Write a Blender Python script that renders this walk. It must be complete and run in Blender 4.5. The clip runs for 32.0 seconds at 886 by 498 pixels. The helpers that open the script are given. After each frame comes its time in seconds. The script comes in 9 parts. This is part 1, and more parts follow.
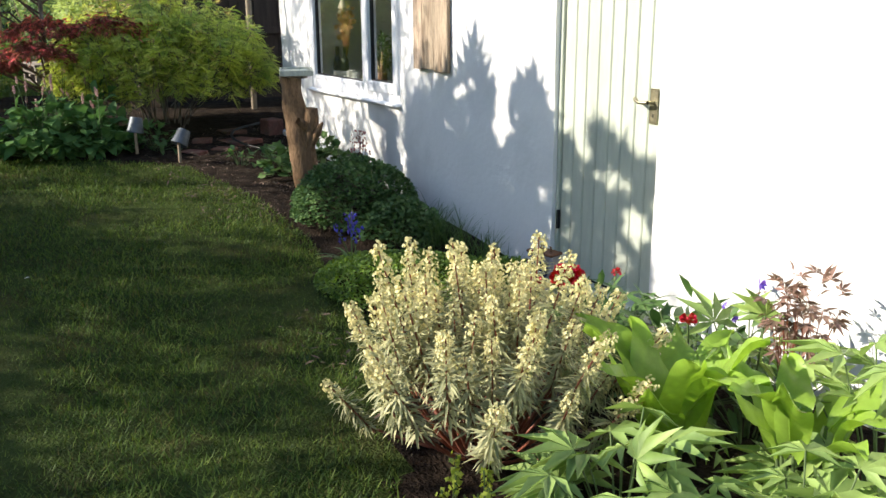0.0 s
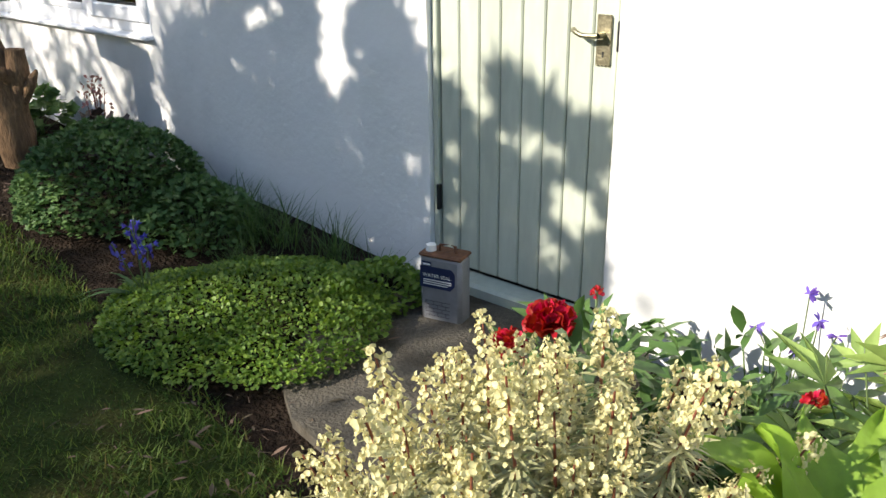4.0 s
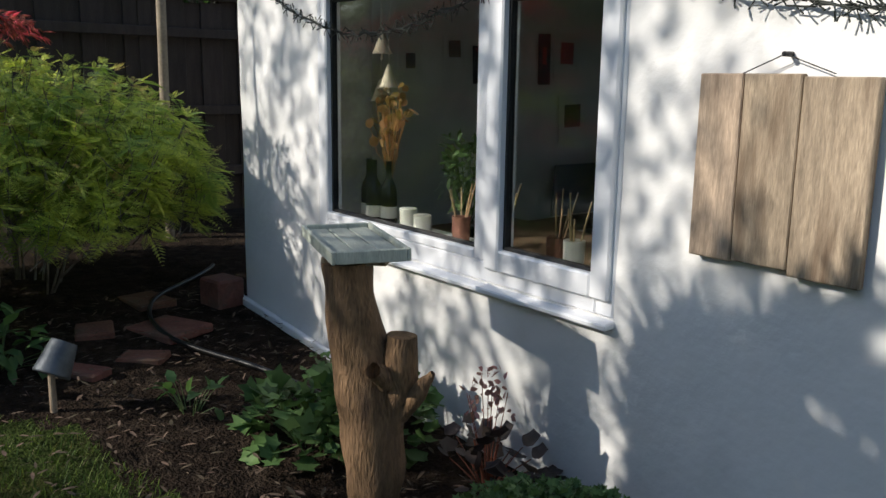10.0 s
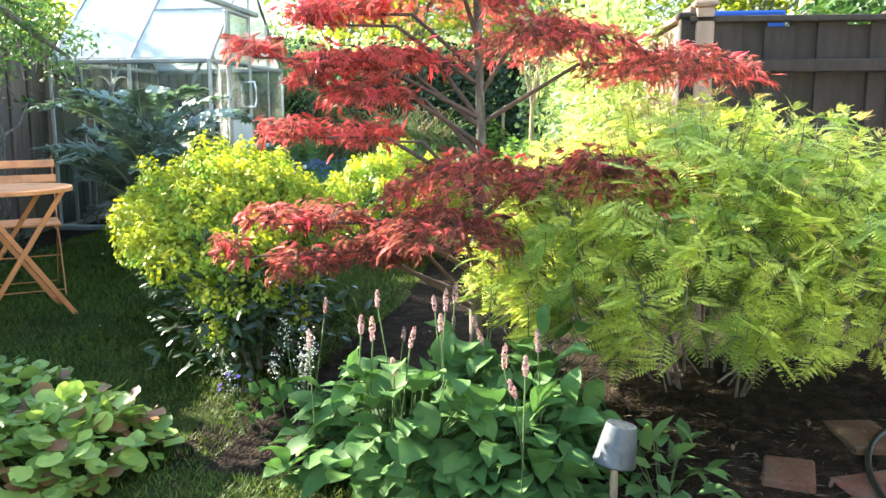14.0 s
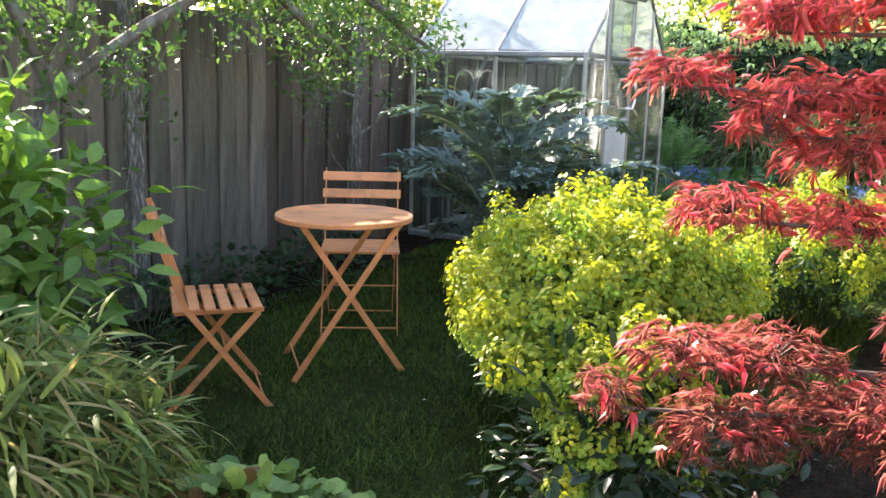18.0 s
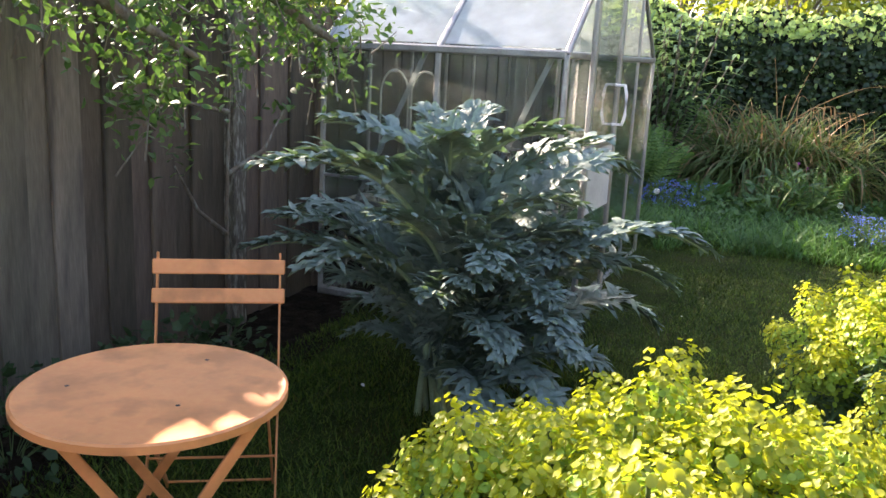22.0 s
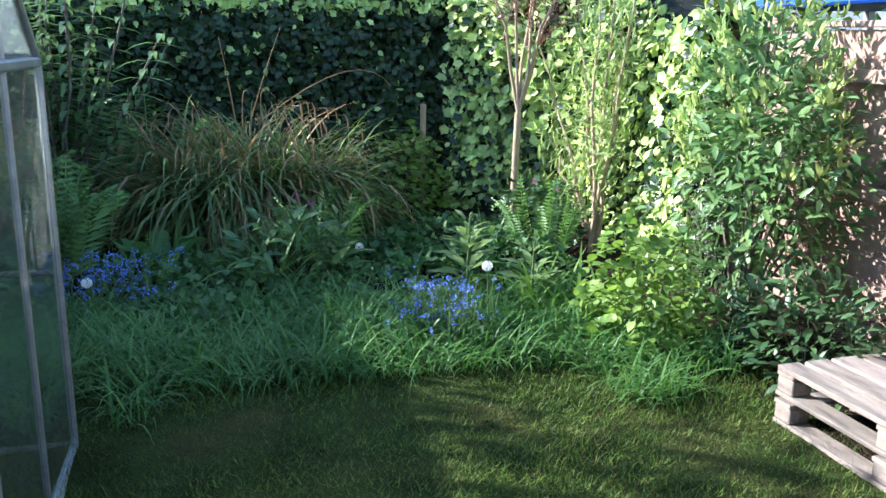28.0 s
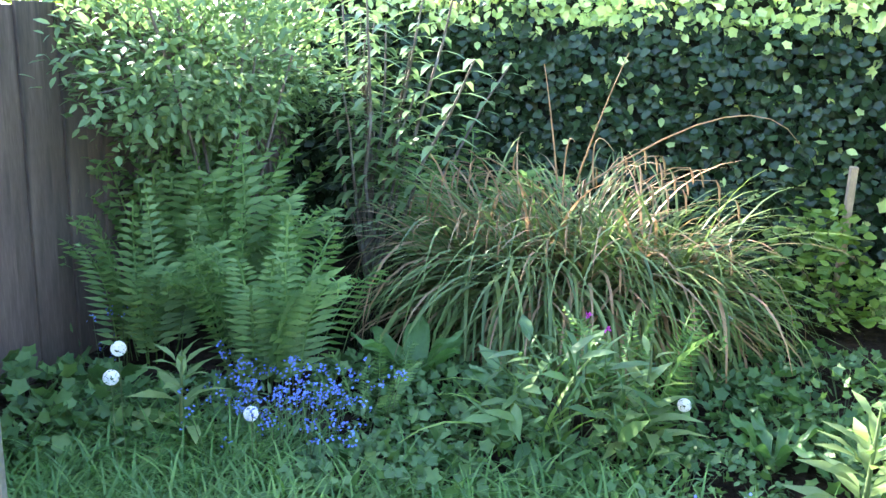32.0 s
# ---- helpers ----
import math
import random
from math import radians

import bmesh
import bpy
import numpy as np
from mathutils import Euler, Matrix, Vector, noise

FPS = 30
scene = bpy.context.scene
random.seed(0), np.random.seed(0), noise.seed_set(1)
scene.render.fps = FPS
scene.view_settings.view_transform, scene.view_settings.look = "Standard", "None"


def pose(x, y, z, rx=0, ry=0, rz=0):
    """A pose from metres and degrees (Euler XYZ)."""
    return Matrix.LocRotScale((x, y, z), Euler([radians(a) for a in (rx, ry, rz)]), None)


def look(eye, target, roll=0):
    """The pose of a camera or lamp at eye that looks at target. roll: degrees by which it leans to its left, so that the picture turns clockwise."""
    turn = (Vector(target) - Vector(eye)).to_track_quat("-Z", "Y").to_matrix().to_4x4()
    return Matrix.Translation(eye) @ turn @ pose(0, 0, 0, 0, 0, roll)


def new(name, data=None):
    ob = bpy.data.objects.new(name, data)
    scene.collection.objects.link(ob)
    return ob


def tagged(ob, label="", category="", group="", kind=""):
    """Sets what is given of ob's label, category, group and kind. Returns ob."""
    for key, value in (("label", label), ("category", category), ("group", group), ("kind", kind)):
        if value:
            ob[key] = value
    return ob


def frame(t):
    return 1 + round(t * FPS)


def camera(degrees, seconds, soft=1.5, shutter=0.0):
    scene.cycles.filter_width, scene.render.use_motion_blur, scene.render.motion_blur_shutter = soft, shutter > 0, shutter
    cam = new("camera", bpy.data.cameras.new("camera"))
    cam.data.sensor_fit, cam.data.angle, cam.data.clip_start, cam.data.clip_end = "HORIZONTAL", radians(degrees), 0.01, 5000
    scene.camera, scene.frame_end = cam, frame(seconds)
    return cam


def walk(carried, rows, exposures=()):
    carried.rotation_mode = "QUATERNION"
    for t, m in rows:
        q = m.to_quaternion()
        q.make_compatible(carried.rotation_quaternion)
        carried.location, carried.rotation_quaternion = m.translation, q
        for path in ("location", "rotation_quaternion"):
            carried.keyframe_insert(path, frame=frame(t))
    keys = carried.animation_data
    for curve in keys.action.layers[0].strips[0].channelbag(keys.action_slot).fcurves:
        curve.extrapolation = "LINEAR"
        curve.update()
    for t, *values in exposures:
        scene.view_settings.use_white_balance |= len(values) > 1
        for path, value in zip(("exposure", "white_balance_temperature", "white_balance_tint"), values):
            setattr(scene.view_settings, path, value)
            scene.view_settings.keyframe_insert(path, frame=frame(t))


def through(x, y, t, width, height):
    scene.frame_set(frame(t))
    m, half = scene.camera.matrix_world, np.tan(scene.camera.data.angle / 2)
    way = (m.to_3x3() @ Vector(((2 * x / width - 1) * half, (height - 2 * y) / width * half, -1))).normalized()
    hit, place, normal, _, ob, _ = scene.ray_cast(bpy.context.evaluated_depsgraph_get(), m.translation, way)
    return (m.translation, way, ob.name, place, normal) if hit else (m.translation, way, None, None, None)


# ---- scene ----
cam = camera(54.8, 32.0)
PATH = [
    (0, (3.539, -2.58, 1.374), (1.846, -1.654, 0.847), -0.3),
    (0.5, (3.364, -2.521, 1.353), (1.742, -1.494, 0.792), -0.1),
    (1, (3.185, -2.474, 1.366), (1.578, -1.423, 0.805), -0.0),
    (1.5, (3.007, -2.445, 1.373), (1.454, -1.316, 0.812), -0.6),
    (2, (2.807, -2.447, 1.389), (1.359, -1.193, 0.813), -1.5),
    (2.5, (2.618, -2.408, 1.377), (1.22, -1.132, 0.731), -1.6),
    (4.5, (1.854, -2.236, 1.41), (0.707, -0.791, 0.64), -0.6),
    (5, (1.695, -2.189, 1.427), (0.581, -0.705, 0.681), -0.4),
    (5.5, (1.524, -2.17, 1.428), (0.387, -0.678, 0.735), -0.3),
    (6, (1.33, -2.139, 1.437), (0.11, -0.673, 0.836), -1.2),
    (6.5, (1.185, -2.077, 1.452), (-0.068, -0.593, 0.975), 0.1),
    (7, (1.072, -2.041, 1.438), (-0.212, -0.55, 1.08), 1.5),
    (7.5, (0.9, -2.004, 1.456), (-0.421, -0.538, 1.129), 1.4),
    (8, (0.691, -2.001, 1.469), (-0.708, -0.6, 1.19), 1.2),
    (8.5, (0.464, -1.965, 1.465), (-1.006, -0.638, 1.192), 0.6),
    (9, (0.258, -1.946, 1.471), (-1.248, -0.667, 1.162), 0.7),
    (9.5, (0.027, -1.926, 1.476), (-1.502, -0.682, 1.136), 0.2),
    (10, (-0.177, -1.864, 1.481), (-1.726, -0.662, 1.089), 0.8),
    (10.5, (-0.343, -1.772, 1.495), (-1.961, -0.682, 1.056), 1.6),
    (11, (-0.476, -1.729, 1.501), (-2.124, -0.677, 1.079), 1.1),
    (11.5, (-0.641, -1.711, 1.529), (-2.283, -0.636, 1.142), 0.4),
    (12, (-0.775, -1.673, 1.531), (-2.48, -0.698, 1.158), 0.7),
    (12.5, (-0.885, -1.589, 1.548), (-2.729, -0.897, 1.204), 1.0),
    (13, (-0.993, -1.558, 1.546), (-2.931, -1.202, 1.206), 0.6),
    (13.5, (-1.127, -1.594, 1.55), (-3.1, -1.543, 1.224), 0.1),
    (14, (-1.27, -1.63, 1.558), (-3.228, -1.878, 1.232), -0.3),
    (14.5, (-1.391, -1.633, 1.567), (-3.274, -2.238, 1.269), 0.5),
    (15, (-1.521, -1.635, 1.576), (-3.282, -2.553, 1.337), 1.4),
    (15.5, (-1.645, -1.674, 1.571), (-3.329, -2.731, 1.354), 0.9),
    (17.5, (-2.274, -2.052, 1.753), (-3.977, -3.04, 1.402), 1.6),
    (18, (-2.515, -2.226, 1.758), (-4.21, -3.216, 1.372), 1.8),
    (18.5, (-2.717, -2.302, 1.775), (-4.397, -3.297, 1.339), 2.6),
    (19, (-2.939, -2.403, 1.812), (-4.615, -3.398, 1.361), 3.2),
    (19.5, (-3.148, -2.532, 1.829), (-4.855, -3.463, 1.363), 2.4),
    (20, (-3.339, -2.675, 1.854), (-5.072, -3.556, 1.382), 2.9),
    (20.5, (-3.583, -2.801, 1.877), (-5.308, -3.707, 1.425), 3.3),
    (21, (-3.812, -2.915, 1.887), (-5.518, -3.845, 1.416), 3.3),
    (21.5, (-4.049, -3.055, 1.916), (-5.745, -4.008, 1.453), 2.8),
    (22, (-4.266, -3.175, 1.96), (-6.021, -4.023, 1.513), 2.9),
    (22.5, (-4.508, -3.339, 1.985), (-6.333, -4.029, 1.544), 3.3),
    (23, (-4.722, -3.55, 1.975), (-6.625, -3.998, 1.553), 2.2),
    (23.5, (-4.924, -3.68, 1.972), (-6.869, -3.939, 1.584), 1.3),
    (24, (-5.215, -3.827, 1.982), (-7.173, -3.945, 1.592), 1.4),
    (24.5, (-5.443, -3.977, 1.971), (-7.398, -3.958, 1.551), 0.3),
    (25, (-5.66, -4.081, 1.98), (-7.604, -3.926, 1.537), 0.2),
    (25.5, (-5.947, -4.105, 1.975), (-7.885, -3.869, 1.539), 0.4),
    (26, (-6.249, -4.103, 1.967), (-8.172, -3.788, 1.519), 0.5),
    (26.5, (-6.592, -4.111, 1.993), (-8.492, -3.69, 1.53), 0.7),
    (28.5, (-7.886, -3.886, 2.08), (-9.781, -3.456, 1.608), 0.6),
    (29, (-8.193, -3.793, 2.097), (-10.112, -3.465, 1.638), 1.1),
    (29.5, (-8.486, -3.712, 2.11), (-10.424, -3.511, 1.661), 0.3),
    (30, (-8.728, -3.591, 2.111), (-10.679, -3.539, 1.678), 0.6),
    (30.5, (-8.956, -3.45, 2.116), (-10.901, -3.564, 1.661), 1.3),
    (31, (-9.156, -3.415, 2.11), (-11.089, -3.642, 1.652), 0.8),
    (31.5, (-9.377, -3.392, 2.124), (-11.284, -3.781, 1.666), 0.3),
    (32, (-9.599, -3.335, 2.129), (-11.468, -3.887, 1.683), 1.4),
]
# seconds, stops, kelvin, tint of the carried camera
EXPO = [(0, 0.9, 6500, 10), (1.0, 0.75, 6500, 10), (3.0, 0.65, 6500, 10), (5.0, 1.1, 6500, 12), (6.0, 1.45, 6600, 13), (7.0, 0.35, 6600, 13), (8.0, -0.35, 6600, 12), (9.3, -0.3, 6300, 10), (10.0, 0.0, 6300, 10), (11.0, 0.35, 6400, 10), (12.0, 0.6, 6500, 10), (13.0, 1.4, 6600, 9), (14.0, 2.75, 6700, 6), (15.0, 2.25, 7400, 18), (15.5, 2.25, 7400, 18),
        (18.0, 2.45, 7000, 19), (20.0, 2.3, 7100, 21), (22.0, 2.15, 7300, 23), (24.0, 2.0, 8000, 20), (25.0, 1.8, 6900, 13), (26.5, 1.65, 5900, 10), (28.5, 1.85, 5400, 13), (30.0, 2.05, 5300, 14), (31.0, 2.6, 5500, 15), (32.0, 3.45, 6000, 19)]
walk(cam, [(t, look(eye, target, roll)) for t, eye, target, roll in PATH], EXPO)

# ---- sky and sun ----
SUN_AZ, SUN_EL = radians(24), radians(28.5)      # from -y towards -x, above the horizon
world = bpy.data.worlds.new("sky")
scene.world = world
world.use_nodes = True
_n, _l = world.node_tree.nodes, world.node_tree.links
sky = _n.new("ShaderNodeTexSky")
sky.sky_type, sky.sun_disc = "NISHITA", False
sky.sun_elevation, sky.sun_rotation = SUN_EL, radians(180) + SUN_AZ
sky.air_density, sky.dust_density = 1.0, 0.6
_n["Background"].inputs["Strength"].default_value = 0.15
_l.new(sky.outputs["Color"], _n["Background"].inputs["Color"])
sun = new("sun", bpy.data.lights.new("sun", "SUN"))
sun.data.energy, sun.data.angle, sun.data.color = 5.0, radians(0.5), (1.0, 0.92, 0.80)
sun_dir = Vector((-math.sin(SUN_AZ) * math.cos(SUN_EL), -math.cos(SUN_AZ) * math.cos(SUN_EL), math.sin(SUN_EL)))
sun.matrix_world = look(sun_dir * 30, (0, 0, 0))


# ---- materials ----
def material(name, col, rough=0.8, metal=0.0, vary=0.25, scale=6.0, fine=60.0, bump=0.3, island=0.0, each=0.0,
             stretch=(1, 1, 1), dark=None, translucent=0.0, spec=0.4, stain=None, stain_scale=2.0, bump_dist=0.01, through=None):
    """Colour varied by a coarse and a fine noise, by mesh island and by object, with relief."""
    m = bpy.data.materials.new(name)
    m.use_nodes = True
    n, l = m.node_tree.nodes, m.node_tree.links
    b = n["Principled BSDF"]
    b.inputs["Roughness"].default_value, b.inputs["Metallic"].default_value = rough, metal
    b.inputs["Specular IOR Level"].default_value = spec
    tc, mp = n.new("ShaderNodeTexCoord"), n.new("ShaderNodeMapping")
    mp.inputs["Scale"].default_value = stretch
    l.new(tc.outputs["Object"], mp.inputs["Vector"])
    big, small = n.new("ShaderNodeTexNoise"), n.new("ShaderNodeTexNoise")
    big.inputs["Scale"].default_value, small.inputs["Scale"].default_value = scale, fine
    big.inputs["Detail"].default_value, small.inputs["Detail"].default_value = 4, 3
    for t in (big, small):
        l.new(mp.outputs["Vector"], t.inputs["Vector"])
    mix1, mix2 = n.new("ShaderNodeMix"), n.new("ShaderNodeMix")
    for x in (mix1, mix2):
        x.data_type = "RGBA"
    lo = dark or tuple(c * (1 - vary) for c in col)
    hi = tuple(min(1, c * (1 + vary * 0.6)) for c in col)
    mix1.inputs["A"].default_value, mix1.inputs["B"].default_value = (*lo, 1), (*hi, 1)
    ramp = n.new("ShaderNodeMapRange")
    ramp.inputs["From Min"].default_value, ramp.inputs["From Max"].default_value = 0.3, 0.7
    l.new(big.outputs["Fac"], ramp.inputs["Value"])
    l.new(ramp.outputs["Result"], mix1.inputs["Factor"])
    mix2.blend_type = "OVERLAY"
    mix2.inputs["Factor"].default_value = min(1.0, vary * 1.2)
    l.new(mix1.outputs["Result"], mix2.inputs["A"])
    l.new(small.outputs["Fac"], mix2.inputs["B"])
    out = mix2.outputs["Result"]
    if stain:
        st, sr, mx = n.new("ShaderNodeTexNoise"), n.new("ShaderNodeMapRange"), n.new("ShaderNodeMix")
        st.inputs["Scale"].default_value, st.inputs["Detail"].default_value = stain_scale, 6
        sr.inputs["From Min"].default_value, sr.inputs["From Max"].default_value = 0.5, 0.68
        mx.data_type = "RGBA"
        mx.inputs["B"].default_value = (*stain, 1)
        l.new(mp.outputs["Vector"], st.inputs["Vector"])
        l.new(st.outputs["Fac"], sr.inputs["Value"])
        l.new(sr.outputs["Result"], mx.inputs["Factor"])
        l.new(out, mx.inputs["A"])
        out = mx.outputs["Result"]
    for amount, node, socket in ((island, "ShaderNodeNewGeometry", "Random Per Island"), (each, "ShaderNodeObjectInfo", "Random")):
        if amount:
            src, hsv = n.new(node), n.new("ShaderNodeHueSaturation")
            mr, mh = n.new("ShaderNodeMapRange"), n.new("ShaderNodeMapRange")
            mr.inputs["To Min"].default_value, mr.inputs["To Max"].default_value = 1 - amount, 1 + amount
            mh.inputs["To Min"].default_value, mh.inputs["To Max"].default_value = 0.5 + 0.05 * amount, 0.5 - 0.05 * amount
            for r in (mr, mh):
                l.new(src.outputs[socket], r.inputs["Value"])
            l.new(mr.outputs["Result"], hsv.inputs["Value"])
            l.new(mh.outputs["Result"], hsv.inputs["Hue"])
            l.new(out, hsv.inputs["Color"])
            out = hsv.outputs["Color"]
    l.new(out, b.inputs["Base Color"])
    if bump:
        bp = n.new("ShaderNodeBump")
        bp.inputs["Strength"].default_value, bp.inputs["Distance"].default_value = bump, bump_dist
        add = n.new("ShaderNodeMath")
        add.operation = "ADD"
        l.new(big.outputs["Fac"], add.inputs[0])
        l.new(small.outputs["Fac"], add.inputs[1])
        l.new(add.outputs[0], bp.inputs["Height"])
        l.new(bp.outputs["Normal"], b.inputs["Normal"])
    if translucent:
        tr, ms = n.new("ShaderNodeBsdfTranslucent"), n.new("ShaderNodeMixShader")
        ms.inputs["Fac"].default_value = translucent
        bright = n.new("ShaderNodeHueSaturation")
        bright.inputs["Value"].default_value, bright.inputs["Saturation"].default_value = 1.6, 1.1
        l.new(out, bright.inputs["Color"])
        if through:
            tr.inputs["Color"].default_value = (*through, 1)
        else:
            l.new(bright.outputs["Color"], tr.inputs["Color"])
        l.new(b.outputs["BSDF"], ms.inputs[1])
        l.new(tr.outputs["BSDF"], ms.inputs[2])
        l.new(ms.outputs["Shader"], n["Material Output"].inputs["Surface"])
    return m


def leafy(name, col, island=0.3, rough=0.5, translucent=0.3, vary=0.2, through=None, spec=0.35):
    return material(name, col, rough, vary=vary, scale=3, fine=40, bump=0, island=island, translucent=translucent, spec=spec, through=through)


def glassy(name, col=(0.9, 0.95, 0.95), rough=0.02, dirt=0.0):
    m = bpy.data.materials.new(name)
    m.use_nodes = True
    n, l = m.node_tree.nodes, m.node_tree.links
    b = n["Principled BSDF"]
    b.inputs["Base Color"].default_value = (*col, 1)
    b.inputs["Roughness"].default_value, b.inputs["Transmission Weight"].default_value, b.inputs["IOR"].default_value = rough, 1.0, 1.45
    if dirt:
        noise_t, mr, ms = n.new("ShaderNodeTexNoise"), n.new("ShaderNodeMapRange"), n.new("ShaderNodeMixShader")
        noise_t.inputs["Scale"].default_value, noise_t.inputs["Detail"].default_value = 3.0, 8
        mr.inputs["From Min"].default_value, mr.inputs["From Max"].default_value = 0.3, 0.75
        mr.inputs["To Min"].default_value, mr.inputs["To Max"].default_value = dirt * 0.55, min(1.0, dirt * 1.4)
        film_b, trans, both = n.new("ShaderNodeBsdfDiffuse"), n.new("ShaderNodeBsdfTranslucent"), n.new("ShaderNodeMixShader")
        film_b.inputs["Color"].default_value = (0.75, 0.78, 0.76, 1)
        trans.inputs["Color"].default_value = (0.75, 0.78, 0.76, 1)
        l.new(noise_t.outputs["Fac"], mr.inputs["Value"])
        l.new(mr.outputs["Result"], ms.inputs["Fac"])
        l.new(film_b.outputs["BSDF"], both.inputs[1])
        l.new(trans.outputs["BSDF"], both.inputs[2])
        l.new(b.outputs["BSDF"], ms.inputs[1])
        l.new(both.outputs["Shader"], ms.inputs[2])
        l.new(ms.outputs["Shader"], n["Material Output"].inputs["Surface"])
    return m


# ---- mesh helpers ----
def arrays_mesh(name, verts, faces, mat, smooth=False):
    """A mesh from numpy arrays, faces all of one size."""
    me = bpy.data.meshes.new(name)
    verts, faces = np.asarray(verts, "f"), np.asarray(faces, "i")
    k = faces.shape[1]
    me.vertices.add(len(verts))
    me.vertices.foreach_set("co", verts.ravel())
    me.loops.add(faces.size)
    me.loops.foreach_set("vertex_index", faces.ravel())
    me.polygons.add(len(faces))
    me.polygons.foreach_set("loop_start", np.arange(0, faces.size, k, dtype="i"))
    if smooth:
        me.polygons.foreach_set("use_smooth", np.ones(len(faces), bool))
    me.update(calc_edges=True)
    me.validate()
    if mat:
        me.materials.append(mat)
    return me


def put(name, me, parent=None, label="", at=None):
    ob = new(name, me)
    if parent:
        ob.parent = parent
    if at is not None:
        ob.matrix_basis = at
    if label:
        ob["label"] = label
    return ob


def part(name, bm, mat, parent=None, label="", smooth=False, at=None):
    """Links a bmesh as one mesh object under a thing or a part."""
    me = bpy.data.meshes.new(name)
    bm.to_mesh(me)
    bm.free()
    if mat:
        me.materials.append(mat)
    if smooth:
        for p in me.polygons:
            p.use_smooth = True
        me.set_sharp_from_angle(angle=radians(40))
    return put(name, me, parent, label, at)


def thing(name, m, label, category, group="", kind=""):
    ob = new(name)
    ob.empty_display_size = 0.1
    ob.matrix_basis = m
    return tagged(ob, label, category, group, kind)


def box(bm, x0, x1, y0, y1, z0, z1, bev=0.0, m=None):
    """A box with slightly worn edges, added to bm."""
    t = bmesh.new()
    bmesh.ops.create_cube(t, size=1)
    for v in t.verts:
        v.co = Vector(((x0 + x1) / 2 + v.co.x * (x1 - x0), (y0 + y1) / 2 + v.co.y * (y1 - y0), (z0 + z1) / 2 + v.co.z * (z1 - z0)))
    if bev:
        bmesh.ops.bevel(t, geom=t.edges[:], offset=bev, segments=1, affect="EDGES")
    if m is not None:
        t.transform(m)
    me = bpy.data.meshes.new("tmp")
    t.to_mesh(me)
    t.free()
    bm.from_mesh(me)
    bpy.data.meshes.remove(me)
    return bm


def bx(*a, **k):
    return box(bmesh.new(), *a, **k)


def tube_arrays(pts, rad, sides=6):
    """A tapering tube along points: vertices and quads."""
    pts = np.asarray(pts, float)
    rad = np.broadcast_to(np.asarray(rad, float), (len(pts),))
    d = np.gradient(pts, axis=0)
    d /= np.linalg.norm(d, axis=1, keepdims=True) + 1e-9
    ref = np.array([0.0, 0, 1]) if abs(d[0][2]) < 0.9 else np.array([1.0, 0, 0])
    u = np.cross(d, ref)
    u /= np.linalg.norm(u, axis=1, keepdims=True) + 1e-9
    w = np.cross(d, u)
    a = np.arange(sides) * 2 * np.pi / sides
    ring = np.cos(a)[None, :, None] * u[:, None] + np.sin(a)[None, :, None] * w[:, None]
    v = (pts[:, None] + ring * rad[:, None, None]).reshape(-1, 3)
    k = np.arange(len(pts) - 1)[:, None] * sides
    i, j = np.arange(sides)[None], (np.arange(sides)[None] + 1) % sides
    f = np.stack([k + i, k + j, k + sides + j, k + sides + i], -1).reshape(-1, 4)
    return v, f


def joined(pieces):
    vs, fs, o = [], [], 0
    for v, f in pieces:
        vs.append(v)
        fs.append(np.asarray(f) + o)
        o += len(v)
    return np.concatenate(vs), np.concatenate(fs)


def tubes(name, lines, mat, parent=None, label="", sides=6):
    """One mesh of many tapering tubes; lines of (points, radii)."""
    v, f = joined([tube_arrays(p, r, sides) for p, r in lines])
    ob = put(name, arrays_mesh(name, v, f, mat, True), parent, label)
    if parent and len(lines) > 12:
        ob["kind"] = "stuff"
    return ob


def limbs(name, lines, mat, parent, sides=6):
    """Each tapering tube a part of its own."""
    for line in lines:
        tubes(name, [line], mat, parent, sides=sides)


def bent(a, b, sag=0.0, n=6, jitter=0.0, rng=None):
    a, b = np.array(a, float), np.array(b, float)
    s = np.linspace(0, 1, n)[:, None]
    p = a + (b - a) * s
    p[:, 2] -= sag * 4 * (s * (1 - s))[:, 0]
    if jitter:
        p[1:-1] += rng.normal(0, jitter, (n - 2, 3))
    return p


# ---- leaves ----
def tri_leaf(width=0.5, fold=0.15, droop=0.2, wave=0.0, tipw=0.75):
    """A pointed leaf along +y, one long, folded along its rib."""
    h = width / 2
    z = lambda y: -droop * y * y
    v = [(0, 0, 0), (-h * 0.8, 0.3, z(.3) + fold * h + wave), (0, 0.3, z(.3)), (h * 0.8, 0.3, z(.3) + fold * h - wave),
         (-h * tipw, 0.65, z(.65) + fold * h - wave), (0, 0.65, z(.65)), (h * tipw, 0.65, z(.65) + fold * h + wave), (0, 1, z(1))]
    f = [(0, 2, 1), (0, 3, 2), (1, 2, 5), (1, 5, 4), (2, 3, 6), (2, 6, 5), (4, 5, 7), (5, 6, 7)]
    return np.array(v, float), np.array(f)


def small_leaf(width=0.5, fold=0.12):
    """A small folded leaf for distant crowns."""
    h = width / 2
    return np.array([(0, 0, 0), (-h, 0.45, fold), (0, 1, -0.1), (h, 0.45, fold)], float), np.array([(0, 2, 1), (0, 3, 2)])


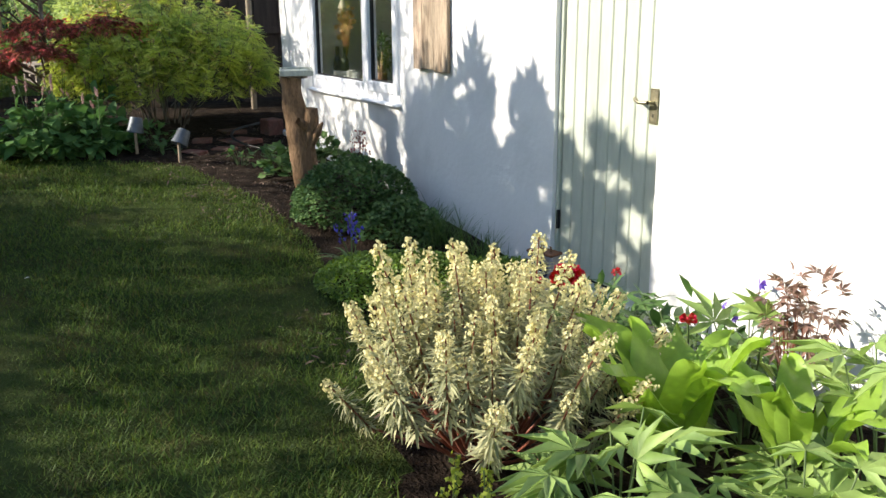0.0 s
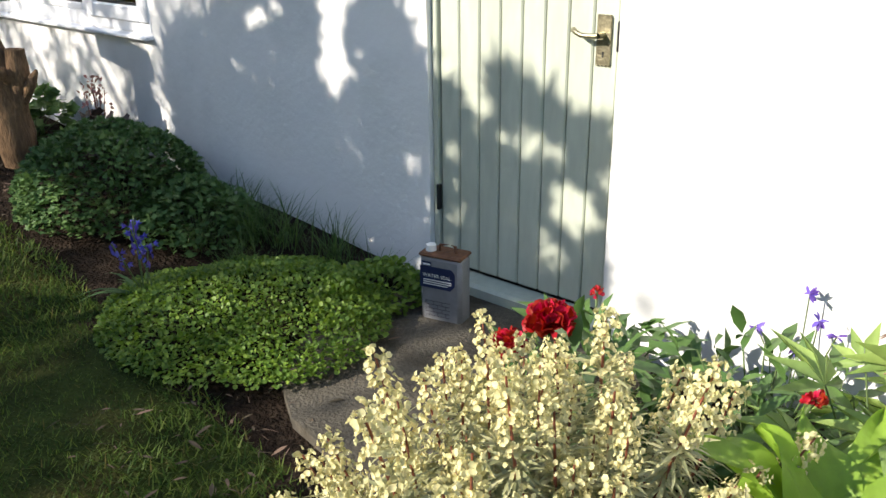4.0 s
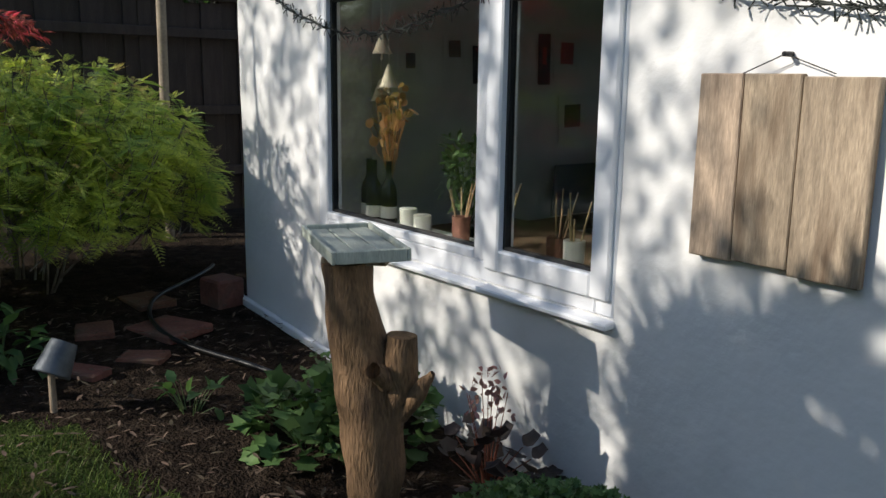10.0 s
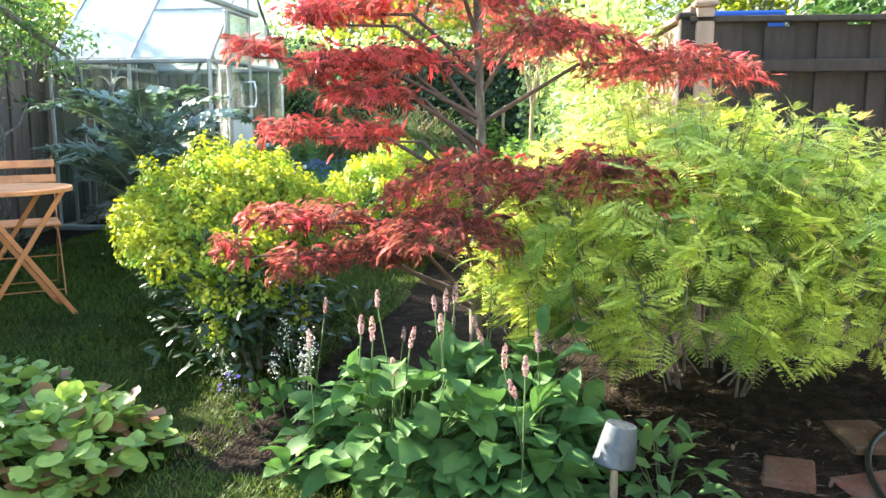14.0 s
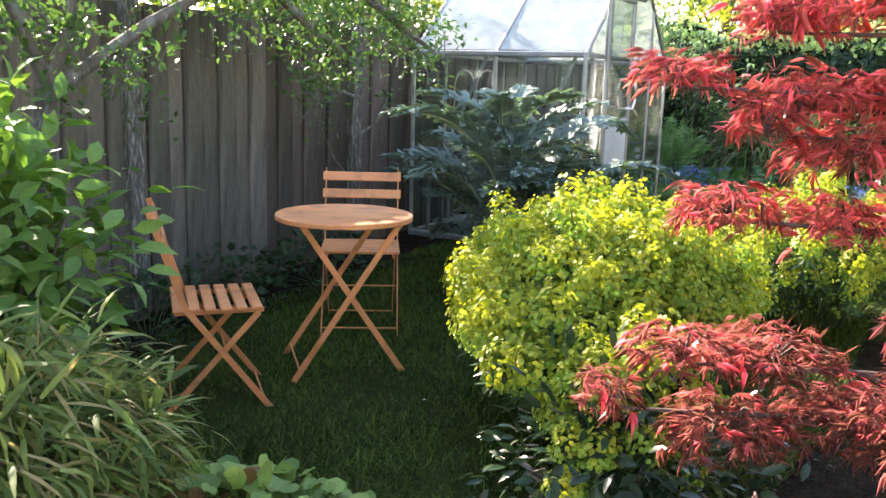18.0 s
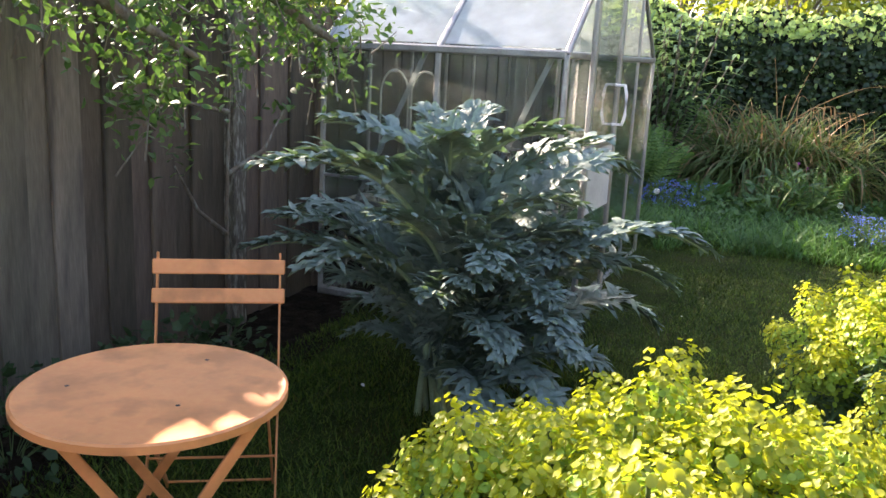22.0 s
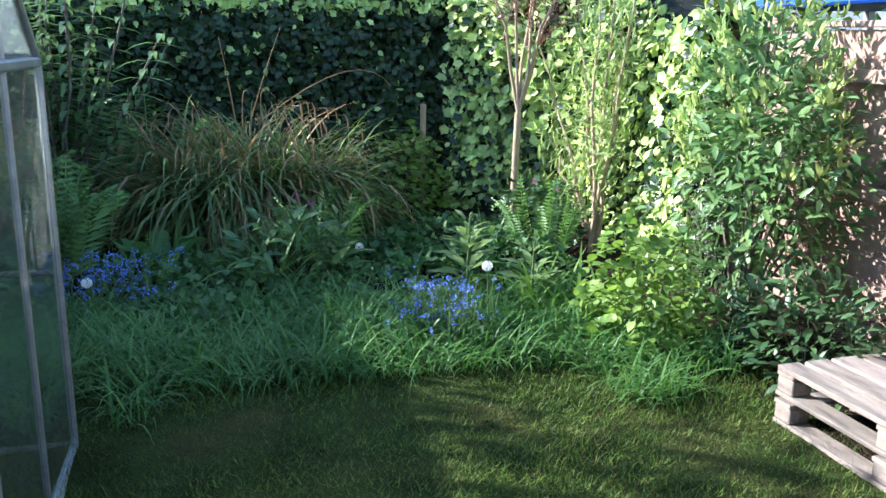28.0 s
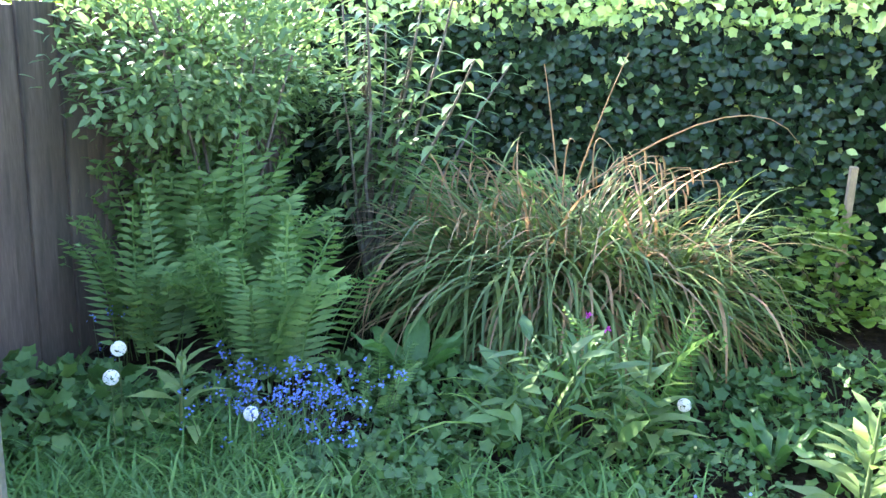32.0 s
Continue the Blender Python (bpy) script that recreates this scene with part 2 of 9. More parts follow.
def blade(width=0.04, arch=0.5, n=6, fold=0.3):
    """A grass blade along +y that bends down."""
    s = np.linspace(0, 1, n + 1)
    ang = arch * s ** 1.3
    step = 1.0 / n
    y = np.concatenate([[0], np.cumsum(np.cos(ang[1:]) * step)])
    z = np.concatenate([[0], np.cumsum(-np.sin(ang[1:]) * step)])
    w = width / 2 * (1 - s ** 2.2) * np.minimum(1, 0.55 + 2 * s) + 0.0005
    v, f = [], []
    for i in range(n + 1):
        v += [(-w[i], y[i], z[i] + fold * w[i]), (w[i], y[i], z[i] + fold * w[i])]
    for i in range(n):
        a = 2 * i
        f += [(a, a + 1, a + 3), (a, a + 3, a + 2)]
    return np.array(v, float), np.array(f)


def pinnate(pairs=9, leaflet=0.32, width=0.28, droop=0.35, taper=1.0, base=0.12):
    """A feathered leaf along +y: pairs of leaflets on a rib."""
    v, f = [], []
    z = lambda y: -droop * y * y

    def tri(p, q, r):
        o = len(v)
        v.extend((p, q, r))
        f.append((o, o + 1, o + 2))
    tri((-0.008, 0, 0), (0.008, 0, 0), (0, 1, z(1)))
    for i in range(pairs):
        y = base + (1 - base) * i / pairs
        s = math.sin(math.pi * min(1, (0.35 + 0.65 * (1 - (y - base) / (1 - base)) * taper))) if taper else 1
        ln = leaflet * max(0.25, s if y < 0.5 else (1.05 - y) * 2 * 0.95)
        for sg in (-1, 1):
            a = Vector((0, y, z(y)))
            tip = Vector((sg * ln, y + ln * 0.45, z(y) - 0.12 * ln))
            mid = a.lerp(tip, 0.4)
            wd = Vector((0, ln * width, 0))
            o = len(v)
            v.extend([tuple(a), tuple(mid - wd * 0.6), tuple(tip), tuple(mid + wd * 0.6 + Vector((0, 0, 0.04 * ln)))])
            f.extend([(o, o + 1, o + 2), (o, o + 2, o + 3)])
    return np.array(v, float), np.array(f)


def palmate(lobes=7, width=0.1, spread=2.2, droop=0.3, short=0.55):
    """A hand-shaped leaf with narrow lobes, about one across from its stalk."""
    v, f = [], []
    for i in range(lobes):
        a = (i / (lobes - 1) - 0.5) * spread
        ln = 1 - (1 - short) * abs(a) / (spread / 2)
        d, s = np.array([math.sin(a), math.cos(a), 0]), np.array([math.cos(a), -math.sin(a), 0])
        o = len(v)
        mid = d * ln * 0.45
        v += [(0, 0, 0), tuple(mid - s * width * ln + [0, 0, 0.02]), tuple(d * ln + [0, 0, -droop * ln * ln]), tuple(mid + s * width * ln)]
        f += [(o, o + 1, o + 2), (o, o + 2, o + 3)]
    return np.array(v, float), np.array(f)


def lobed(n=5, depth=0.35, cup=0.15, notch=0.25, ruffle=0.0):
    """A rounded leaf with lobes, stalk at the origin, blade along +y."""
    v, f = [(0, notch * 0.6, 0)], []
    k = n * 2 if n > 4 else n * 4
    for i in range(k + 1):
        a = -math.pi + 2 * math.pi * i / k
        r = 0.5 * (1 - depth * (0.5 + 0.5 * math.cos(n * (a) + math.pi * (n % 2 == 0))))
        if abs(a) > 2.7:
            r *= 1 - notch
        v.append((math.sin(a) * r, 0.5 + math.cos(a) * r - 0.5 * (abs(a) > 2.9) * 0.0, cup * r * r * 2 + ruffle * math.sin(7 * a)))
    for i in range(1, k + 1):
        f.append((0, i + 1, i))
    return np.array(v, float), np.array(f)


def floret(petals=5, cup=0.3):
    v, f = [(0, 0, 0)], []
    for i in range(petals * 2 + 1):
        a = math.pi * i / petals
        r = 0.5 if i % 2 else 0.3
        v.append((math.cos(a) * r, math.sin(a) * r, cup * r))
    for i in range(1, petals * 2 + 1):
        f.append((0, i, i + 1))
    return np.array(v, float), np.array(f)


def oriented(pos, way, normal, size, width=None):
    """Matrices that lay templates at pos, along way, facing normal."""
    pos, way, normal = np.asarray(pos, float), np.asarray(way, float), np.asarray(normal, float)
    way = way / (np.linalg.norm(way, axis=1, keepdims=True) + 1e-9)
    x = np.cross(way, normal)
    x /= np.linalg.norm(x, axis=1, keepdims=True) + 1e-9
    z = np.cross(x, way)
    s = np.broadcast_to(np.asarray(size, float), (len(pos),))[:, None]
    w = s if width is None else np.broadcast_to(np.asarray(width, float), (len(pos),))[:, None]
    m = np.zeros((len(pos), 3, 4))
    m[:, :, 0], m[:, :, 1], m[:, :, 2], m[:, :, 3] = x * w, way * s, z * w, pos
    return m


def scatter(name, template, m, mat, parent=None, label="", smooth=False, kind=""):
    """One mesh of many copies of a leaf; several templates are dealt out in turn."""
    if not isinstance(template, list):
        template = [template]
    vs, fs, o = [], [], 0
    for i, (tv, tf) in enumerate(template):
        mm = m[i::len(template)]
        if not len(mm):
            continue
        v = np.einsum("nij,vj->nvi", mm[:, :, :3], tv) + mm[:, None, :, 3]
        fs.append((tf[None] + (np.arange(len(mm)) * len(tv))[:, None, None]).reshape(-1, 3) + o)
        vs.append(v.reshape(-1, 3))
        o += len(mm) * len(tv)
    ob = put(name, arrays_mesh(name, np.concatenate(vs), np.concatenate(fs), mat, smooth), parent, label)
    if kind or (parent and len(m) > 40):
        ob["kind"] = kind or "stuff"
    return ob


def copies(template, m):
    """Vertices and triangles of a leaf laid out by many matrices; several templates are dealt out in turn."""
    out = []
    template = template if isinstance(template, list) else [template]
    for i, (tv, tf) in enumerate(template):
        mm = m[i::len(template)]
        if len(mm):
            v = np.einsum("nij,vj->nvi", mm[:, :, :3], tv) + mm[:, None, :, 3]
            out.append((v.reshape(-1, 3), (tf[None] + (np.arange(len(mm)) * len(tv))[:, None, None]).reshape(-1, 3)))
    return joined(out)


def tri_tubes(lines, sides=5):
    v, f = joined([tube_arrays(p, r, sides) for p, r in lines])
    return v, np.concatenate([f[:, [0, 1, 2]], f[:, [0, 2, 3]]])


def multi_mesh(name, pieces, smooth=False):
    """One mesh of several pieces (vertices, triangles, material)."""
    v, f = joined([(p[0], p[1]) for p in pieces])
    me = arrays_mesh(name, v, f, None, smooth)
    for p in pieces:
        me.materials.append(p[2])
    me.polygons.foreach_set("material_index", np.repeat(np.arange(len(pieces)), [len(p[1]) for p in pieces]).astype("i"))
    return me


def aimed(at, way, size=1.0, spin=0.0):
    """The pose of a part whose z axis points along way."""
    q = Vector([float(c) for c in way]).to_track_quat("Z", "Y").to_matrix().to_4x4()
    return Matrix.Translation([float(c) for c in at]) @ q @ Matrix.Rotation(spin, 4, "Z") @ Matrix.Diagonal((size, size, size, 1))


def unit(v):
    return v / (np.linalg.norm(v, axis=-1, keepdims=True) + 1e-9)


def crown(rng, n, radii, centre=(0, 0, 0), shell=0.5, lumps=0.25, low=-1.0, seeds=14):
    """Points of an uneven crown with lobes and gaps, and their outward ways."""
    d = unit(rng.normal(size=(n * 2, 3)))
    d = d[d[:, 2] > low][:n]
    bumps = unit(rng.normal(size=(seeds, 3)))
    near = (d @ bumps.T).max(1)
    r = (1 - (1 - shell) * rng.random(len(d)) ** 1.5) * (1 - lumps + lumps * np.clip((near - 0.72) / 0.25, 0, 1) * 1.5)
    p = d * r[:, None] * np.array(radii)
    return p + np.array(centre), unit(d / np.array(radii))


# ---- materials of the place ----
WHITE = material("white_render", (0.80, 0.79, 0.77), 0.9, vary=0.05, scale=2.5, fine=28, bump=0.28, bump_dist=0.012, stain=(0.62, 0.62, 0.60), stain_scale=1.3)
DOORGREEN = material("sage_paint", (0.47, 0.50, 0.41), 0.6, vary=0.10, scale=5, fine=40, bump=0.15, stretch=(1, 1, 0.25))
UPVC = material("white_upvc", (0.82, 0.83, 0.85), 0.35, vary=0.04, scale=4, fine=80, bump=0.05)
GASKET = material("black_rubber", (0.02, 0.02, 0.02), 0.6, bump=0)
OLDWOOD = material("weathered_pine", (0.42, 0.32, 0.23), 0.85, vary=0.40, scale=7, fine=55, bump=0.4, stretch=(5, 5, 0.7), stain=(0.18, 0.12, 0.08), stain_scale=4, each=0.15)
LOG = material("bare_log", (0.24, 0.145, 0.075), 0.85, vary=0.6, scale=5, fine=40, bump=0.7, stretch=(4, 4, 0.8), stain=(0.10, 0.06, 0.035), stain_scale=5, bump_dist=0.02)
TRAY = material("grey_green_paint", (0.45, 0.48, 0.41), 0.7, vary=0.22, scale=6, fine=50, bump=0.3, stretch=(1, 4, 1))
BRASSY = material("tarnished_brass", (0.40, 0.36, 0.24), 0.4, metal=0.9, vary=0.3, scale=30, fine=120, bump=0.15)
IRON = material("dark_iron", (0.03, 0.03, 0.032), 0.5, metal=0.6, vary=0.3, scale=20, bump=0.2)
SOIL = material("dark_soil", (0.027, 0.018, 0.012), 0.95, vary=0.5, scale=9, fine=70, bump=1.0, bump_dist=0.05, stain=(0.05, 0.036, 0.025), stain_scale=14, spec=0.1)
CONCRETE = material("worn_concrete", (0.105, 0.092, 0.07), 0.95, vary=0.45, scale=5, fine=90, bump=0.8, stain=(0.045, 0.036, 0.024), stain_scale=5)
TURF = material("turf_earth", (0.040, 0.057, 0.013), 0.95, vary=0.45, scale=4, fine=80, bump=0.9, bump_dist=0.03, stain=(0.060, 0.058, 0.018), stain_scale=2.5, spec=0.1)
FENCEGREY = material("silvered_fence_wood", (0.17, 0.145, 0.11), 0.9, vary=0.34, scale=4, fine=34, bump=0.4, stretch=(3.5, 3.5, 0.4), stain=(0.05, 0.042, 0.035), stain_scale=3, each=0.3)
# for the far boards: browner, and darkened to hold their shade in the colour
FENCESHADE = material("shaded_brown_fence_wood", (0.125, 0.096, 0.072), 0.9, vary=0.34, scale=4, fine=34, bump=0.4, stretch=(3.5, 3.5, 0.4), stain=(0.04, 0.032, 0.026), stain_scale=3, each=0.3)
FENCEPOST = material("lichened_post", (0.12, 0.105, 0.085), 0.9, vary=0.4, scale=8, fine=60, bump=0.5, stretch=(4, 4, 1), stain=(0.32, 0.31, 0.27), stain_scale=14)
FENCEBROWN = material("brown_stained_fence", (0.36, 0.24, 0.185), 0.85, vary=0.22, scale=4, fine=60, bump=0.4, stretch=(5, 5, 0.6), each=0.15)
FENCEDARK = material("dark_stained_fence", (0.045, 0.034, 0.028), 0.85, vary=0.30, scale=4, fine=60, bump=0.4, stretch=(5, 5, 0.6), each=0.15)
ROOFTILE = material("red_brown_tile", (0.20, 0.075, 0.05), 0.85, vary=0.35, scale=9, fine=70, bump=0.4, each=0.25)
ALU = material("dull_aluminium", (0.36, 0.36, 0.35), 0.5, metal=0.75, vary=0.25, scale=8, fine=90, bump=0.15)
PANE = glassy("window_glass", (0.78, 0.83, 0.81))
ALGAE = glassy("dirty_greenhouse_glass", (0.75, 0.82, 0.78), 0.02, dirt=0.025)
ALGAE_ROOF = glassy("whitewashed_greenhouse_glass", (0.9, 0.95, 0.95), 0.2, dirt=0.8)
TERRACOTTA = material("terracotta", (0.17, 0.075, 0.05), 0.9, vary=0.35, scale=6, fine=60, bump=0.5, each=0.2, stain=(0.10, 0.07, 0.05), stain_scale=5)
ORANGE = material("orange_powder_coat", (0.80, 0.31, 0.115), 0.45, vary=0.12, scale=5, fine=60, bump=0.05, stain=(0.58, 0.22, 0.08), stain_scale=9)
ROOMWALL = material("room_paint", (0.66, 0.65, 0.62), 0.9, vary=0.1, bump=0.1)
# darker than the room paint: the room's dimness is put into the colour
ROOMDARK = material("room_dimmed", (0.46, 0.44, 0.41), 0.9, vary=0.3, bump=0.1)


# ---- lie of the land ----
def ground_z(x, y=0.0):
    return float(np.interp(x, [-16, -10, -5, 0.3, 4], [0.55, 0.5, 0.36, 0.0, -0.03]))


def lawn_edge(x):
    """The lawn's edge on the side of the house wall and its beds."""
    return float(np.interp(x, [-4.6, -4.3, -3.3, -2.1, -1.1, -0.4, 0.1, 0.6, 1.6, 3, 6], [-2.95, -2.6, -1.2, -0.95, -0.95, -1.1, -1.1, -1.2, -1.7, -2.2, -2.5]))


def build_ground():
    far = [-400, -120, -60, -35, -24]
    xs = np.concatenate([far, np.arange(-17, 6.01, 0.125), [9, 14, 24, 60, 400]])
    ys = np.concatenate([[-400, -100, -40, -18, -11, -9], np.arange(-8, 2.01, 0.125), [4, 8, 20, 60, 400]])
    gx, gy = np.meshgrid(xs, ys, indexing="ij")
    gz = np.interp(gx, [-16, -10, -5, 0.3, 4], [0.55, 0.5, 0.36, 0.0, -0.03])
    bumpy = np.array([[noise.noise(Vector((x * 1.7, y * 1.7, 0))) * 0.022 + noise.noise(Vector((x * 6, y * 6, 3))) * 0.008 for y in ys] for x in xs])
    gz = gz + bumpy * (np.abs(gx) < 20)
    v = np.stack([gx, gy, gz], -1).reshape(-1, 3)
    nx, ny = len(xs), len(ys)
    i, j = np.meshgrid(np.arange(nx - 1), np.arange(ny - 1), indexing="ij")
    a = (i * ny + j).ravel()
    f = np.stack([a, a + ny, a + ny + 1, a + 1], -1)
    me = arrays_mesh("ground", v, f, TURF, True)
    me.materials.append(SOIL)
    cx, cy = v[f].mean(1)[:, 0], v[f].mean(1)[:, 1]
    soil = np.zeros(len(f), "i")
    for k in range(len(f)):
        x, y = cx[k], cy[k]
        bed = (y > lawn_edge(x) and x > -4.6) or (x < -4.0 and x > -8.2 and y > -2.9 - 0.3 * (x + 4.6) * 0.5 and y > -3.7)
        bed = bed or y < -5.55 or x < -12.2 or (x < -9.5 and y > -1.7)
        soil[k] = 1 if bed and x > -17 and y < 3 else 0
    me.polygons.foreach_set("material_index", soil)
    tagged(put("ground", me), "mown lawn and dark soil beds of a small garden", "ground", kind="structure")


build_ground()


# ---- the house ----
WX0, WX1, WZ0, WZ1 = -3.47, -1.766, 0.80, 1.865     # window opening
DX0, DX1, DZ1 = 0.0, 0.76, 2.0                     # door opening
HX0, HX1, HTOP = -4.26, 7.0, 2.2


def frame_bars(bm, x0, x1, z0, z1, w, y0, y1, bev=0.006):
    box(bm, x0, x0 + w, y0, y1, z0, z1, bev)
    box(bm, x1 - w, x1, y0, y1, z0, z1, bev)
    box(bm, x0 + w, x1 - w, y0, y1, z0, z0 + w, bev)
    box(bm, x0 + w, x1 - w, y0, y1, z1 - w, z1, bev)
    return bm


def build_house():
    def cuts(marks, step):
        out = [marks[0]]
        for a, b in zip(marks, marks[1:]):
            n = max(1, round((b - a) / step))
            out += [a + (b - a) * (i + 1) / n for i in range(n)]
        return out
    xs, zs = cuts([HX0, WX0, WX1, DX0, DX1, HX1], 0.12), cuts([-0.2, WZ0, WZ1, DZ1, HTOP], 0.12)
    bm = bmesh.new()
    for back in (0, 1):
        grid = [[bm.verts.new((x, 0.26 * back, z)) for z in zs] for x in xs]
        for i in range(len(xs) - 1):
            for k in range(len(zs) - 1):
                x, z = (xs[i] + xs[i + 1]) / 2, (zs[k] + zs[k + 1]) / 2
                if (WX0 < x < WX1 and WZ0 < z < WZ1) or (DX0 < x < DX1 and z < DZ1):
                    continue
                q = [grid[i][k], grid[i + 1][k], grid[i + 1][k + 1], grid[i][k + 1]]
                bm.faces.new(q if not back else q[::-1])
    bmesh.ops.delete(bm, geom=[v for v in bm.verts if not v.link_faces], context="VERTS")
    edges = [e for e in bm.edges if e.is_boundary]
    loops = {}
    for e in edges:
        a, b = e.verts
        for p, q in ((a, b), (b, a)):
            loops[(round(p.co.x, 3), round(p.co.z, 3), p.co.y > 0.1)] = p
    for e in edges:
        a, b = e.verts
        if a.co.y > 0.1 or b.co.y > 0.1:
            continue
        a2, b2 = loops.get((round(a.co.x, 3), round(a.co.z, 3), True)), loops.get((round(b.co.x, 3), round(b.co.z, 3), True))
        if a2 and b2:
            try:
                bm.faces.new((a, a2, b2, b))
            except ValueError:
                pass
    for v in bm.verts:
        if v.co.y < 0.1:
            x, z = v.co.x, v.co.z
            v.co.y += noise.noise(Vector((x * 1.1, z * 1.1, 7))) * 0.012 + noise.noise(Vector((x * 4, z * 4, 2))) * 0.005
    bmesh.ops.recalc_face_normals(bm, faces=bm.faces[:])
    w = part("wall_house", bm, WHITE, smooth=True)
    tagged(w, "rough white rendered house wall with dappled shade", "wall", kind="structure")
    for nm, dims in (("wall_house_side", (HX0, HX0 + 0.26, 0.27, 4.2, -0.2, HTOP)), ("wall_house_end", (HX1 - 0.2, HX1, 0.27, 4.2, -0.2, HTOP))):
        tagged(part(nm, bx(*dims), WHITE), "white rendered outer wall of the house", "wall", kind="structure")
    # unseen opening and window, added to let daylight into the workroom
    b = bx(HX0, -3.4, 4.2, 4.4, -0.2, HTOP)
    box(b, -1.4, HX1, 4.2, 4.4, -0.2, HTOP)
    box(b, -3.4, -1.4, 4.2, 4.4, -0.2, 0.85)
    box(b, -3.4, -1.4, 4.2, 4.4, 1.95, HTOP)
    tagged(part("wall_house_back", b, WHITE), "white rendered outer wall of the house", "wall", kind="structure")
    w = thing("added_back_window", pose(0, 0, 0), "unseen white plastic window added to light the workroom from the back", "window", kind="structure")
    part("window_frame", frame_bars(bmesh.new(), -3.4, -1.4, 0.85, 1.95, 0.07, 4.24, 4.32), UPVC, w)
    part("mullion", bx(-2.435, -2.365, 4.242, 4.318, 0.92, 1.88, 0.004), UPVC, w)
    for x0, x1 in ((-3.328, -2.437), (-2.363, -1.472)):
        part("pane", bx(x0, x1, 4.276, 4.282, 0.922, 1.878), PANE, w).visible_shadow = False
    tagged(part("wall_room_left", bx(HX0 + 0.265, HX0 + 0.278, 0.275, 4.19, 0.08, 2.12), ROOMWALL), "plain painted side wall of the workroom", "wall", kind="structure")
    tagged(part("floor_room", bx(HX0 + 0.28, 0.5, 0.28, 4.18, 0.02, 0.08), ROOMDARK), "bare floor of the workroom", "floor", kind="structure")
    tagged(part("ceiling_room", bx(HX0 + 0.28, 0.5, 0.28, 4.18, 2.12, 2.19), ROOMWALL), "plain ceiling of the workroom", "ceiling", kind="structure")
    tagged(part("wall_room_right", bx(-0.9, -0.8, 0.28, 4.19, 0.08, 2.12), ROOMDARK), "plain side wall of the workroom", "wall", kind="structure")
    # roof of tiles over a fascia
    roof = thing("roof", pose(0, 0, 0), "red-brown tiled roof with a low overhanging eave", "roof", kind="structure")
    slab = bmesh.new()
    x0, x1 = HX0 - 0.12, HX1 + 0.1
    vs = [slab.verts.new(p) for p in ((x0, -0.16, 2.13), (x1, -0.16, 2.13), (x1, 2.3, 3.35), (x0, 2.3, 3.35), (x0, -0.16, 2.19), (x1, -0.16, 2.19), (x1, 2.3, 3.41), (x0, 2.3, 3.41), (x0, 4.6, 2.13), (x1, 4.6, 2.13), (x0, 4.6, 2.19), (x1, 4.6, 2.19))]
    for q in ((0, 1, 2, 3), (7, 6, 5, 4), (0, 4, 5, 1), (0, 3, 7, 4), (1, 5, 6, 2), (3, 2, 9, 8), (7, 10, 11, 6), (8, 9, 11, 10), (3, 8, 10, 7), (2, 6, 11, 9)):
        slab.faces.new([vs[i] for i in q])
    part("roof_slab", slab, ROOFTILE, roof)
    tile = None
    for i in range(46):
        if tile is None:
            b = bmesh.new()
            box(b, -0.115, 0.115, -0.03, 0.30, 0.0, 0.022, 0.004)
            for v in b.verts:
                v.co.z += 0.018 * math.cos(v.co.x / 0.115 * 1.5)
            tile = part("tile", b, ROOFTILE, roof)
            me = tile.data
            tile.matrix_basis = pose(x0 + 0.12, -0.17, 2.195, 26, 0, 0)
        else:
            put("tile", me, roof, at=pose(x0 + 0.12 + i * 0.24, -0.17, 2.195, 26 + (i * 7 % 3) * 0.6, 0, (i * 5 % 4 - 1.5) * 0.5))
    tagged(part("fascia", bx(HX0 - 0.1, HX1, -0.075, -0.045, 2.02, 2.13, 0.004), ROOFTILE), "dark red painted eave board", "fascia", kind="structure")
    tagged(part("lintel_board", bx(-3.95, -1.55, -0.03, 0.01, 1.905, 2.02, 0.004), TRAY), "pale green painted board over the window", "lintel", kind="structure")
    b = bx(-4.27, -2.6, -0.03, 0.0, 0.0, 0.05, 0.005)
    for v in b.verts:
        v.co.z += 0.30 + (v.co.x + 4.27) * -0.075
        v.co.y -= 0.01
    tagged(part("plinth", b, UPVC), "pale flashing at the foot of the wall", "trim", kind="structure")


build_house()


